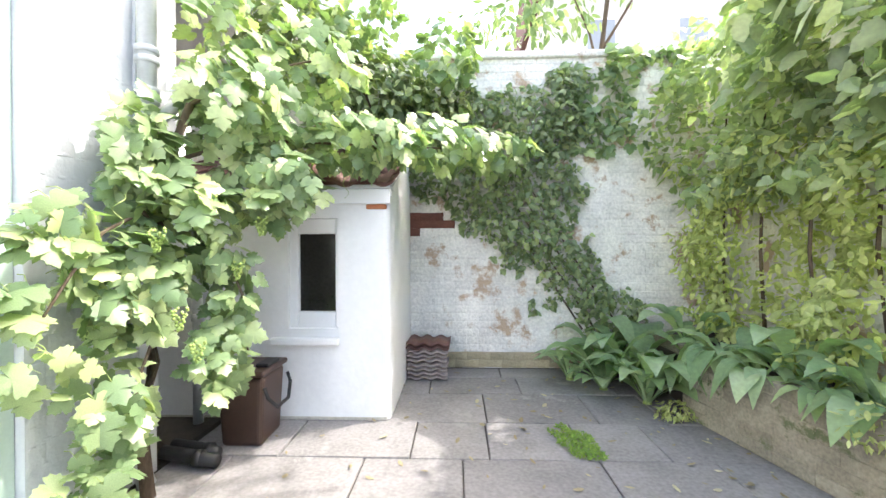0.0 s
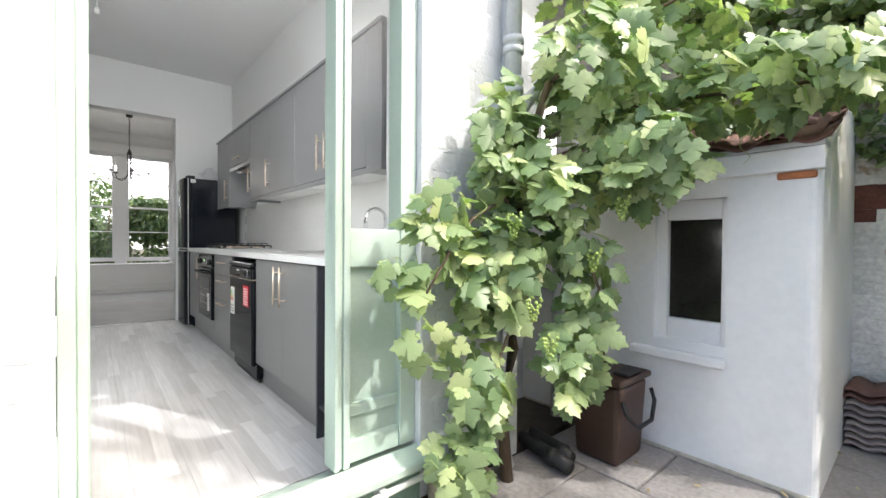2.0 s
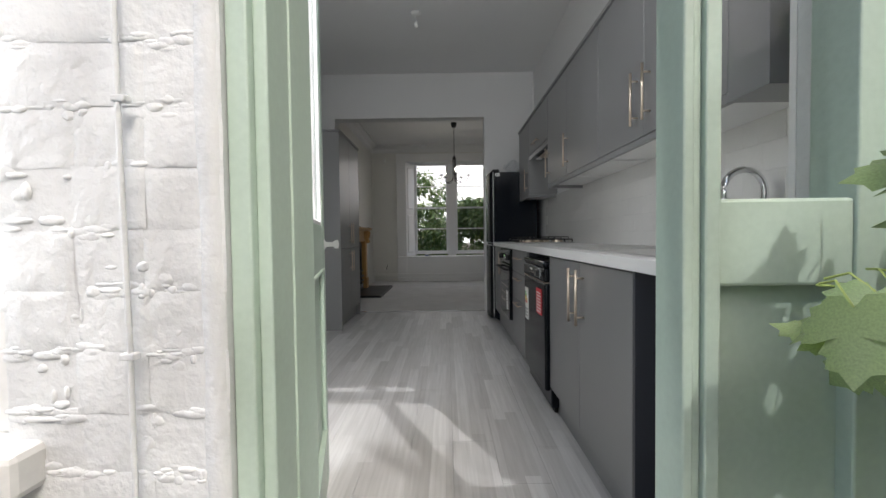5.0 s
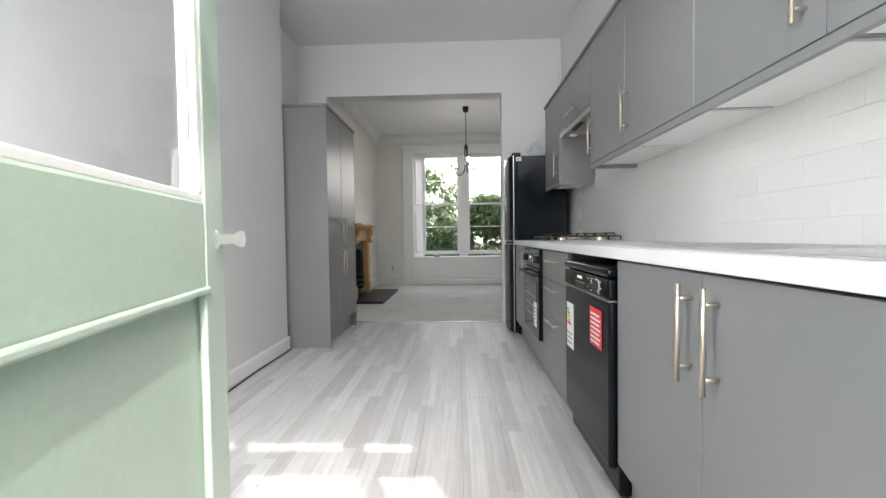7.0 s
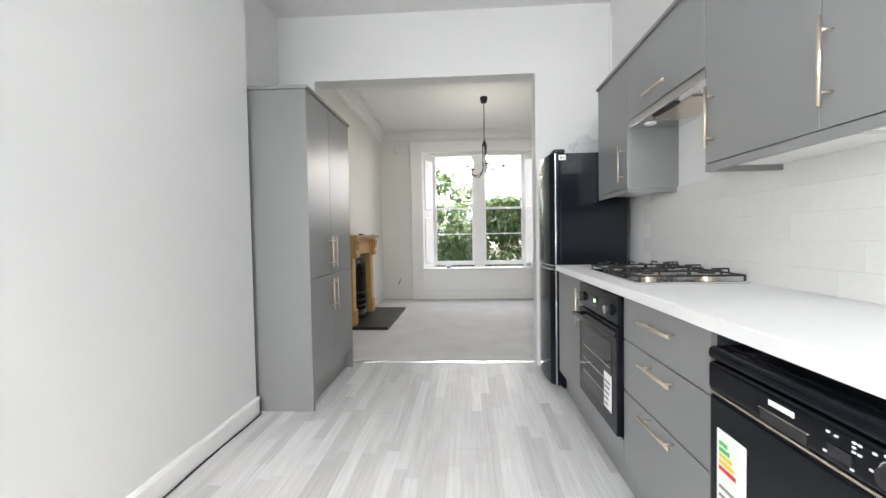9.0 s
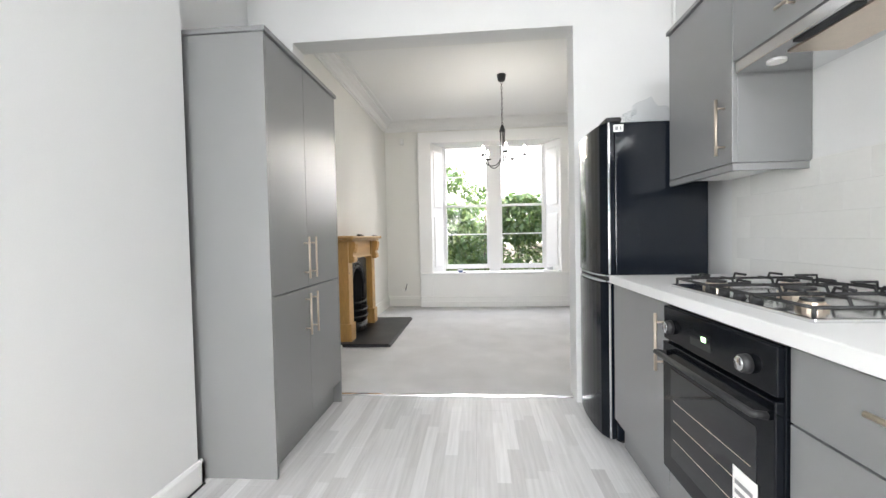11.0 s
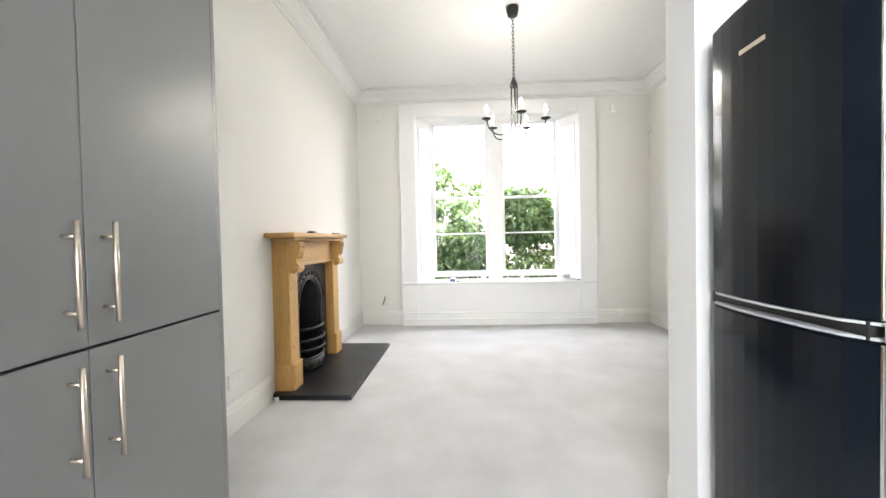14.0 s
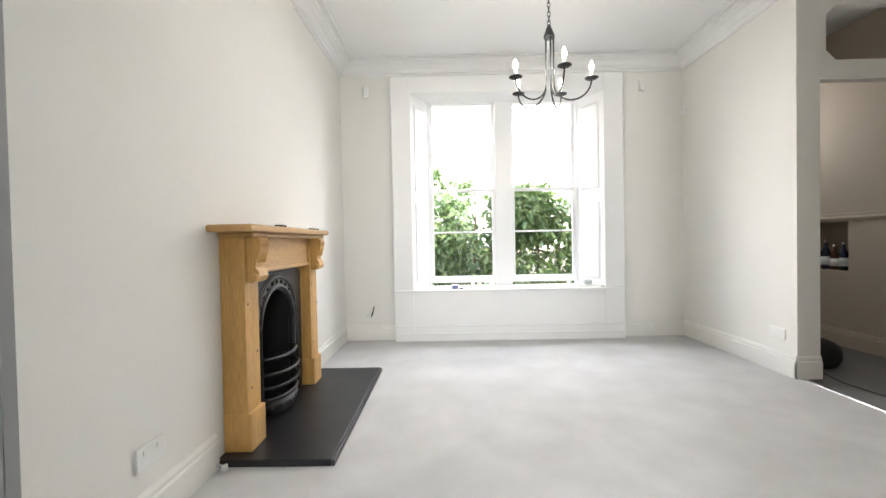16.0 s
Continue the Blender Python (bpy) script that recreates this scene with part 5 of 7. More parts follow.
insert = thing("fire_insert", (-8.78, -0.9, 0.042), "black cast iron arched fireplace insert with grate", "fireplace")
IX0, IX1 = SX0 - LEGW, SX1 + LEGW
CX = (IX0 + IX1) / 2
def arch_plate(w, z_spring, z_top, y0, y1):
    """An iron plate with an arched opening of half-width w."""
    bm = bmesh.new()
    n = 14
    inner_pts = [(CX + w, 0.043)] + [(CX + w * math.cos(math.pi * k / n), z_spring + w * math.sin(math.pi * k / n)) for k in range(n + 1)] + [(CX - w, 0.043)]
    outer_pts = [(IX0 - 0.001, 0.043)]
    for k in range(n + 1):
        a = math.pi * k / n
        c, s = math.cos(a), math.sin(a)
        r = min((IX0 - CX) / max(abs(c), 1e-6), (z_top - z_spring) / max(s, 1e-6))
        outer_pts.append((CX + r * c, z_spring + r * s))
    outer_pts.append((IX1 + 0.001, 0.043))
    rings = []
    for y in (y0, y1):
        rings.append(([bm.verts.new((x, y, z)) for x, z in inner_pts], [bm.verts.new((x, y, z)) for x, z in outer_pts]))
    m = len(inner_pts)
    for k in range(m - 1):
        for ring in rings:
            bm.faces.new((ring[0][k], ring[0][k + 1], ring[1][k + 1], ring[1][k]))
        bm.faces.new((rings[0][0][k], rings[0][0][k + 1], rings[1][0][k + 1], rings[1][0][k]))
    bmesh.ops.remove_doubles(bm, verts=bm.verts, dist=1e-5)
    bmesh.ops.recalc_face_normals(bm, faces=bm.faces)
    return bm
part("arch_plate", arch_plate(0.235, 0.56, 0.924, -0.868, -0.89), M_IRON, insert)
for r, rad_ in ((0.255, 0.014), (0.315, 0.012), (0.335, 0.007)):
    pts = [(CX + r, -0.866, 0.05)] + [(CX + r * math.cos(math.pi * k / 20), -0.866, 0.56 + r * math.sin(math.pi * k / 20)) for k in range(21)] + [(CX - r, -0.866, 0.05)]
    part("arch_ring", tube(pts, rad_, 8), M_IRON, insert, smooth=True)
for k in range(13):
    a = math.pi * (k + 0.5) / 13
    part("leaf_ornament", lathe([(0, 0), (0.016, 0.0), (0.012, 0.008), (0.004, 0.012), (0, 0.012)], (CX + 0.286 * math.cos(a), -0.868, 0.56 + 0.286 * math.sin(a)), 8, 'y'), M_IRON, insert, smooth=True)
part("firebox", boxed(((CX + 0.238, L_LEFT - 0.30, 0.045), (CX - 0.238, L_LEFT - 0.31, 0.797)), ((CX + 0.238, L_LEFT - 0.30, 0.045), (CX + 0.228, -0.89, 0.797)), ((CX - 0.238, L_LEFT - 0.30, 0.045), (CX - 0.228, -0.89, 0.797)), ((CX + 0.228, L_LEFT - 0.30, 0.787), (CX - 0.228, -0.892, 0.797)), ((CX + 0.228, L_LEFT - 0.30, 0.045), (CX - 0.228, -0.892, 0.055))), M_IRON, insert)
for z, bulge in ((0.40, 0.10), (0.31, 0.115), (0.23, 0.115), (0.16, 0.10)):
    pts = [(CX + 0.20 * math.cos(math.pi * k / 12), -0.88 + bulge * math.sin(math.pi * k / 12), z) for k in range(13)]
    part("grate_bar", tube(pts, 0.011, 8), M_IRON, insert, smooth=True)
fr_b = [(CX + 0.19 * math.cos(math.pi * k / 12), -0.88 + 0.095 * math.sin(math.pi * k / 12)) for k in range(13)]
bm = bmesh.new()
for z0, z1 in ((0.06, 0.145),):
    lo = [bm.verts.new((x, y, z0)) for x, y in fr_b]
    hi = [bm.verts.new((x, y + 0.012, z1)) for x, y in fr_b]
    lo2 = [bm.verts.new((x, y - 0.012, z0)) for x, y in fr_b]
    hi2 = [bm.verts.new((x, y, z1)) for x, y in fr_b]
    for k in range(12):
        bm.faces.new((lo[k], lo[k + 1], hi[k + 1], hi[k]))
        bm.faces.new((lo2[k], lo2[k + 1], hi2[k + 1], hi2[k]))
        bm.faces.new((hi[k], hi[k + 1], hi2[k + 1], hi2[k]))
        bm.faces.new((lo[k], lo[k + 1], lo2[k + 1], lo2[k]))
bmesh.ops.recalc_face_normals(bm, faces=bm.faces)
part("ash_front", bm, M_IRON, insert, "pierced iron ash guard", smooth=True)
for k in range(6):
    a = math.pi * (k + 0.7) / 6.4
    part("ornament", lathe([(0, 0), (0.014, 0), (0.01, 0.008), (0, 0.01)], (CX + 0.19 * math.cos(a), -0.876 + 0.097 * math.sin(a), 0.105), 8, 'y'), M_IRON, insert, smooth=True)
valve = thing("gas_valve", (-8.17, -0.86, 0.006), "small silver gas valve beside the hearth", "valve")
part("stem", tube([(-8.165, -0.94, 0.03), (-8.165, -0.90, 0.03), (-8.155, -0.86, 0.032)], 0.009, 8), M_CHROME, valve, smooth=True)
part("cap", lathe([(0, 0.0), (0.014, 0.0), (0.014, 0.03), (0, 0.032)], (-8.155, -0.86, 0.0065), 12), M_PLASTIC, valve, smooth=True)
# small things on the mantel shelf
gl = thing("glasses_case", (-8.75, -0.80, 1.179), "small black case lying on the mantel shelf", "case")
part("shell", boxed(((-8.71, -0.83, 1.179), (-8.79, -0.78, 1.199)), bevel=0.009, segments=3), M_MATTEBLACK, gl)
part("strap", tube([(-8.79, -0.80, 1.186), (-8.82, -0.77, 1.182), (-8.85, -0.79, 1.182)], 0.003, 6), M_MATTEBLACK, gl)
pc = thing("paper_slip", (-8.9, -0.75, 1.179), "white slip of paper on the mantel shelf", "paper")
part("sheet", boxed(((-8.80, -0.77, 1.1785), (-8.93, -0.71, 1.1805))), M_PAPER, pc)
pn = thing("pen", (-9.15, -0.72, 1.179), "dark pen lying on the mantel shelf", "pen")
part("barrel", tube([(-9.08, -0.74, 1.1835), (-9.21, -0.715, 1.1835)], 0.0045, 8), M_MATTEBLACK, pn, smooth=True)

# chandelier
ch = thing("chandelier", (-8.90, 0.894, L_CEIL), "dark metal five-arm candle chandelier, lit, on a chain", "chandelier")
HX, HY = -8.90, 0.894
part("ceiling_rose", lathe([(0, 0), (0.052, 0), (0.052, -0.02), (0.04, -0.075), (0.012, -0.085), (0, -0.085)], (HX, HY, L_CEIL - 0.0005), 20), M_IRON, ch, smooth=True)
for k in range(17):
    z = 2.945 - 0.0295 * k
    a = 0 if k % 2 else math.pi / 2
    pts = [(HX + 0.0095 * math.cos(t) * math.cos(a), HY + 0.0095 * math.cos(t) * math.sin(a), z - 0.012 + 0.021 * math.sin(t)) for t in [2 * math.pi * i / 10 for i in range(11)]]
    part("chain_link", tube(pts, 0.0028, 6), M_IRON, ch, smooth=True)
part("cap", lathe([(0, 0.0), (0.008, 0.0), (0.02, -0.03), (0.036, -0.075), (0.034, -0.085), (0, -0.085)], (HX, HY, 2.452), 18), M_IRON, ch, smooth=True)
M_BULB = glow_material("lit_candle_bulb", (1.0, 0.90, 0.70), 18.0)
for k in range(5):
    a = 2 * math.pi * k / 5 + radians(5)
    c, s = math.cos(a), math.sin(a)
    curve = [(HX + 0.026 * c, HY + 0.026 * s, z) for z in (2.372, 2.27, 2.17, 2.10)]
    for i in range(1, 17):
        t = math.pi * i / 16
        r = 0.1405 - 0.1145 * math.cos(t)
        curve.append((HX + r * c, HY + r * s, 2.08 - 0.118 * math.sin(t)))
    arm = part("arm", tube(curve, 0.0055, 8), M_IRON, ch, smooth=True)
    p = Vector((HX + 0.255 * c, HY + 0.255 * s, 2.08))
    part("drip_pan", lathe([(0, -0.006), (0.02, -0.006), (0.042, 0.004), (0.042, 0.008), (0, 0.004)], p, 16), M_IRON, arm, smooth=True)
    part("candle_tube", lathe([(0, 0.004), (0.0115, 0.004), (0.0115, 0.052), (0, 0.052)], p, 12), M_PLASTIC, arm, "cream candle sleeve", smooth=True)
    part("bulb", lathe([(0, 0.052), (0.008, 0.054), (0.013, 0.070), (0.012, 0.085), (0.005, 0.108), (0, 0.115)], p, 14), M_BULB, arm, "glowing candle bulb", smooth=True)
    ld = bpy.data.lights.new("candle_light", 'POINT')
    ld.energy, ld.shadow_soft_size, ld.color = 0.3, 0.03, (1.0, 0.97, 0.93)
    lo = new("candle_light", ld)
    lo.location = p + Vector((0, 0, 0.17))

# sockets, wires, sensors and the things on the window sill
s = socket("wall_socket", (-7.68, L_LEFT + 0.0005, 0.26), (-7.83, L_LEFT + 0.011, 0.346), 'y', "white double socket low on the lounge wall")
for x in (-7.72, -7.79):
    part("switch", boxed(((x - 0.012, L_LEFT + 0.0105, 0.312), (x + 0.012, L_LEFT + 0.015, 0.332)), bevel=0.002), M_PLASTIC, s)
s = socket("wall_socket", (-9.40, L_RIGHT - 0.011, 0.27), (-9.55, L_RIGHT - 0.0005, 0.356), 'y', "white double socket low on the lounge wall")
for x in (-9.44, -9.51):
    part("switch", boxed(((x - 0.012, L_RIGHT - 0.015, 0.322), (x + 0.012, L_RIGHT - 0.0105, 0.342)), bevel=0.002), M_PLASTIC, s)
s = socket("wall_socket", (L_FAR + 0.0185, 2.36, 0.07), (L_FAR + 0.032, 2.445, 0.155), 'x', "white single socket on the skirting board")
part("switch", boxed(((L_FAR + 0.031, 2.39, 0.12), (L_FAR + 0.036, 2.41, 0.14)), bevel=0.002), M_PLASTIC, s)
w = thing("wire_tails", (L_FAR, -0.62, 0.30), "bare black and white cable ends from the wall", "cable")
part("lead", tube([(L_FAR + 0.001, -0.63, 0.27), (L_FAR + 0.04, -0.62, 0.29), (L_FAR + 0.05, -0.60, 0.345), (L_FAR + 0.045, -0.595, 0.38)], 0.007, 8), M_MATTEBLACK, w, smooth=True)
part("lead", tube([(L_FAR + 0.001, -0.67, 0.275), (L_FAR + 0.03, -0.68, 0.29), (L_FAR + 0.035, -0.675, 0.31)], 0.006, 8), M_PLASTIC, w, smooth=True)
part("grommet", lathe([(0, 0.0005), (0.018, 0.0005), (0.014, 0.006), (0, 0.007)], (L_FAR, -0.63, 0.27), 12, 'x'), M_PLASTIC, w, smooth=True)
for y in (-0.63, 2.35):
    sp = thing("speaker_bracket", (L_FAR, y, 2.70), "small white alarm box high on the lounge wall", "sensor", "alarm boxes")
    part("case", boxed(((L_FAR + 0.001, y - 0.03, 2.665), (L_FAR + 0.045, y + 0.03, 2.77)), bevel=0.01), M_PLASTIC, sp)
    part("lens", boxed(((L_FAR + 0.0445, y - 0.015, 2.68), (L_FAR + 0.048, y + 0.015, 2.71)), bevel=0.003), M_WHITE, sp)
sp = thing("alarm_sensor", (-10.4, L_RIGHT, 2.43), "small white alarm sensor beside the window corner", "sensor")
part("case", boxed(((-10.68, L_RIGHT - 0.001, 2.39), (-10.735, L_RIGHT - 0.04, 2.48)), bevel=0.01), M_PLASTIC, sp)
part("lens", boxed(((-10.69, L_RIGHT - 0.0395, 2.40), (-10.725, L_RIGHT - 0.043, 2.43)), bevel=0.003), M_WHITE, sp)
M_BLUEP = material("blue_plastic", (0.12, 0.17, 0.33), 0.45, vary=0.05, bump=0.02)
b = thing("small_box", (-10.70, 0.30, 0.563), "small blue and white box on the window sill", "box")
part("carton", boxed(((-10.66, 0.26, 0.5625), (-10.71, 0.33, 0.60)), bevel=0.004), M_BLUEP, b)
part("lid", boxed(((-10.655, 0.255, 0.60), (-10.715, 0.335, 0.612)), bevel=0.003), M_PAPER, b)
part("key", boxed(((-10.65, 0.34, 0.5625), (-10.68, 0.38, 0.575)), bevel=0.003), M_MATTEBLACK, b)
b = thing("tape_roll", (-10.72, 1.72, 0.563), "grey tape roll on white papers on the sill", "tape")
part("papers", boxed(((-10.68, 1.62, 0.5625), (-10.80, 1.86, 0.585)), bevel=0.003), M_PAPER, b)
part("roll", lathe([(0.02, 0), (0.045, 0), (0.048, 0.006), (0.048, 0.04), (0.045, 0.046), (0.02, 0.046)], (-10.73, 1.74, 0.5855), 18), M_PIPE, b)
b = thing("pencil", (-10.66, 1.92, 0.563), "dark pencil lying on the window sill", "pencil")
part("barrel", tube([(-10.655, 1.86, 0.568), (-10.65, 2.03, 0.568)], 0.0048, 6), M_MATTEBLACK, b)

# hall niche: row of bottles, and a dark bag on the floor
def bottle(at, h, r, mat, label):
    o = thing("bottle", at, label, "bottle", "bottles in the niche")
    part("body", lathe([(0, 0), (r, 0), (r, h * 0.62), (r * 0.38, h * 0.78), (r * 0.34, h * 0.96), (0, h * 0.96)], at, 14), mat, o, smooth=True)
    part("cap", lathe([(0, 0), (r * 0.42, 0), (r * 0.42, h * 0.07), (0, h * 0.07)], (at[0], at[1], at[2] + h * 0.93), 12), M_CHROME, o, smooth=True)
    part("label", lathe([(r * 1.015, h * 0.15), (r * 1.015, h * 0.45), (r * 0.98, h * 0.45), (r * 0.98, h * 0.15)], at, 14), M_PAPER, o, smooth=True)
M_BROWNGL = material("brown_bottle_glass", (0.10, 0.035, 0.012), 0.12, vary=0.05, bump=0)
M_BLUEGL = material("dark_blue_bottle_glass", (0.015, 0.02, 0.05), 0.12, vary=0.05, bump=0)
for i in range(6):
    bottle((-10.68 + 0.095 * i, HALL + 0.10, 0.7205), 0.25 + 0.02 * (i % 3), 0.036, M_BROWNGL if i % 2 else M_BLUEGL, "brown glass bottle standing in the hall niche" if i % 2 else "dark blue glass bottle in the hall niche")
bg = bmesh.new()
bmesh.ops.create_icosphere(bg, subdivisions=3, radius=0.13)
for v in bg.verts:
    v.co = Vector((-9.62 + v.co.x * 1.0, 3.25 + v.co.y * 1.2, max(0.0, 0.10 + v.co.z * (1 + 0.2 * noise.noise(v.co * 9)))))
tagged(part("bag", bg, M_MATTEBLACK, None, smooth=True), "black soft bag on the hall carpet", "bag")
hl = thing("hall_cable", (-9.0, 3.05, 0), "thin black cable across the hall carpet", "cable")
part("lead", tube([(-9.5, 3.12, 0.005), (-9.2, 3.05, 0.005), (-8.9, 3.08, 0.005), (-8.4, 3.0, 0.005)], 0.004, 6), M_MATTEBLACK, hl)

# ---- garden ----
structure("ground", boxed(((-80, -60, PATIO - 0.30), (-11.2, 80, PATIO - 0.10)), ((-2.6, -60, PATIO - 0.30), (80, 80, PATIO - 0.035))), M_DIRT, "bare soil ground round the house", "ground")
structure("house_base", boxed(((-2.16, -2.5, PATIO - 0.3), (-11.2, 5.2, -0.131))), M_DIRT, "ground under the house floors", "ground")


def scatter_mesh(name, outline, places, mat, parent, fold=0.12, label="", kind="stuff"):
    """Joins many leaves into one mesh; places are (point, normal, tip direction, size)."""
    verts, faces = [], []
    n = len(outline)
    for p, nrm, tip, size in places:
        side = tip.cross(nrm).normalized()
        base = len(verts)
        verts.append(tuple(p + tip * size * 0.45 + nrm * size * 0.06))
        for u, v in outline:
            verts.append(tuple(p + side * (u * size) + tip * (v * size) - nrm * (abs(u) * fold * size)))
        for k in range(n):
            faces.append((base, base + 1 + k, base + 1 + (k + 1) % n))
    me = bpy.data.meshes.new(name)
    me.from_pydata(verts, [], faces)
    me.materials.append(mat)
    me.polygons.foreach_set("use_smooth", [True] * len(faces))
    ob = new(name, me)
    ob.parent = parent
    if parent is not None and parent.type == 'EMPTY':
        ob.matrix_parent_inverse = Matrix.Translation(parent.location).inverted()
    return tagged(ob, label, kind=kind)


def leaf_mesh(name, outline, mat, fold=0.12):
    me = bpy.data.meshes.new(name)
    verts = [(0, 0.45, 0.06)] + [(u, v, -abs(u) * fold) for u, v in outline]
    n = len(outline)
    me.from_pydata(verts, [], [(0, 1 + k, 1 + (k + 1) % n) for k in range(n)])
    me.materials.append(mat)
    me.polygons.foreach_set("use_smooth", [True] * n)
    return me


def leaf_pose(p, nrm, tip, size):
    side = tip.cross(nrm).normalized()
    up = side.cross(tip).normalized()
    m = Matrix((side, tip, up)).transposed().to_4x4()
    return Matrix.Translation(p) @ m @ Matrix.Scale(size, 4)


def half(points):
    """Mirrors one side of a leaf, from stalk to tip."""
    return points + [(-u, v) for u, v in reversed(points) if abs(u) > 1e-6]


VINE_LEAF = half([(0.0, 0.14), (0.10, -0.03), (0.26, -0.04), (0.34, 0.06), (0.46, 0.09), (0.44, 0.20), (0.58, 0.34), (0.50, 0.42), (0.55, 0.54), (0.41, 0.55), (0.27, 0.50), (0.35, 0.66), (0.26, 0.71), (0.28, 0.84), (0.14, 0.87), (0.0, 1.06)])
IVY_LEAF = half([(0.0, 0.05), (0.22, 0.0), (0.40, 0.28), (0.26, 0.45), (0.22, 0.72), (0.0, 1.0)])
OVAL_LEAF = half([(0.0, 0.0), (0.14, 0.12), (0.22, 0.38), (0.19, 0.65), (0.09, 0.88), (0.0, 1.0)])


def rand_dir():
    while True:
        v = Vector((random.uniform(-1, 1), random.uniform(-1, 1), random.uniform(-1, 1)))
        if 0.1 < v.length < 1:
            return v.normalized()


def blob_places(blobs, size, out=0.6, hang=0.75, fill=0.55, keep=None, bias=Vector((0, 0, 0.45))):
    """Leaves through loose ellipsoid clumps: they face outward and up, and their tips hang."""
    res = []
    for c, r, count in blobs:
        c, r = Vector(c), Vector(r)
        made = tries = 0
        while made < count and tries < count * 6:
            tries += 1
            d = rand_dir()
            k = fill + (1 - fill) * random.random() ** 0.6
            k *= 0.85 + 0.3 * noise.noise(Vector((d.x * 2 + c.x, d.y * 2 + c.y, d.z * 2)))
            p = Vector((c.x + d.x * r.x * k, c.y + d.y * r.y * k, c.z + d.z * r.z * k))
            if keep and not keep(p):
                continue
            nrm = (d * out + bias + rand_dir() * 0.75).normalized()
            tip = (Vector((0, 0, -hang)) + rand_dir() * 0.6 + d * 0.3)
            tip = (tip - nrm * tip.dot(nrm))
            if tip.length < 0.05:
                continue
            made += 1
            res.append((p, nrm, tip.normalized(), size * random.uniform(0.55, 1.15)))
    return res


# shed: rendered walls with soft corners, window, fascia and tiled roof
shed = thing("shed", (-1.57, 3.4, PATIO), "small white rendered outbuilding with clay tile roof", "shed")
SHX0, SHX1, SHY0, SHY1 = -1.0, -2.62, 2.85, 4.06
def front_wall():
    b = grid_wall('y', SHY0, SHY0 + 0.14, SHX1, SHX0, PATIO, 1.40, [(-1.70, -1.355, 0.40, 1.24)])
    edges = [e for e in b.edges if all(abs(v.co.x - SHX0) < 1e-4 and abs(v.co.y - SHY0) < 1e-4 for v in e.verts)]
    bmesh.ops.bevel(b, geom=edges, offset=0.05, segments=5, profile=0.5, affect='EDGES')
    return b
part("wall", front_wall(), M_RENDER, shed, "smooth white rendered front")
def side_wall():
    b = bmesh.new()
    prof = [(SHY0 + 0.1395, PATIO), (SHY1 - 0.002, PATIO), (SHY1 - 0.002, 1.93), (SHY0 + 0.1395, 1.47)]
    v0 = [b.verts.new((SHX0, y, z)) for y, z in prof]
    v1 = [b.verts.new((SHX0 - 0.13, y, z)) for y, z in prof]
    for k in range(4):
        b.faces.new((v0[k], v0[(k + 1) % 4], v1[(k + 1) % 4], v1[k]))
    b.faces.new(v0)
    b.faces.new(list(reversed(v1)))
    bmesh.ops.recalc_face_normals(b, faces=b.faces)
    return b
part("wall", side_wall(), M_RENDER, shed, "white rendered side")
part("base_stain", boxed(((SHX1, SHY0 - 0.004, PATIO - 0.01), (SHX0 - 0.02, SHY0 + 0.03, PATIO + 0.022)), bevel=0.01), M_OLDJOINT, shed, "dirty line along the foot of the wall")
part("fascia", boxed(((SHX1, SHY0 - 0.035, 1.335), (SHX0 + 0.01, SHY0 + 0.01, 1.435)), bevel=0.006), M_WHITE, shed)
part("eaves_board", boxed(((SHX1, SHY0 - 0.045, 1.436), (SHX0 + 0.012, SHY0 + 0.1, 1.462)), bevel=0.006), M_PIPE, shed)
part("bare_brick", boxed(((-1.16, SHY0 - 0.012, 1.30), (-1.02, SHY0 + 0.02, 1.333)), bevel=0.008), material("orange_brick", (0.42, 0.16, 0.07), 0.9, vary=0.2, size=14, bump=0.4), shed, "exposed orange brick under the fascia")
w = part("window", boxed(((-1.705, SHY0 + 0.035, 0.43), (-1.645, SHY0 + 0.1, 1.24)), ((-1.385, SHY0 + 0.035, 0.43), (-1.352, SHY0 + 0.1, 1.24)), ((-1.645, SHY0 + 0.035, 0.43), (-1.385, SHY0 + 0.1, 0.595)), ((-1.645, SHY0 + 0.035, 1.135), (-1.385, SHY0 + 0.1, 1.24)), bevel=0.006), M_WHITE, shed, "white painted timber window")
part("pane", boxed(((-1.65, SHY0 + 0.075, 0.59), (-1.38, SHY0 + 0.08, 1.14))), M_DARKGLASS, w, "dark dusty pane")
part("sill", boxed(((-1.82, SHY0 - 0.045, 0.375), (-1.345, SHY0 + 0.05, 0.425)), bevel=0.012), M_RENDER, w, "flaking white sill")
part("sill_board", boxed(((-1.71, SHY0 - 0.0, 0.425), (-1.35, SHY0 + 0.04, 0.485)), bevel=0.006), M_WHITE, w)
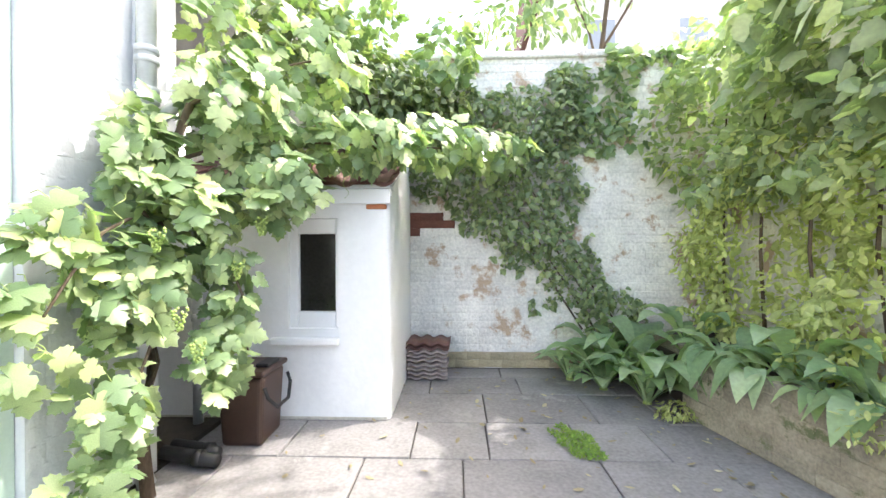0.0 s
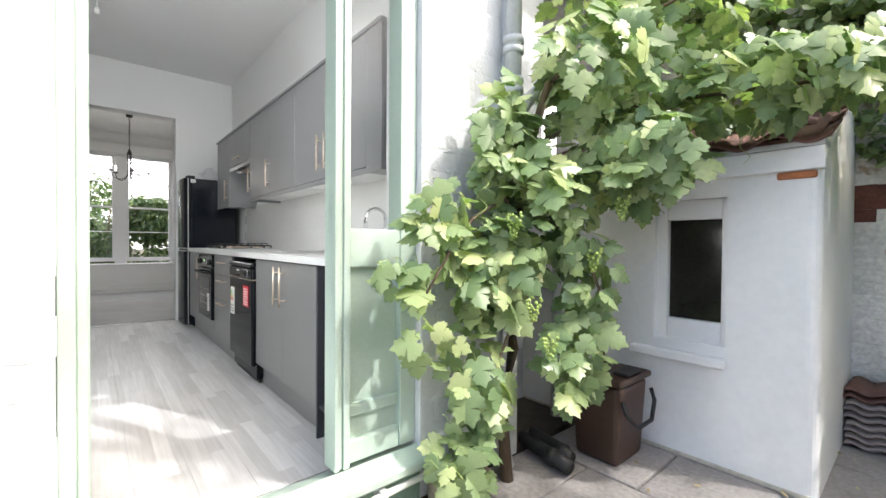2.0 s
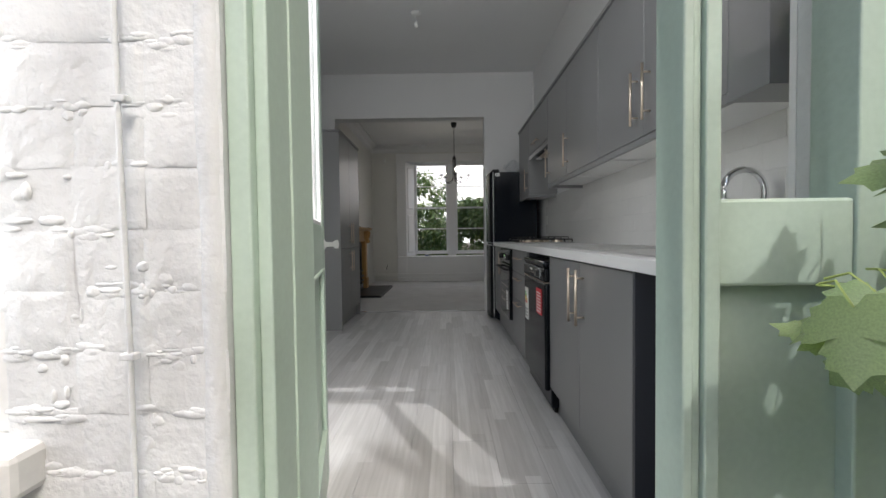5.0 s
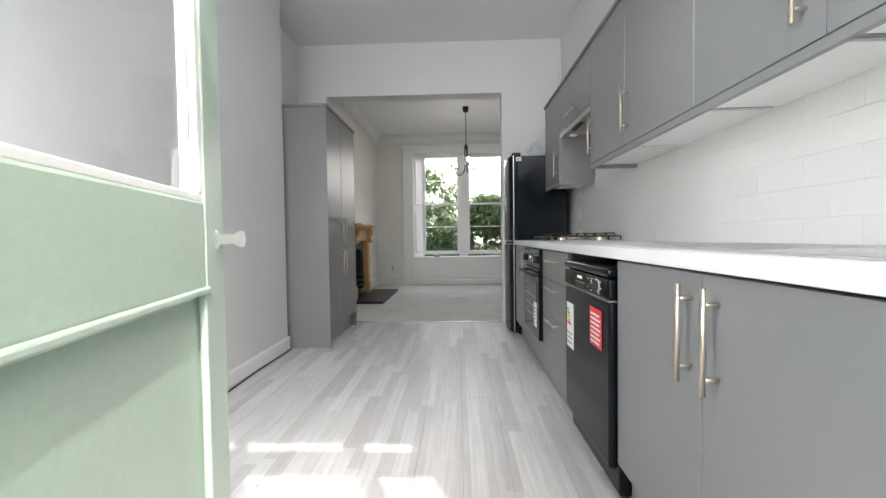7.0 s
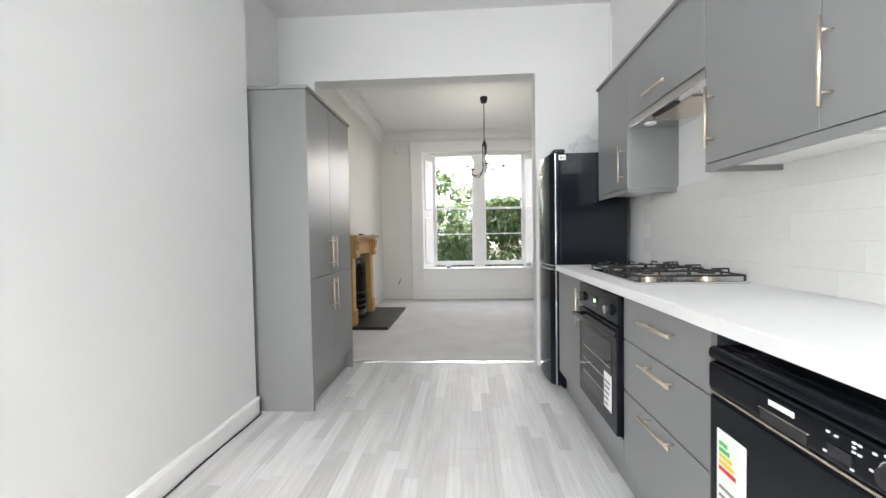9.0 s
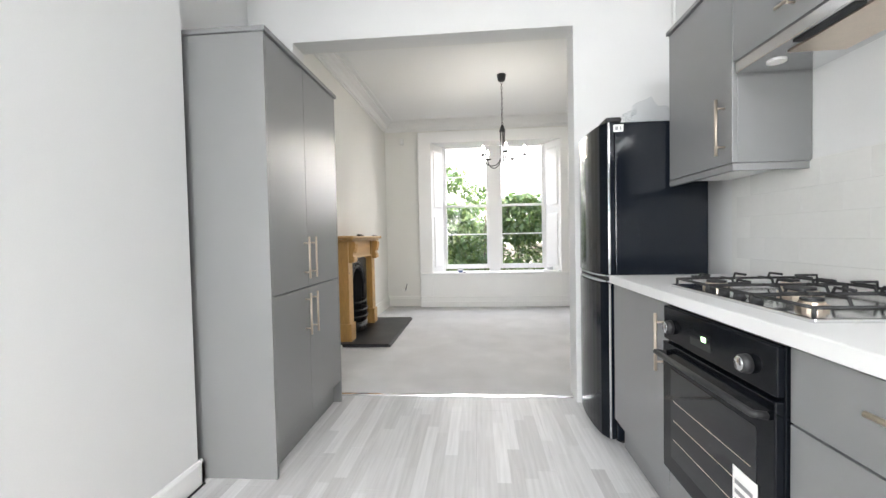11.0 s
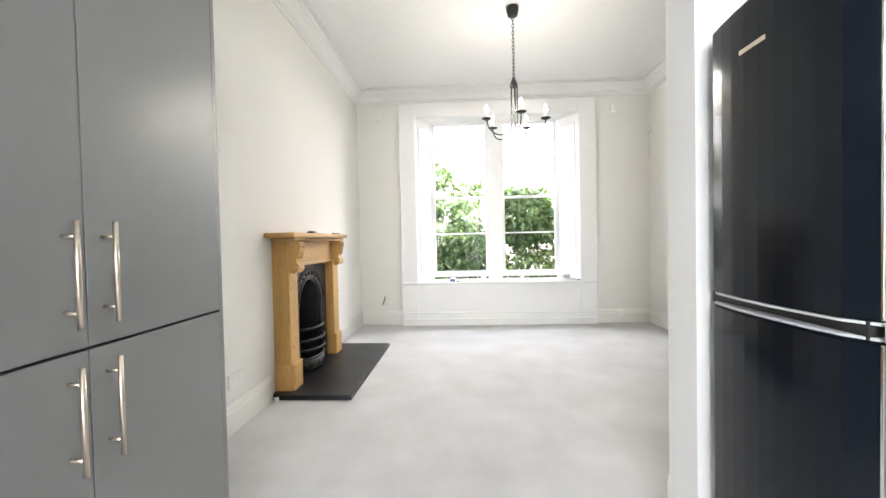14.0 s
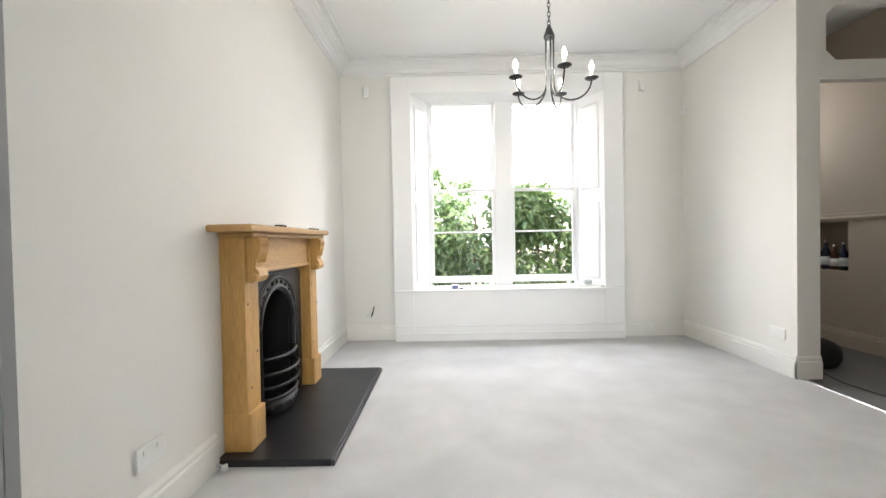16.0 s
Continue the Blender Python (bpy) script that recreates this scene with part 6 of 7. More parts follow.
# roof of wavy clay tiles
def wave_tile(length=0.36, width=0.26, t=0.014, amp=0.022, waves=1):
    b = bmesh.new()
    n = 10 * waves
    rows = []
    for y in (0, length):
        for o in (0, -t):
            rows.append([b.verts.new((width * i / n, y, o + amp * math.sin(2 * math.pi * waves * i / n))) for i in range(n + 1)])
    a, b2, c, d = rows
    for i in range(n):
        b.faces.new((a[i], a[i + 1], c[i + 1], c[i]))
        b.faces.new((b2[i], b2[i + 1], d[i + 1], d[i]))
        b.faces.new((a[i], a[i + 1], b2[i + 1], b2[i]))
        b.faces.new((c[i], c[i + 1], d[i + 1], d[i]))
    b.faces.new((a[0], c[0], d[0], b2[0]))
    b.faces.new((a[n], c[n], d[n], b2[n]))
    bmesh.ops.recalc_face_normals(b, faces=b.faces)
    return b
roof_tile = mesh_of("roof_tile", wave_tile(), M_TILE, True)
slope = math.atan2(0.51, 1.2)
roof = part("roof", prism([(SHY0 - 0.02, 1.463), (SHY1 - 0.004, 1.965), (SHY1 - 0.004, 1.985), (SHY0 - 0.02, 1.483)], (SHX0 - 0.01, SHX1), 'x'), M_TILE, shed, "mossy clay tile roof")
for r in range(4):
    for c in range(7):
        t = new("roof_tile", roof_tile)
        t.parent = roof
        y = SHY0 - 0.07 + r * 0.31 * math.cos(slope)
        t.matrix_local = pose(SHX0 - 0.23 - 0.25 * c + random.uniform(-0.006, 0.006), y, 1.492 + (y - SHY0) * 0.425 + 0.012 + random.uniform(0, 0.006), math.degrees(slope) - 2.5, 0, 0)

# stack of roof tiles by the shed
stack_tile = mesh_of("stack_tile", wave_tile(0.30, 0.36, 0.016, 0.010, 3), M_TILEG, True)
top_tile = mesh_of("top_tile", wave_tile(0.32, 0.38, 0.016, 0.012, 3), M_TILE, True)
stack = thing("tile_stack", (-0.82, 3.8, PATIO), "stack of weathered wavy clay roof tiles", "roof tiles")
random.seed(11)
for k in range(9):
    t = new("stack_tile", stack_tile if k < 7 else top_tile)
    t.parent = stack
    t.matrix_local = pose(-0.17 + random.uniform(-0.008, 0.008), -0.13 + random.uniform(-0.008, 0.008), 0.031 + k * 0.038, 0, 0, random.uniform(-2, 2))

# recess between house and shed, with its own small window
structure("wall_yard_recess", boxed(((-2.62, 2.19, PATIO), (-2.80, SHY0 + 0.2, 3.2))), M_BRICKW, "white painted wall in the narrow yard recess", "wall")
structure("wall_return", boxed(((-2.137, 2.06, PATIO), (-2.80, 2.188, 3.2))), M_BRICKW, "white painted return of the rear wall", "wall")
w3 = thing("window_3", (-2.6, 2.55, 0.2), "dim timber window in the yard recess", "window", kind="structure")
part("window_frame", boxed(((-2.58, 2.34, 0.25), (-2.618, 2.39, 1.3)), ((-2.58, 2.74, 0.25), (-2.618, 2.79, 1.3)), ((-2.58, 2.39, 0.25), (-2.618, 2.74, 0.31)), ((-2.58, 2.39, 1.24), (-2.618, 2.74, 1.3)), bevel=0.004), M_WHITE, w3)
part("pane", boxed(((-2.6, 2.385, 0.30), (-2.606, 2.745, 1.25))), M_DARKGLASS, w3)
for y, x, z1, r in ((2.30, -2.30, 1.5, 0.035), (2.76, -2.28, 1.4, 0.032)):
    dp = thing("drain_pipe", (x, y, PATIO), "grey painted drain pipe in the yard recess", "pipe", "yard pipes")
    part("pipe", tube([(x, y, PATIO), (x, y, z1)], r, 14), M_PIPE, dp, smooth=True)
    part("collar", lathe([(r, 0), (r + 0.008, 0.002), (r + 0.008, 0.05), (r, 0.052)], (x, y, 0.55), 14), M_PIPE, dp, smooth=True)
    part("bracket", boxed(((x - 0.05, y - r - 0.012, 0.95), (x + 0.012, y + r + 0.012, 0.975)), bevel=0.003), M_PIPE, dp)
dp = thing("downpipe", (-2.07, 2.05, 1.55), "grey cast downpipe on the rear wall corner", "pipe")
part("pipe", tube([(-2.07, 2.05, 1.5), (-2.07, 2.05, 4.5)], 0.042, 16), M_PIPE, dp, smooth=True)
for z in (1.75, 1.80, 1.95, 2.0):
    part("collar", lathe([(0.042, 0), (0.054, 0.004), (0.054, 0.03), (0.042, 0.034)], (-2.07, 2.05, z), 16), M_PIPE, dp, smooth=True)
part("branch", tube([(-2.07, 2.05, 1.6), (-2.05, 2.13, 1.72), (-2.05, 2.22, 1.80)], 0.034, 14), M_PIPE, dp, smooth=True)
part("lower_run", tube([(-2.07, 2.05, 1.5), (-2.09, 2.0, 1.40), (-2.09, 1.98, 0.05), (-2.06, 2.02, PATIO + 0.02)], 0.04, 14), M_PIPE, dp, smooth=True)
for i, (y, z) in enumerate(((2.25, PATIO + 0.045), (2.34, PATIO + 0.04))):
    bp = thing("waste_pipe", (-1.9, y, PATIO), "short black plastic waste pipe on the paving", "pipe", "waste pipes")
    part("pipe", tube([(-2.15, y, z + 0.02), (-1.98, y - 0.02, z + 0.01), (-1.82 - 0.05 * i, y - 0.05, z)], 0.036, 14), M_MATTEBLACK, bp, smooth=True)
    part("collar", lathe([(0.036, 0), (0.045, 0.002), (0.045, 0.04), (0.036, 0.042)], (-1.95, y - 0.03, z + 0.005), 14, 'x'), M_MATTEBLACK, bp, smooth=True)
sp = thing("sill_pipe", (-2.07, 1.3, PATIO + 0.1), "thin white overflow pipe under the door sill", "pipe")
part("pipe", tube([(-2.10, 0.5, -0.03), (-2.10, 1.2, -0.015), (-2.10, 1.66, 0.0)], 0.014, 10), M_PLASTIC, sp, smooth=True)
part("clip", boxed(((-2.15, 1.30, -0.03), (-2.085, 1.33, 0.012)), bevel=0.004), M_PLASTIC, sp)
blk = thing("stone_block", (-2.06, 1.68, PATIO), "buff stone block at the foot of the wall", "block")
part("stone", boxed(((-2.133, 1.56, PATIO), (-1.98, 1.84, PATIO + 0.10)), bevel=0.015), M_BRICKBUFF, blk)
part("slab", boxed(((-2.132, 1.545, PATIO + 0.10), (-2.02, 1.80, PATIO + 0.135)), bevel=0.01), M_RENDER, blk, "white painted ledge stone")

# brown caddy bin
bn = thing("waste_caddy", (-1.80, 2.58, PATIO), "dark brown plastic caddy with a black carry handle", "bin")
def caddy_bm():
    b = bmesh.new()
    add_box(b, (-1.96, 2.42, PATIO), (-1.68, 2.74, PATIO + 0.42), bevel=0.03, segments=3)
    for v in b.verts:
        k = 0.86 + 0.14 * (v.co.z - PATIO) / 0.42
        v.co.x, v.co.y = -1.82 + (v.co.x + 1.82) * k, 2.58 + (v.co.y - 2.58) * k
    return b
part("body", caddy_bm(), M_BROWNP, bn, smooth=False)
part("lid", boxed(((-1.975, 2.405, PATIO + 0.421), (-1.665, 2.755, PATIO + 0.455)), bevel=0.014, segments=3), M_BROWNP, bn)
part("handle", tube([(-1.665, 2.42, PATIO + 0.36), (-1.645, 2.42, PATIO + 0.30), (-1.625, 2.50, PATIO + 0.22), (-1.625, 2.66, PATIO + 0.22), (-1.645, 2.74, PATIO + 0.30), (-1.665, 2.74, PATIO + 0.36)], 0.011, 8), M_MATTEBLACK, bn, "black folded carry handle", smooth=True)
part("lid_grip", boxed(((-1.76, 2.50, PATIO + 0.456), (-1.68, 2.66, PATIO + 0.478)), bevel=0.008), M_MATTEBLACK, bn)

# ---- walls of the garden ----
GY = 4.08
BACKW = structure("wall_garden_back", boxed(((-3.2, GY + 0.008, PATIO), (3.0, GY + 0.30, 2.86))), M_OLDPAINT, "old white-painted brick garden wall, peeling", "wall")
structure("wall_garden_side", boxed(((1.95, -6.0, PATIO), (2.2, GY, 2.7))), M_OLDPAINT, "side garden wall behind the climbing plants", "wall")
part("coping", boxed(((-3.2, GY - 0.03, 2.862), (3.0, GY + 0.33, 2.93)), bevel=0.015), M_OLDPAINT, BACKW, "weathered coping stones")

# planter of pale stone blocks
planter = structure("planter_wall", boxed(((1.14, 3.9, PATIO), (1.30, 3.95, 0.2))), M_PLANTER, "low grimy brick retaining wall of the raised bed", "wall")
P0, P1 = Vector((1.03, 3.0, 0)), Vector((1.52, 0.6, 0))
run = P1 - P0
ang = math.degrees(math.atan2(run.y, run.x))
stone_a = mesh_of("stone", boxed(((0, 0, 0), (0.217, 0.105, 0.072)), bevel=0.008, segments=2), M_PLANTER, False)
stone_b = mesh_of("stone", boxed(((0, 0, 0), (0.106, 0.105, 0.071)), bevel=0.009, segments=2), M_PLANTER, False)
random.seed(21)
for course in range(6):
    d = -0.11 * (course % 2)
    while d < run.length:
        a = random.random() < 0.75
        st = new("stone", stone_a if a else stone_b)
        st.parent = planter
        q = P0 + run.normalized() * max(d, 0)
        st.matrix_local = pose(q.x + random.uniform(-0.006, 0.006), q.y, PATIO + 0.074 * course, random.uniform(-1, 1), 0, ang + random.uniform(-1.5, 1.5))
        d += 0.221 if a else 0.110
for course in range(6):
    for k in range(4):
        st = new("stone", stone_a)
        st.parent = planter
        st.matrix_local = pose(1.24, 3.08 + 0.221 * k, PATIO + 0.074 * course, 0, 0, 90)
across = Vector((-run.y, run.x, 0)).normalized()
if across.x < 0:
    across = -across
part("mortar", prism([tuple((q + across * d)[:2]) for q, d in ((P0, 0.005), (P1, 0.005), (P1, 0.1), (P0, 0.1))], (PATIO, PATIO + 0.44), 'z'), M_PLANTER, planter, "worn mortar between the courses")
def bed_bm():
    return prism([(1.12, 3.06), (1.14, 4.07), (1.94, 4.07), (1.94, 0.6), (1.56, 0.6)], (PATIO, 0.22), 'z')
structure("raised_bed", bed_bm(), M_DIRT, "dark soil of the raised bed", "soil")

# house beyond the wall
fh = thing("far_house", (4.5, 14, PATIO), "pale rendered house beyond the garden wall", "house")
part("wall", boxed(((2.2, 13.0, PATIO), (9.0, 20.0, 9.0))), M_FARHOUSE, fh)
part("roof", prism([(12.8, 9.0), (16.5, 11.5), (20.2, 9.0)], (2.0, 9.2), 'x'), M_TILE, fh)
for z in (3.6, 6.4):
    for x in (3.4, 6.2):
        wn_ = part("window", boxed(((x, 12.95, z), (x + 1.0, 13.02, z + 1.7)), bevel=0.01), M_WHITE, fh)
        part("pane", boxed(((x + 0.08, 12.93, z + 0.08), (x + 0.92, 12.951, z + 1.62))), M_FARPANE, wn_)

structure("backdrop_sky", boxed(((-75.0, -160, -1.0), (-75.2, 160, 70.0))), glow_material("bright_haze", (0.96, 0.98, 1.0), 0.09), "white haze of the distant sky", "backdrop")

# ---- climbing plants ----
random.seed(31)
vine = thing("grapevine", (-2.0, 1.95, PATIO), "leafy green grapevine climbing over wall and shed", "vine")
trunk_pts = [(-2.0, 1.95, PATIO), (-2.02, 1.93, 0.2), (-1.97, 1.95, 0.5), (-2.0, 1.97, 0.8), (-1.94, 1.95, 1.1), (-1.93, 2.0, 1.45), (-1.86, 2.06, 1.75)]
part("trunk", tube(trunk_pts, 0.032, 9, 0.6), M_BARK, vine, smooth=True)
canes = [
    [(-1.93, 2.0, 1.45), (-1.7, 2.25, 1.62), (-1.4, 2.55, 1.68), (-1.0, 2.85, 1.72), (-0.6, 3.15, 1.78), (-0.3, 3.5, 1.85)],
    [(-1.86, 2.06, 1.75), (-1.7, 2.3, 2.0), (-1.45, 2.6, 2.2), (-1.2, 2.9, 2.3)],
    [(-1.94, 1.95, 1.1), (-1.9, 1.8, 1.2), (-1.95, 1.65, 1.1), (-1.93, 1.5, 0.95), (-1.92, 1.38, 0.8)],
    [(-2.0, 1.97, 0.8), (-1.85, 1.85, 0.75), (-1.88, 1.75, 0.5), (-1.9, 1.7, 0.2)],
    [(-1.93, 2.0, 1.3), (-1.75, 2.1, 1.1), (-1.65, 2.15, 0.8), (-1.62, 2.15, 0.5)],
    [(-1.94, 1.95, 1.2), (-1.95, 1.85, 1.35), (-1.98, 1.80, 1.5)],
]
for c in canes:
    part("cane", tube(c, 0.011, 7, 0.4), M_BARK, vine, smooth=True)
VBLOBS = [((-1.68, 2.12, 0.85), (0.12, 0.13, 0.26), 55), ((-1.93, 1.86, 1.42), (0.13, 0.19, 0.34), 140), ((-1.82, 2.0, 1.15), (0.22, 0.26, 0.33), 170), ((-1.92, 1.74, 0.88), (0.14, 0.20, 0.28), 120),
          ((-1.93, 1.68, 0.42), (0.11, 0.19, 0.30), 56), ((-1.92, 1.58, 0.12), (0.10, 0.18, 0.15), 30), ((-1.96, 1.50, 1.10), (0.07, 0.16, 0.20), 34), ((-1.97, 1.33, 0.88), (0.04, 0.14, 0.09), 11), ((-1.95, 1.44, 0.60), (0.06, 0.12, 0.14), 9), ((-1.72, 2.05, 0.52), (0.14, 0.16, 0.24), 60), ((-1.60, 2.35, 1.42), (0.33, 0.32, 0.26), 230),
          ((-1.70, 2.22, 1.80), (0.30, 0.34, 0.30), 190), ((-1.2, 2.66, 1.72), (0.48, 0.30, 0.20), 250), ((-0.65, 3.1, 1.80), (0.45, 0.36, 0.22), 180), ((-0.15, 3.55, 1.85), (0.35, 0.3, 0.2), 90),
          ((-1.96, 1.46, 0.86), (0.05, 0.13, 0.12), 10), ((-1.50, 2.65, 2.2), (0.42, 0.42, 0.28), 170), ((-1.85, 2.28, 2.35), (0.2, 0.25, 0.3), 55)]
places = blob_places(VBLOBS, 0.122, out=0.5, keep=lambda p: p.x > -2.10, bias=Vector((0.45, -0.3, 0.35)))
near = sorted(range(len(places)), key=lambda i: (places[i][0].y - 1.3) + 0.4 * abs(places[i][0].z - 0.9))[:300]
near_set = set(near)
vl = leaf_mesh("leaf", VINE_LEAF, M_VINE)
for i in near:
    ob = new("leaf", vl)
    ob.parent = vine
    ob.matrix_parent_inverse = Matrix.Translation(vine.location).inverted()
    ob.matrix_basis = leaf_pose(*places[i])
scatter_mesh("foliage", VINE_LEAF, [p for i, p in enumerate(places) if i not in near_set], M_VINE, vine, label="mass of lobed vine leaves")
# stalks of the near leaves
sb = bmesh.new()
for i in near[:220]:
    p, nrm, tip, size = places[i]
    q = p + Vector((-0.05, random.uniform(-0.03, 0.03), random.uniform(-0.01, 0.03)))
    add_tube(sb, [p + tip * size * 0.12, (p + q) / 2 + Vector((0, 0, 0.012)), q], 0.0018, 4, cap=False)
part("stalk_tangle", sb, M_STEM, vine, "thin green leaf stalks", kind="stuff")
# tendrils and young grapes
for k, (c, turns) in enumerate((((-1.9, 1.36, 0.80), 2.0), ((-1.62, 2.08, 1.22), 1.6), ((-1.85, 1.62, 1.25), 1.8), ((-1.45, 2.3, 1.3), 2.2), ((-1.2, 2.5, 1.5), 1.5))):
    pts = []
    for i in range(26):
        t = i / 25
        pts.append((c[0] + 0.018 * math.sin(turns * 6.28 * t), c[1] - 0.02 * t + 0.02 * math.cos(turns * 6.28 * t), c[2] - 0.17 * t))
    part("tendril", tube(pts, 0.0022, 5, 0.5), M_STEM, vine, "curled pale green tendril", smooth=True)
gm = bpy.data.meshes.new("grape")
gb = bmesh.new()
bmesh.ops.create_icosphere(gb, subdivisions=1, radius=0.0085)
gb.to_mesh(gm)
gb.free()
gm.materials.append(M_GRAPE)
for poly in gm.polygons:
    poly.use_smooth = True
for c in ((-1.74, 1.80, 0.78), (-1.70, 1.95, 1.28), (-1.62, 2.05, 0.98), (-1.78, 1.72, 1.12), (-1.55, 2.15, 1.2), (-1.70, 1.86, 0.62)):
    bb = bmesh.new()
    for k in range(26):
        t = k / 25
        r = 0.028 * (1 - t) + 0.006
        a = k * 2.4
        mm = Matrix.Translation((c[0] + r * math.cos(a), c[1] + r * math.sin(a), c[2] - 0.095 * t))
        bmesh.ops.create_icosphere(bb, subdivisions=1, radius=0.0085, matrix=mm)
    part("grape_bunch", bb, M_GRAPE, vine, "small unripe green grapes", smooth=True, kind="stuff")

# ivy on the back wall
random.seed(41)
def ivy_on_wall(count, inside, lo, hi, depth, size):
    res = []
    tries = 0
    while len(res) < count and tries < count * 12:
        tries += 1
        x, z = random.uniform(lo[0], hi[0]), random.uniform(lo[1], hi[1])
        j = 0.34 * noise.noise(Vector((x * 2.6, z * 2.6, 4.0))) + 0.16 * noise.noise(Vector((x * 9, z * 9, 1.0)))
        f = inside(x, z)
        if f + j <= 0:
            continue
        d = min(1.0, (f + j) / 0.3) * depth * (0.6 + 0.6 * noise.noise(Vector((x * 4, z * 4, 9.0))))
        p = Vector((x, GY - 0.02 - max(0.0, d) * random.uniform(0.35, 1.0), z))
        nrm = (Vector((0, -0.7, 0.45)) + rand_dir() * 0.85).normalized()
        tip = Vector((0, 0, -0.8)) + rand_dir() * 0.7
        tip = tip - nrm * tip.dot(nrm)
        if tip.length > 0.05:
            res.append((p, nrm, tip.normalized(), size * random.uniform(0.55, 1.2)))
    return res
def ivy_inside(x, z):
    lower = z - (1.36 - 0.86 * (x + 0.6))
    right = (0.66 if z > 1.15 else 0.66 + (1.15 - z) * 0.8) - x
    top = 2.6 - z + 0.2 * math.sin(x * 3)
    return min(lower, right, top, 1.0)
ivy = thing("ivy", (0.0, GY - 0.05, PATIO), "dense dark green ivy hanging on the garden wall", "ivy")
scatter_mesh("foliage", IVY_LEAF, ivy_on_wall(4300, ivy_inside, (-1.2, 0.0), (1.5, 2.75), 0.24, 0.075), M_IVY, ivy, label="mass of small ivy leaves")
def ivy_sparse(x, z):
    return 0.10 - 0.25 * abs(x - (0.5 + (z - 2.2) * 0.9)) if z > 1.9 else -1
scatter_mesh("foliage", VINE_LEAF, ivy_on_wall(420, ivy_sparse, (-0.6, 1.9), (1.5, 2.95), 0.2, 0.10), M_VINE, ivy, label="loose paler climber leaves")
for k in range(4):
    x0 = -0.3 + 0.12 * k
    part("stem", tube([(x0 + 0.95, GY - 0.03, 0.25), (x0 + 0.5, GY - 0.05, 0.95), (x0 + 0.1, GY - 0.05, 1.6), (x0, GY - 0.06, 2.1)], 0.009, 6, 0.5), M_BARK, ivy, smooth=True)
# dark ivy head above the shed
head = thing("ivy_bush", (-1.3, 3.9, 1.9), "dark ivy bush growing over the shed roof", "ivy")
part("stem", tube([(-1.3, 4.0, 1.9), (-1.35, 3.95, 2.3), (-1.5, 3.9, 2.8)], 0.03, 8, 0.4), M_BARK, head, smooth=True)
scatter_mesh("foliage", IVY_LEAF, blob_places([((-1.35, 3.85, 2.45), (0.65, 0.35, 0.55), 1300), ((-1.9, 3.7, 2.9), (0.6, 0.4, 0.5), 900), ((-0.75, 3.95, 2.3), (0.35, 0.2, 0.4), 350)], 0.105), M_IVY, head, label="mass of dark glossy leaves")
scatter_mesh("foliage", VINE_LEAF, blob_places([((-1.5, 3.3, 3.0), (0.7, 0.5, 0.35), 260), ((-0.6, 3.7, 2.75), (0.35, 0.25, 0.35), 120)], 0.11), M_VINE, head, label="bright young vine leaves")

# variegated climber on the side wall
random.seed(51)
def side_places(count, x0, ylo, yhi, zlo, zhi, depth, size):
    res = []
    while len(res) < count:
        y, z = random.uniform(ylo, yhi), random.uniform(zlo, zhi)
        d = depth * (0.75 + 1.1 * noise.noise(Vector((y * 1.9, z * 1.5, 2.0))) + 0.5 * noise.noise(Vector((y * 5, z * 5, 7.0))))
        p = Vector((x0 - max(0.02, d) * random.uniform(0.45, 1.0), y, z))
        nrm = (Vector((-0.6, -0.15, 0.55)) + rand_dir() * 0.9).normalized()
        tip = Vector((-0.1, 0, -0.7)) + rand_dir() * 0.7
        tip = tip - nrm * tip.dot(nrm)
        if tip.length > 0.05:
            res.append((p, nrm, tip.normalized(), size * random.uniform(0.5, 1.2)))
    return res
hedge = thing("climbing_hedge", (1.8, 2.6, 0.2), "tall yellow-green variegated climber on the garden wall", "climber")
for k in range(6):
    part("stem", tube([(1.75, 1.4 + 0.45 * k, 0.2), (1.72, 1.5 + 0.43 * k, 1.0), (1.78, 1.45 + 0.45 * k, 2.2)], 0.016, 7, 0.5), M_BARK, hedge, smooth=True)
scatter_mesh("foliage", OVAL_LEAF, side_places(8500, 1.94, 0.7, 4.05, 0.25, 1.85, 0.5, 0.08), M_IVYY, hedge, label="variegated yellow-green leaves")
scatter_mesh("foliage", IVY_LEAF, side_places(5200, 1.94, 0.7, 4.05, 1.4, 3.1, 0.6, 0.105), M_CLIMB, hedge, label="mid-green upper leaves")
scatter_mesh("foliage", IVY_LEAF, side_places(1500, 1.94, 0.6, 2.7, 1.7, 3.1, 0.68, 0.15), M_IVY, hedge, label="large dark glossy ivy leaves")

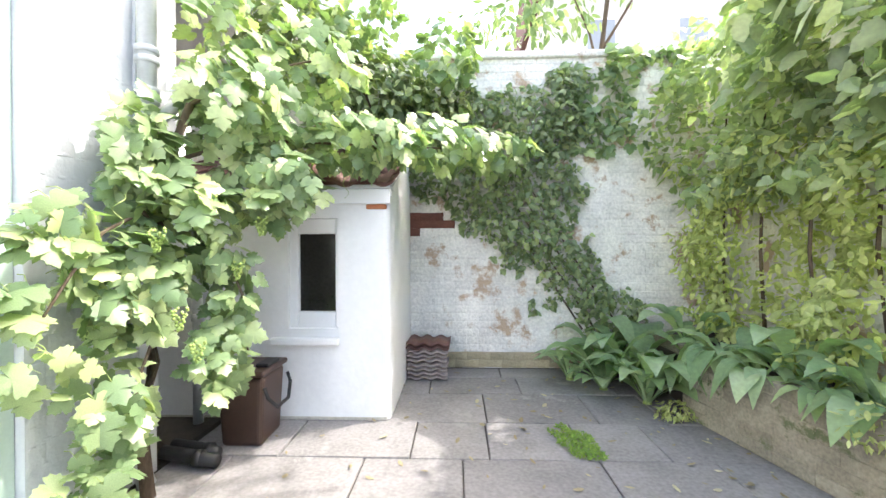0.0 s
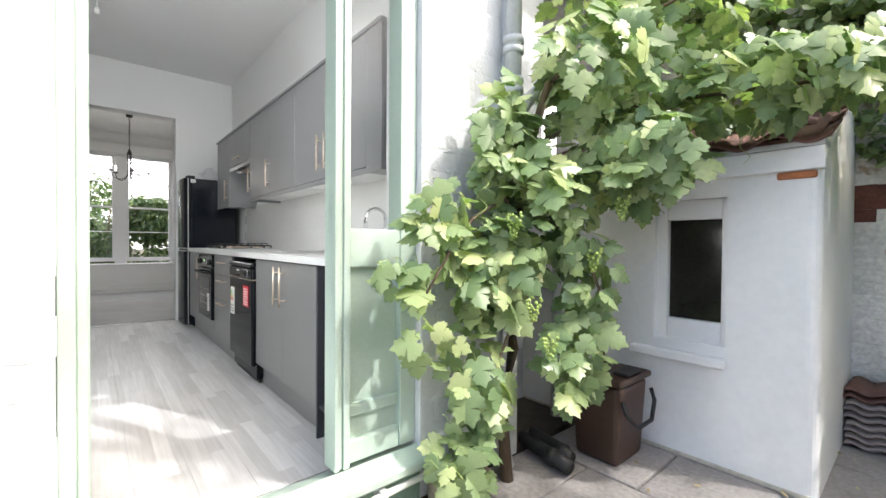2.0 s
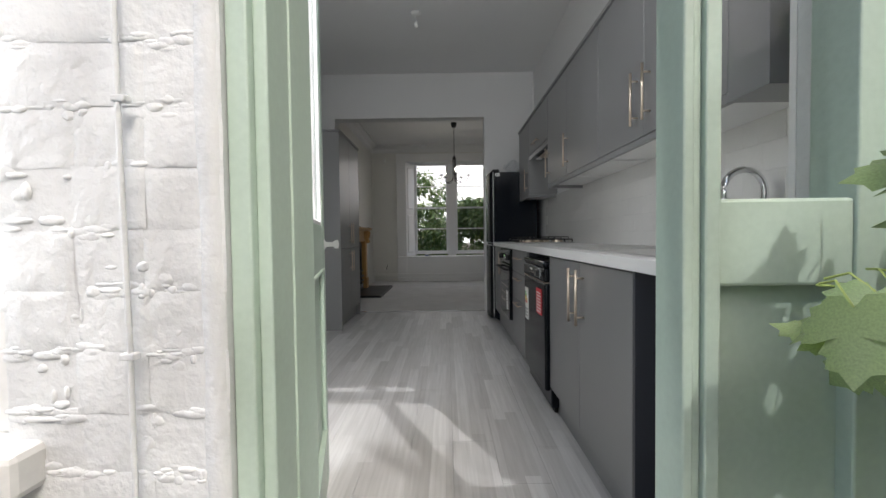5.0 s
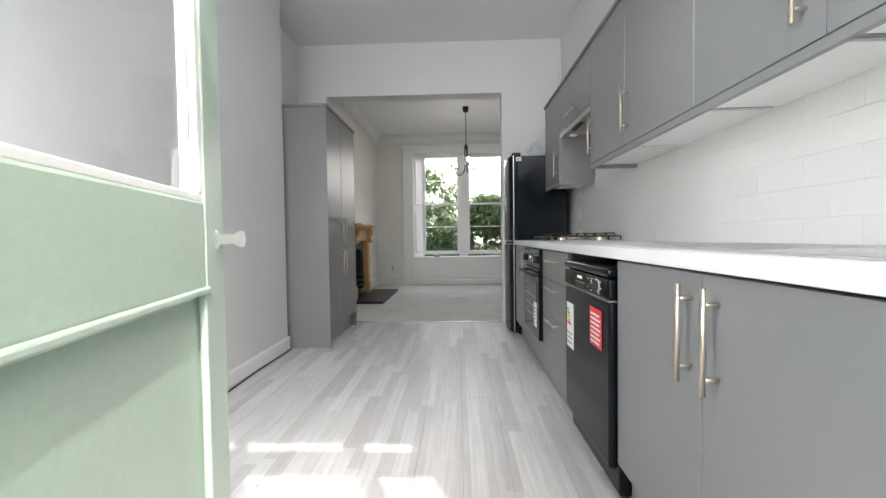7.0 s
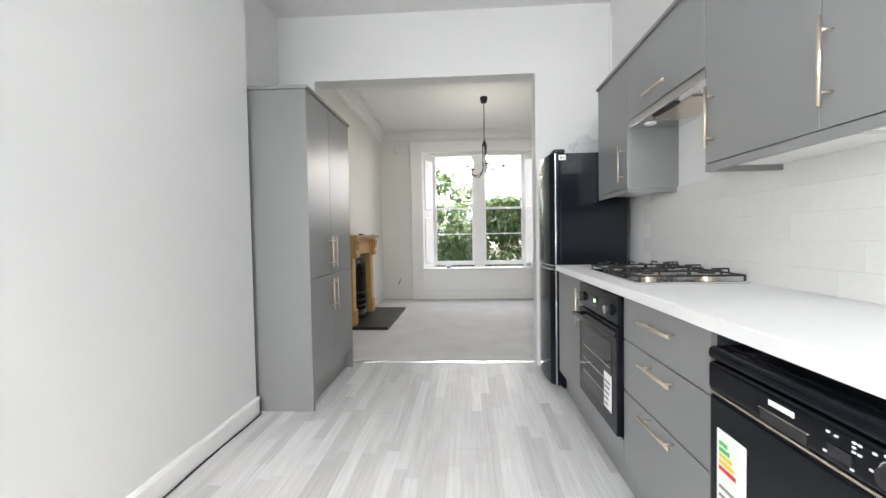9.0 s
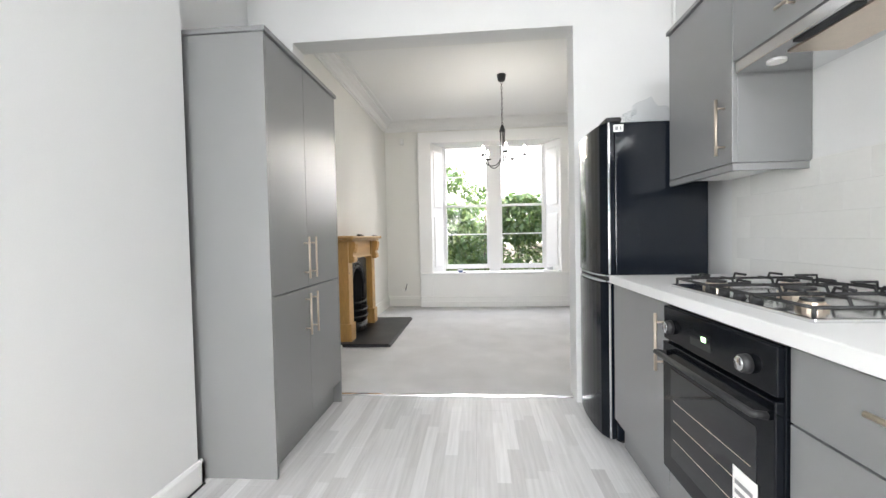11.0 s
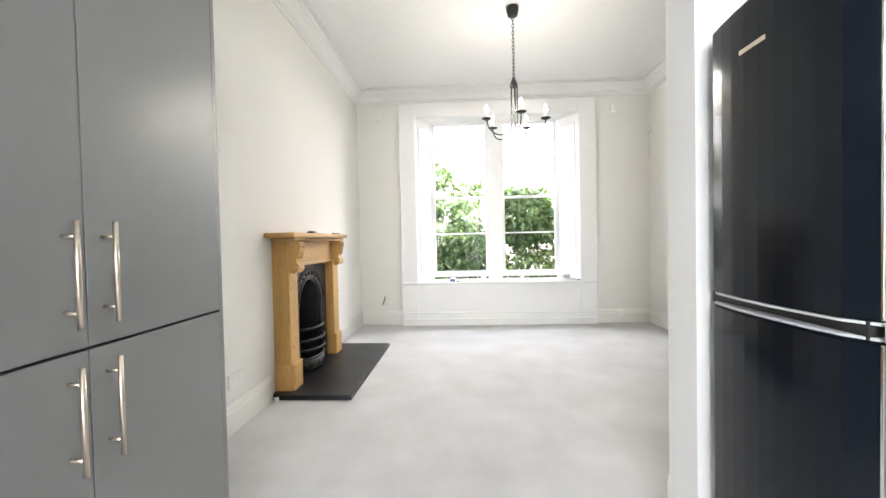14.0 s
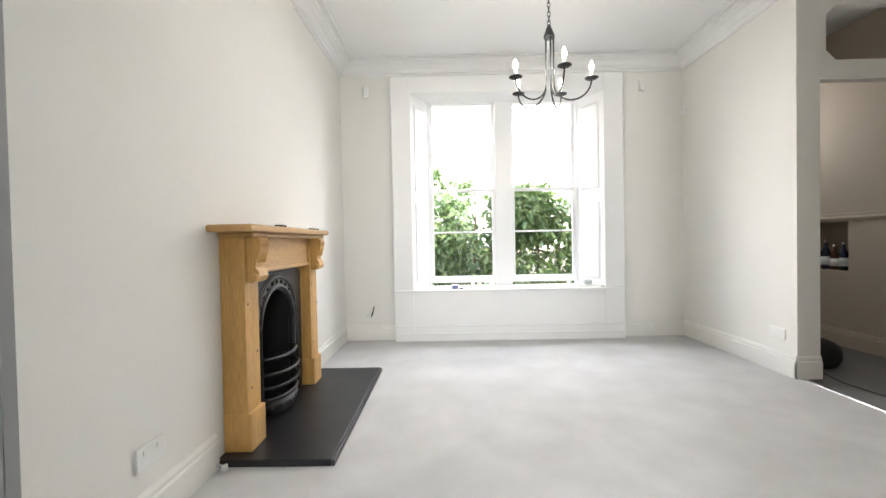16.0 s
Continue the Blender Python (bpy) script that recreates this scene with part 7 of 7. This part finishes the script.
# broad-leaved plants at the bed
def broad_plant(c, count, length, spread, mat, label, wide=1.0, droop=1.45):
    pl = thing("garden_plant", c, label, "plant", "broad-leaved plants")
    vs_, fs_ = [], []
    for k in range(count):
        a = 2.399 * k + random.uniform(-0.3, 0.3)
        ln = length * random.uniform(0.55, 1.2)
        wd = ln * wide * random.uniform(0.13, 0.21)
        rise = random.uniform(0.5, 1.15)
        out = Vector((math.cos(a), math.sin(a), 0))
        side = Vector((-math.sin(a), math.cos(a), 0))
        base = len(vs_)
        n = 7
        for i in range(n + 1):
            t = i / n
            r = spread * 0.15 + ln * t * 0.85
            z = ln * rise * (2.0 * t - droop * t * t)
            w_ = 0.012 if t < 0.25 else wd * math.sin(math.pi * min(1, (t - 0.25) / 0.75 * 0.93 + 0.07))
            mid = Vector(c) + out * r + Vector((0, 0, z))
            vs_ += [tuple(mid + side * w_ + Vector((0, 0, 0.25 * w_))), tuple(mid), tuple(mid - side * w_ + Vector((0, 0, 0.25 * w_)))]
        for i in range(n):
            b0, b1 = base + 3 * i, base + 3 * i + 3
            fs_ += [(b0, b0 + 1, b1 + 1, b1), (b0 + 1, b0 + 2, b1 + 2, b1 + 1)]
    me = bpy.data.meshes.new("leaves")
    me.from_pydata(vs_, [], fs_)
    me.materials.append(mat)
    for poly in me.polygons:
        poly.use_smooth = True
    ob = new("leaves", me)
    ob.parent = pl
    ob.matrix_parent_inverse = Matrix.Translation(pl.location).inverted()
    part("crown", lathe([(0, 0), (0.035, 0), (0.02, 0.05), (0, 0.06)], c, 8), M_STEM, pl)
random.seed(61)
for c, n_, ln in (((0.66, 3.50, PATIO), 22, 0.55), ((0.88, 3.20, PATIO), 20, 0.50), ((0.98, 3.40, PATIO), 16, 0.66), ((0.95, 3.65, PATIO), 18, 0.62), ((0.45, 3.75, PATIO), 10, 0.35), ((0.80, 3.85, PATIO), 12, 0.6)):
    broad_plant(c, n_, ln, 0.1, M_BROAD, "broad-leaved green plant growing from the paving edge")
for c, n_, ln in (((1.25, 2.85, 0.22), 16, 0.42), ((1.38, 2.45, 0.22), 16, 0.42), ((1.45, 2.05, 0.22), 15, 0.42), ((1.52, 1.6, 0.22), 12, 0.36), ((1.6, 1.2, 0.22), 12, 0.36), ((1.3, 3.4, 0.22), 12, 0.45)):
    broad_plant(c, n_, ln, 0.1, M_BROAD, "broad-leaved green plant spilling over the raised bed")
for c, n_, ln in (((1.15, 2.80, 0.25), 15, 0.27), ((1.21, 2.52, 0.25), 13, 0.30), ((1.29, 2.2, 0.25), 14, 0.26), ((1.33, 1.95, 0.25), 13, 0.31), ((1.40, 1.65, 0.25), 14, 0.27), ((1.02, 3.08, 0.12), 12, 0.33)):
    broad_plant(c, n_, ln, 0.1, M_BROAD, "large round-leaved plant drooping over the planter wall", random.uniform(1.0, 1.6), random.uniform(1.8, 2.5))
fern = thing("yellow_weed", (0.98, 2.95, PATIO), "small yellow-green weed at the foot of the bed", "plant")
scatter_mesh("foliage", OVAL_LEAF, blob_places([((0.95, 2.92, PATIO + 0.06), (0.16, 0.12, 0.07), 160), ((1.2, 1.75, 0.3), (0.2, 0.25, 0.12), 150)], 0.05, keep=lambda p: p.z > PATIO + 0.004), M_IVYY, fern, label="small yellow-green leaves")

# moss and fallen leaves on the paving
moss = thing("moss_patch", (0.15, 2.55, PATIO), "bright green moss patch on the paving", "moss")
mp_ = []
while len(mp_) < 1500:
    u, v = random.uniform(-1, 1), random.uniform(-1, 1)
    if u * u + v * v > 0.70 + 0.9 * noise.noise(Vector((u * 2.2, v * 2.2, 3))):
        continue
    p = Vector((0.165 + 0.13 * u + 0.06 * -v, 2.55 + 0.25 * v, PATIO + 0.012 + random.uniform(0, 0.012)))
    nrm = (Vector((0, 0, 1)) + rand_dir() * 0.7).normalized()
    tip = rand_dir()
    tip = (tip - nrm * tip.dot(nrm)).normalized()
    mp_.append((p, nrm, tip, 0.02 * random.uniform(0.6, 1.3)))
scatter_mesh("foliage", OVAL_LEAF, mp_, M_MOSS, moss, label="tiny moss leaves")
random.seed(71)
litter = []
while len(litter) < 170:
    x, y = random.uniform(-1.7, 1.1), random.uniform(1.2, 4.0)
    if x < -1.0 and y > 2.8:
        continue
    if x < 0.5 and random.random() < 0.55:
        continue
    nrm = (Vector((0, 0, 1)) + rand_dir() * 0.25).normalized()
    tip = rand_dir()
    tip = (tip - nrm * tip.dot(nrm)).normalized()
    litter.append((Vector((x, y, PATIO + 0.014)), nrm, tip, random.uniform(0.025, 0.07)))
lt = thing("fallen_leaves", (0.2, 2.6, PATIO), "dry fallen leaves scattered on the paving", "leaves")
scatter_mesh("foliage", OVAL_LEAF, litter, M_DEAD, lt, label="dry curled leaves")

# tree above the wall
tree = thing("young_tree", (0.9, 4.7, PATIO), "young tree rising behind the garden wall", "tree")
part("trunk", tube([(0.9, 4.7, PATIO), (0.95, 4.68, 1.5), (1.0, 4.65, 2.8), (1.1, 4.6, 3.8), (1.15, 4.6, 4.8)], 0.045, 9, 0.35), M_BARK, tree, smooth=True)
for a, b in (((1.02, 4.64, 2.9), (0.7, 4.5, 3.7)), ((1.05, 4.62, 3.2), (1.5, 4.5, 4.0)), ((1.1, 4.6, 3.8), (0.6, 4.7, 4.6))):
    part("limb", tube([a, [(p + q) / 2 + 0.05 for p, q in zip(a, b)], b], 0.018, 7, 0.4), M_BARK, tree, smooth=True)
# the last, largest clump is out of view, added to shade the shed's side
scatter_mesh("crown", OVAL_LEAF, blob_places([((0.55, 4.5, 3.6), (0.5, 0.4, 0.4), 170), ((0.0, 4.6, 3.5), (0.5, 0.4, 0.35), 150), ((1.3, 4.5, 4.0), (0.4, 0.4, 0.4), 120), ((0.6, 4.6, 4.6), (0.7, 0.5, 0.4), 220), ((1.7, 5.0, 4.6), (0.9, 0.7, 0.5), 650)], 0.13), M_VINE, tree, label="loose crown of pale green leaves")

# unseen tree over the side wall, added so its crown dapples patio and door
over = thing("dapple_tree", (2.9, 3.1, PATIO), "unseen broadleaf tree over the side wall, dappling the patio", "tree")
part("trunk", tube([(2.9, 3.1, PATIO - 0.03), (2.88, 3.1, 1.6), (2.8, 3.08, 3.2), (2.65, 3.05, 4.4), (2.55, 3.0, 5.6), (2.5, 2.9, 6.6)], 0.08, 9, 0.25), M_BARK, over, smooth=True)
for a, b in (((2.6, 3.02, 5.0), (2.1, 3.3, 7.0)), ((2.57, 3.0, 5.4), (2.45, 2.2, 6.9)), ((2.55, 3.0, 5.6), (2.9, 3.3, 7.1))):
    part("limb", tube([a, [(p + q) / 2 + 0.06 for p, q in zip(a, b)], b], 0.02, 7, 0.3), M_BARK, over, smooth=True)
for b in ((2.0, 2.6, 4.7), (3.2, 2.5, 4.8), (2.2, 3.7, 4.9)):
    part("limb", tube([(2.8, 3.08, 3.3), ((2.8 + b[0]) / 2, (3.08 + b[1]) / 2, 4.2), b], 0.025, 7, 0.4), M_BARK, over, smooth=True)
scatter_mesh("crown", OVAL_LEAF, blob_places([((2.4, 2.85, 4.7), (0.8, 0.7, 0.4), 330), ((3.0, 3.4, 4.9), (0.7, 0.7, 0.4), 200), ((2.1, 3.6, 4.8), (0.5, 0.5, 0.3), 120), ((2.3, 3.15, 6.9), (0.6, 0.5, 0.45), 110), ((2.4, 2.35, 6.8), (0.4, 0.35, 0.4), 48)], 0.15, fill=0.2), M_CLIMB, over, label="loose crown of pale leaves")

# ---- front garden seen through the lounge window ----
random.seed(81)
shrub = thing("front_shrub", (-14.3, 2.0, PATIO - 0.1), "large green laurel shrub in the front garden", "shrub")
for k in range(7):
    part("stem", tube([(-14.4, 0.8 + 0.4 * k, PATIO - 0.1), (-14.35, 0.75 + 0.42 * k, 0.8), (-14.2, 0.8 + 0.4 * k, 1.9)], 0.03, 7, 0.4), M_BARK, shrub, smooth=True)
scatter_mesh("foliage", OVAL_LEAF, blob_places([((-14.2, 1.7, 1.55), (0.7, 0.9, 0.75), 2300), ((-14.3, 1.6, 1.95), (0.6, 0.8, 0.3), 700), ((-14.3, 2.7, 1.3), (0.7, 0.8, 0.8), 900), ((-14.1, 1.9, 0.5), (0.6, 1.2, 0.5), 900), ((-14.4, 0.9, 0.9), (0.5, 0.4, 0.6), 400)], 0.17, fill=0.35), M_HEDGE, shrub, label="mass of laurel leaves")
shrub2 = thing("front_hedge", (-15.2, -0.3, PATIO - 0.1), "loose green hedge along the street", "hedge")
for k in range(8):
    part("stem", tube([(-15.2, -2.2 + 0.4 * k, PATIO - 0.1), (-15.15, -2.15 + 0.4 * k, 0.8), (-15.2, -2.2 + 0.4 * k, 1.5)], 0.03, 7, 0.4), M_BARK, shrub2, smooth=True)
scatter_mesh("foliage", OVAL_LEAF, blob_places([((-15.2, -0.6, 1.0), (0.7, 0.9, 0.95), 2300), ((-15.2, 0.35, 1.1), (0.7, 0.7, 0.95), 2000), ((-15.3, -0.1, 1.9), (0.6, 0.9, 0.3), 600), ((-15.2, -1.7, 1.0), (0.7, 0.9, 1.0), 900), ((-15.1, 0.0, 0.3), (0.6, 1.5, 0.5), 900)], 0.17, fill=0.25), M_HEDGE, shrub2, label="loose hedge leaves")
ft = thing("street_tree", (-21.0, -1.5, PATIO - 0.1), "hazy broadleaf tree across the street", "tree")
part("trunk", tube([(-21, -1.5, PATIO - 0.1), (-21, -1.45, 1.5), (-20.9, -1.3, 3.0), (-20.9, -1.2, 4.0)], 0.14, 9, 0.4), M_BARK, ft, smooth=True)
for b in ((-20.6, -0.4, 3.6), (-21.2, -2.6, 3.7), (-21.5, -0.9, 4.4)):
    part("limb", tube([(-20.95, -1.35, 2.4), (-20.9, (b[1] - 1.3) / 2, 3.0), b], 0.05, 7, 0.4), M_BARK, ft, smooth=True)
scatter_mesh("crown", OVAL_LEAF, blob_places([((-20.8, -0.6, 3.5), (0.9, 1.1, 0.8), 700), ((-21.0, -2.2, 3.4), (0.9, 1.1, 0.9), 600), ((-21.2, 0.6, 2.8), (0.8, 0.9, 0.8), 500)], 0.22, fill=0.3), M_HEDGE, ft, label="open crown of leaves")
structure("pavement", boxed(((-19.5, -30, PATIO - 0.09), (-17.6, 40, PATIO - 0.02))), M_SLAB, "grey street pavement beyond the front garden", "pavement")

# ---- bricks and paving, piece by piece ----
random.seed(91)
# rear wall of the house: thick-painted bricks, each course on its own
COURSE = 0.104
def lumpy_brick(ln, h, depth, seed, rough):
    """A thick-painted brick in the yz plane: worn uneven face that falls back to the joints."""
    b = bmesh.new()
    rows = []
    us = (0.0, 0.022, 0.06, 0.2, 0.35, 0.5, 0.65, 0.8, 0.94, 0.978, 1.0)
    vs = (0.0, 0.06, 0.15, 0.38, 0.62, 0.85, 0.94, 1.0)
    nx, nz = len(us) - 1, len(vs) - 1
    for v in vs:
        row = []
        for u in us:
            e = min(u * ln, (1 - u) * ln, v * h, (1 - v) * h)
            p = Vector((seed * 3.7, u * ln * 13, v * h * 17))
            k = min(1.0, e / (0.012 + 0.008 * noise.noise(p * 1.4)))
            x = depth * k * k * (3 - 2 * k) + rough * noise.noise(p) * (0.3 + 0.7 * k)
            row.append(b.verts.new((x, u * ln + 0.003 * noise.noise(p * 1.7), v * h + 0.003 * noise.noise(p * 1.3 + Vector((9, 0, 0))))))
        rows.append(row)
    for j in range(nz):
        for i in range(nx):
            b.faces.new((rows[j][i], rows[j][i + 1], rows[j + 1][i + 1], rows[j + 1][i]))
    return b
brick_meshes = []
for k in range(6):
    ln = (0.118, 0.118, 0.24, 0.118, 0.24, 0.118)[k]
    b = lumpy_brick(ln + 0.006, COURSE + 0.001, 0.0016, k + 1, 0.0022)
    brick_meshes.append((ln, mesh_of("brick", b, M_BRICKW, True)))
for row in range(28):
    z = PATIO + 0.006 + row * COURSE
    for y0, y1 in ((-0.95, 0.36), (1.54, 2.186)):
        y = y0 - 0.04 + random.uniform(-0.006, 0.006)
        while y < y1 - 0.03:
            ln, me = random.choice(brick_meshes)
            ya, yb = max(y, y0), min(y + ln, y1)
            inside_win = -0.72 < (ya + yb) / 2 < 0.0 and 0.56 < z + 0.05 < 2.52
            if yb - ya > 0.04 and not inside_win and not (ya < 0.06 and 0.55 < z + 0.04 < 0.68):
                sc = (yb - ya) / ln
                if -0.72 < yb and ya < -0.02 and 0.6 < z < 2.45:
                    if ya < -0.02 < yb:
                        ya = -0.018
                        sc = (yb - ya) / ln
                if sc > 0.15:
                    t = new("brick", me)
                    t.parent = wall_rear
                    t.location = (REAR - 0.0195 + random.uniform(0.0, 0.0025), ya, z + random.uniform(-0.003, 0.003))
                    t.scale = (1, sc, 1)
            y += ln + 0.004 + random.uniform(-0.002, 0.002)

# crusts of old paint and mortar along the joints
cv_, cf_ = [], []
def crust(y, z, ly, lz, d):
    base = len(cv_)
    rings = ((1.0, 0.0), (0.82, 0.6), (0.45, 0.95))
    for r, hgt in rings:
        for k in range(8):
            a = math.pi / 4 * k
            j = 1 + 0.35 * noise.noise(Vector((y * 90 + math.cos(a) * 2, z * 90 + math.sin(a) * 2, r)))
            cv_.append((REAR - 0.0195 + d * hgt, y + ly * r * j * math.cos(a), z + lz * r * j * math.sin(a)))
    cv_.append((REAR - 0.0195 + d, y, z))
    for i in range(2):
        for k in range(8):
            a0, a1 = base + 8 * i + k, base + 8 * i + (k + 1) % 8
            cf_.append((a0, a1, a1 + 8, a0 + 8))
    for k in range(8):
        cf_.append((base + 16 + k, base + 16 + (k + 1) % 8, base + 24))
for i in range(2300):
    y = random.uniform(-0.01, 0.315) if i % 3 else random.uniform(1.56, 2.17)
    if random.random() < 0.85:
        z = PATIO + 0.006 + COURSE * random.randrange(1, 26) + random.gauss(0, 0.008)
        ly, lz = random.uniform(0.006, 0.03), random.uniform(0.004, 0.011)
    else:
        z = random.uniform(PATIO + 0.05, 2.6)
        ly, lz = random.uniform(0.004, 0.022), random.uniform(0.004, 0.018)
    if noise.noise(Vector((y * 9, z * 9, 2.2))) < -0.12:
        continue
    crust(y, z, ly, lz, random.uniform(0.0014, 0.0048))
me = bpy.data.meshes.new("paint_crust")
me.from_pydata(cv_, [], cf_)
me.materials.append(M_BRICKW)
me.polygons.foreach_set("use_smooth", [True] * len(cf_))
pcr = new("paint_crust", me)
pcr.parent = wall_rear
tagged(pcr, "crusted lumps of old white paint", kind="stuff")

# smooth plastered arris between the bricks and the door frame
rv = bmesh.new()
rings = []
for k in range(57):
    z = PATIO + 0.05 * k
    n0 = noise.noise(Vector((0.3, 1.7, z * 6))) * 0.006
    n1 = noise.noise(Vector((4.1, 0.2, z * 9))) * 0.0025
    rings.append([rv.verts.new(p) for p in ((REAR - 0.02, 0.318 + n0, z), (REAR - 0.012 + n1, 0.326 + n0, z), (REAR - 0.009 + n1, 0.342, z), (REAR - 0.012 + n1, 0.355, z), (REAR - 0.022, 0.3605, z))])
for a, b in zip(rings, rings[1:]):
    for k in range(4):
        rv.faces.new((a[k], a[k + 1], b[k + 1], b[k]))
bmesh.ops.recalc_face_normals(rv, faces=rv.faces)
part("plaster_edge", rv, M_BRICKW, wall_rear, "smooth painted plaster edge beside the door", smooth=True)

# painted cable clipped down the wall
pc_ = thing("wall_cable", (REAR + 0.02, 0.22, 0.9), "white painted cable clipped down the brick wall", "cable")
part("lead", tube([(REAR + 0.011, 0.215 + 0.004 * math.sin(i * 0.9), 2.4 - 0.2 * i) for i in range(13)], 0.0045, 8), M_BRICKW, pc_, smooth=True)
for z in (0.45, 0.80, 1.216, 1.65, 2.05):
    part("clip", boxed(((REAR + 0.0, 0.203, z), (REAR + 0.017, 0.228, z + 0.012)), bevel=0.003), M_BRICKW, pc_)

# garden wall bricks
gb_meshes = {}
def garden_brick(mat, key):
    if key not in gb_meshes:
        b = lumpy_brick(0.229, 0.0765, 0.0030, sum(map(ord, key)) % 13, 0.0060)
        for v in b.verts:
            v.co = Vector((v.co.y, -v.co.x, v.co.z))
        bmesh.ops.recalc_face_normals(b, faces=b.faces)
        if sum(f.normal.y for f in b.faces) > 0:
            bmesh.ops.reverse_faces(b, faces=b.faces)
        gb_meshes[key] = mesh_of("brick", b, mat, True)
    return gb_meshes[key]
rest_v, rest_f = [], []
count = 0
for row in range(40):
    z = PATIO + 0.004 + row * 0.0755
    x = -1.25 - (0.112 if row % 2 else 0)
    while x < 2.0:
        xc, zc = x + 0.11, z + 0.035
        red = -1.10 < xc < -0.62 and (1.225 < zc < 1.36 or (xc < -0.80 and 1.13 < zc < 1.36))
        buff = zc < 0.05 + 0.08 * noise.noise(Vector((xc * 2.3, 0.5, 8.0)))
        mat, key = (M_BRICKRED, "red") if red else (M_BRICKBUFF, "buff") if buff else (M_OLDPAINT, "old%d" % random.randrange(6))
        if count < 300 and -1.05 < xc < 1.25 and zc < 1.65 and not (ivy_inside(xc, zc) > 0.12):
            t = new("brick", garden_brick(mat, key))
            t.parent = BACKW
            t.location = (x, GY + 0.007 - random.uniform(0.0, 0.003) - (0.004 if red else 0.0), z + random.uniform(-0.002, 0.002))
            count += 1
        elif not red:
            o = len(rest_v)
            d = GY + 0.0062 - random.uniform(0, 0.0035)
            x1, z1 = x + 0.218, z + 0.066
            rest_v += [(x, GY + 0.01, z), (x1, GY + 0.01, z), (x1, GY + 0.01, z1), (x, GY + 0.01, z1), (x + 0.006, d, z + 0.005), (x1 - 0.006, d, z + 0.005), (x1 - 0.006, d, z1 - 0.005), (x + 0.006, d, z1 - 0.005)]
            rest_f += [(o + 4, o + 5, o + 6, o + 7), (o, o + 1, o + 5, o + 4), (o + 1, o + 2, o + 6, o + 5), (o + 2, o + 3, o + 7, o + 6), (o + 3, o, o + 4, o + 7)]
        x += 0.228
me = bpy.data.meshes.new("upper_bricks")
me.from_pydata(rest_v, [], rest_f)
me.materials.append(M_OLDPAINT)
ub = new("upper_bricks", me)
ub.parent = BACKW
tagged(ub, "upper courses of peeling white brick", kind="stuff")

# paving slabs
pav = structure("pavement_patio", boxed(((-2.14, -3.0, PATIO - 0.12), (1.93, GY + 0.005, PATIO - 0.016))), M_DIRT, "worn grey stone slab patio", "paving")
random.seed(101)
y = -2.6
while y < GY - 0.05:
    dep = random.choice((0.42, 0.48, 0.55))
    y1 = min(y + dep, GY - 0.002)
    x = -2.13 - random.uniform(0, 0.4)
    while x < 1.9:
        w_ = random.choice((0.45, 0.55, 0.62, 0.75))
        xa, xb = max(x, -2.13), min(x + w_, 1.92)
        if xb - xa > 0.05:
            b = boxed(((xa + 0.004, y + 0.004, PATIO - 0.06), (xb - 0.004, y1 - 0.004, PATIO + random.uniform(-0.003, 0.003))), bevel=0.007, segments=2)
            tilt = random.uniform(-0.004, 0.004)
            for v in b.verts:
                v.co.z += tilt * (v.co.x - xa) / w_
                v.co.x += 0.004 * noise.noise(Vector((v.co.y * 8, xa, 0)))
                v.co.y += 0.004 * noise.noise(Vector((v.co.x * 8, y, 3)))
            part("slab", b, M_SLAB, pav)
        x += w_
    y += dep
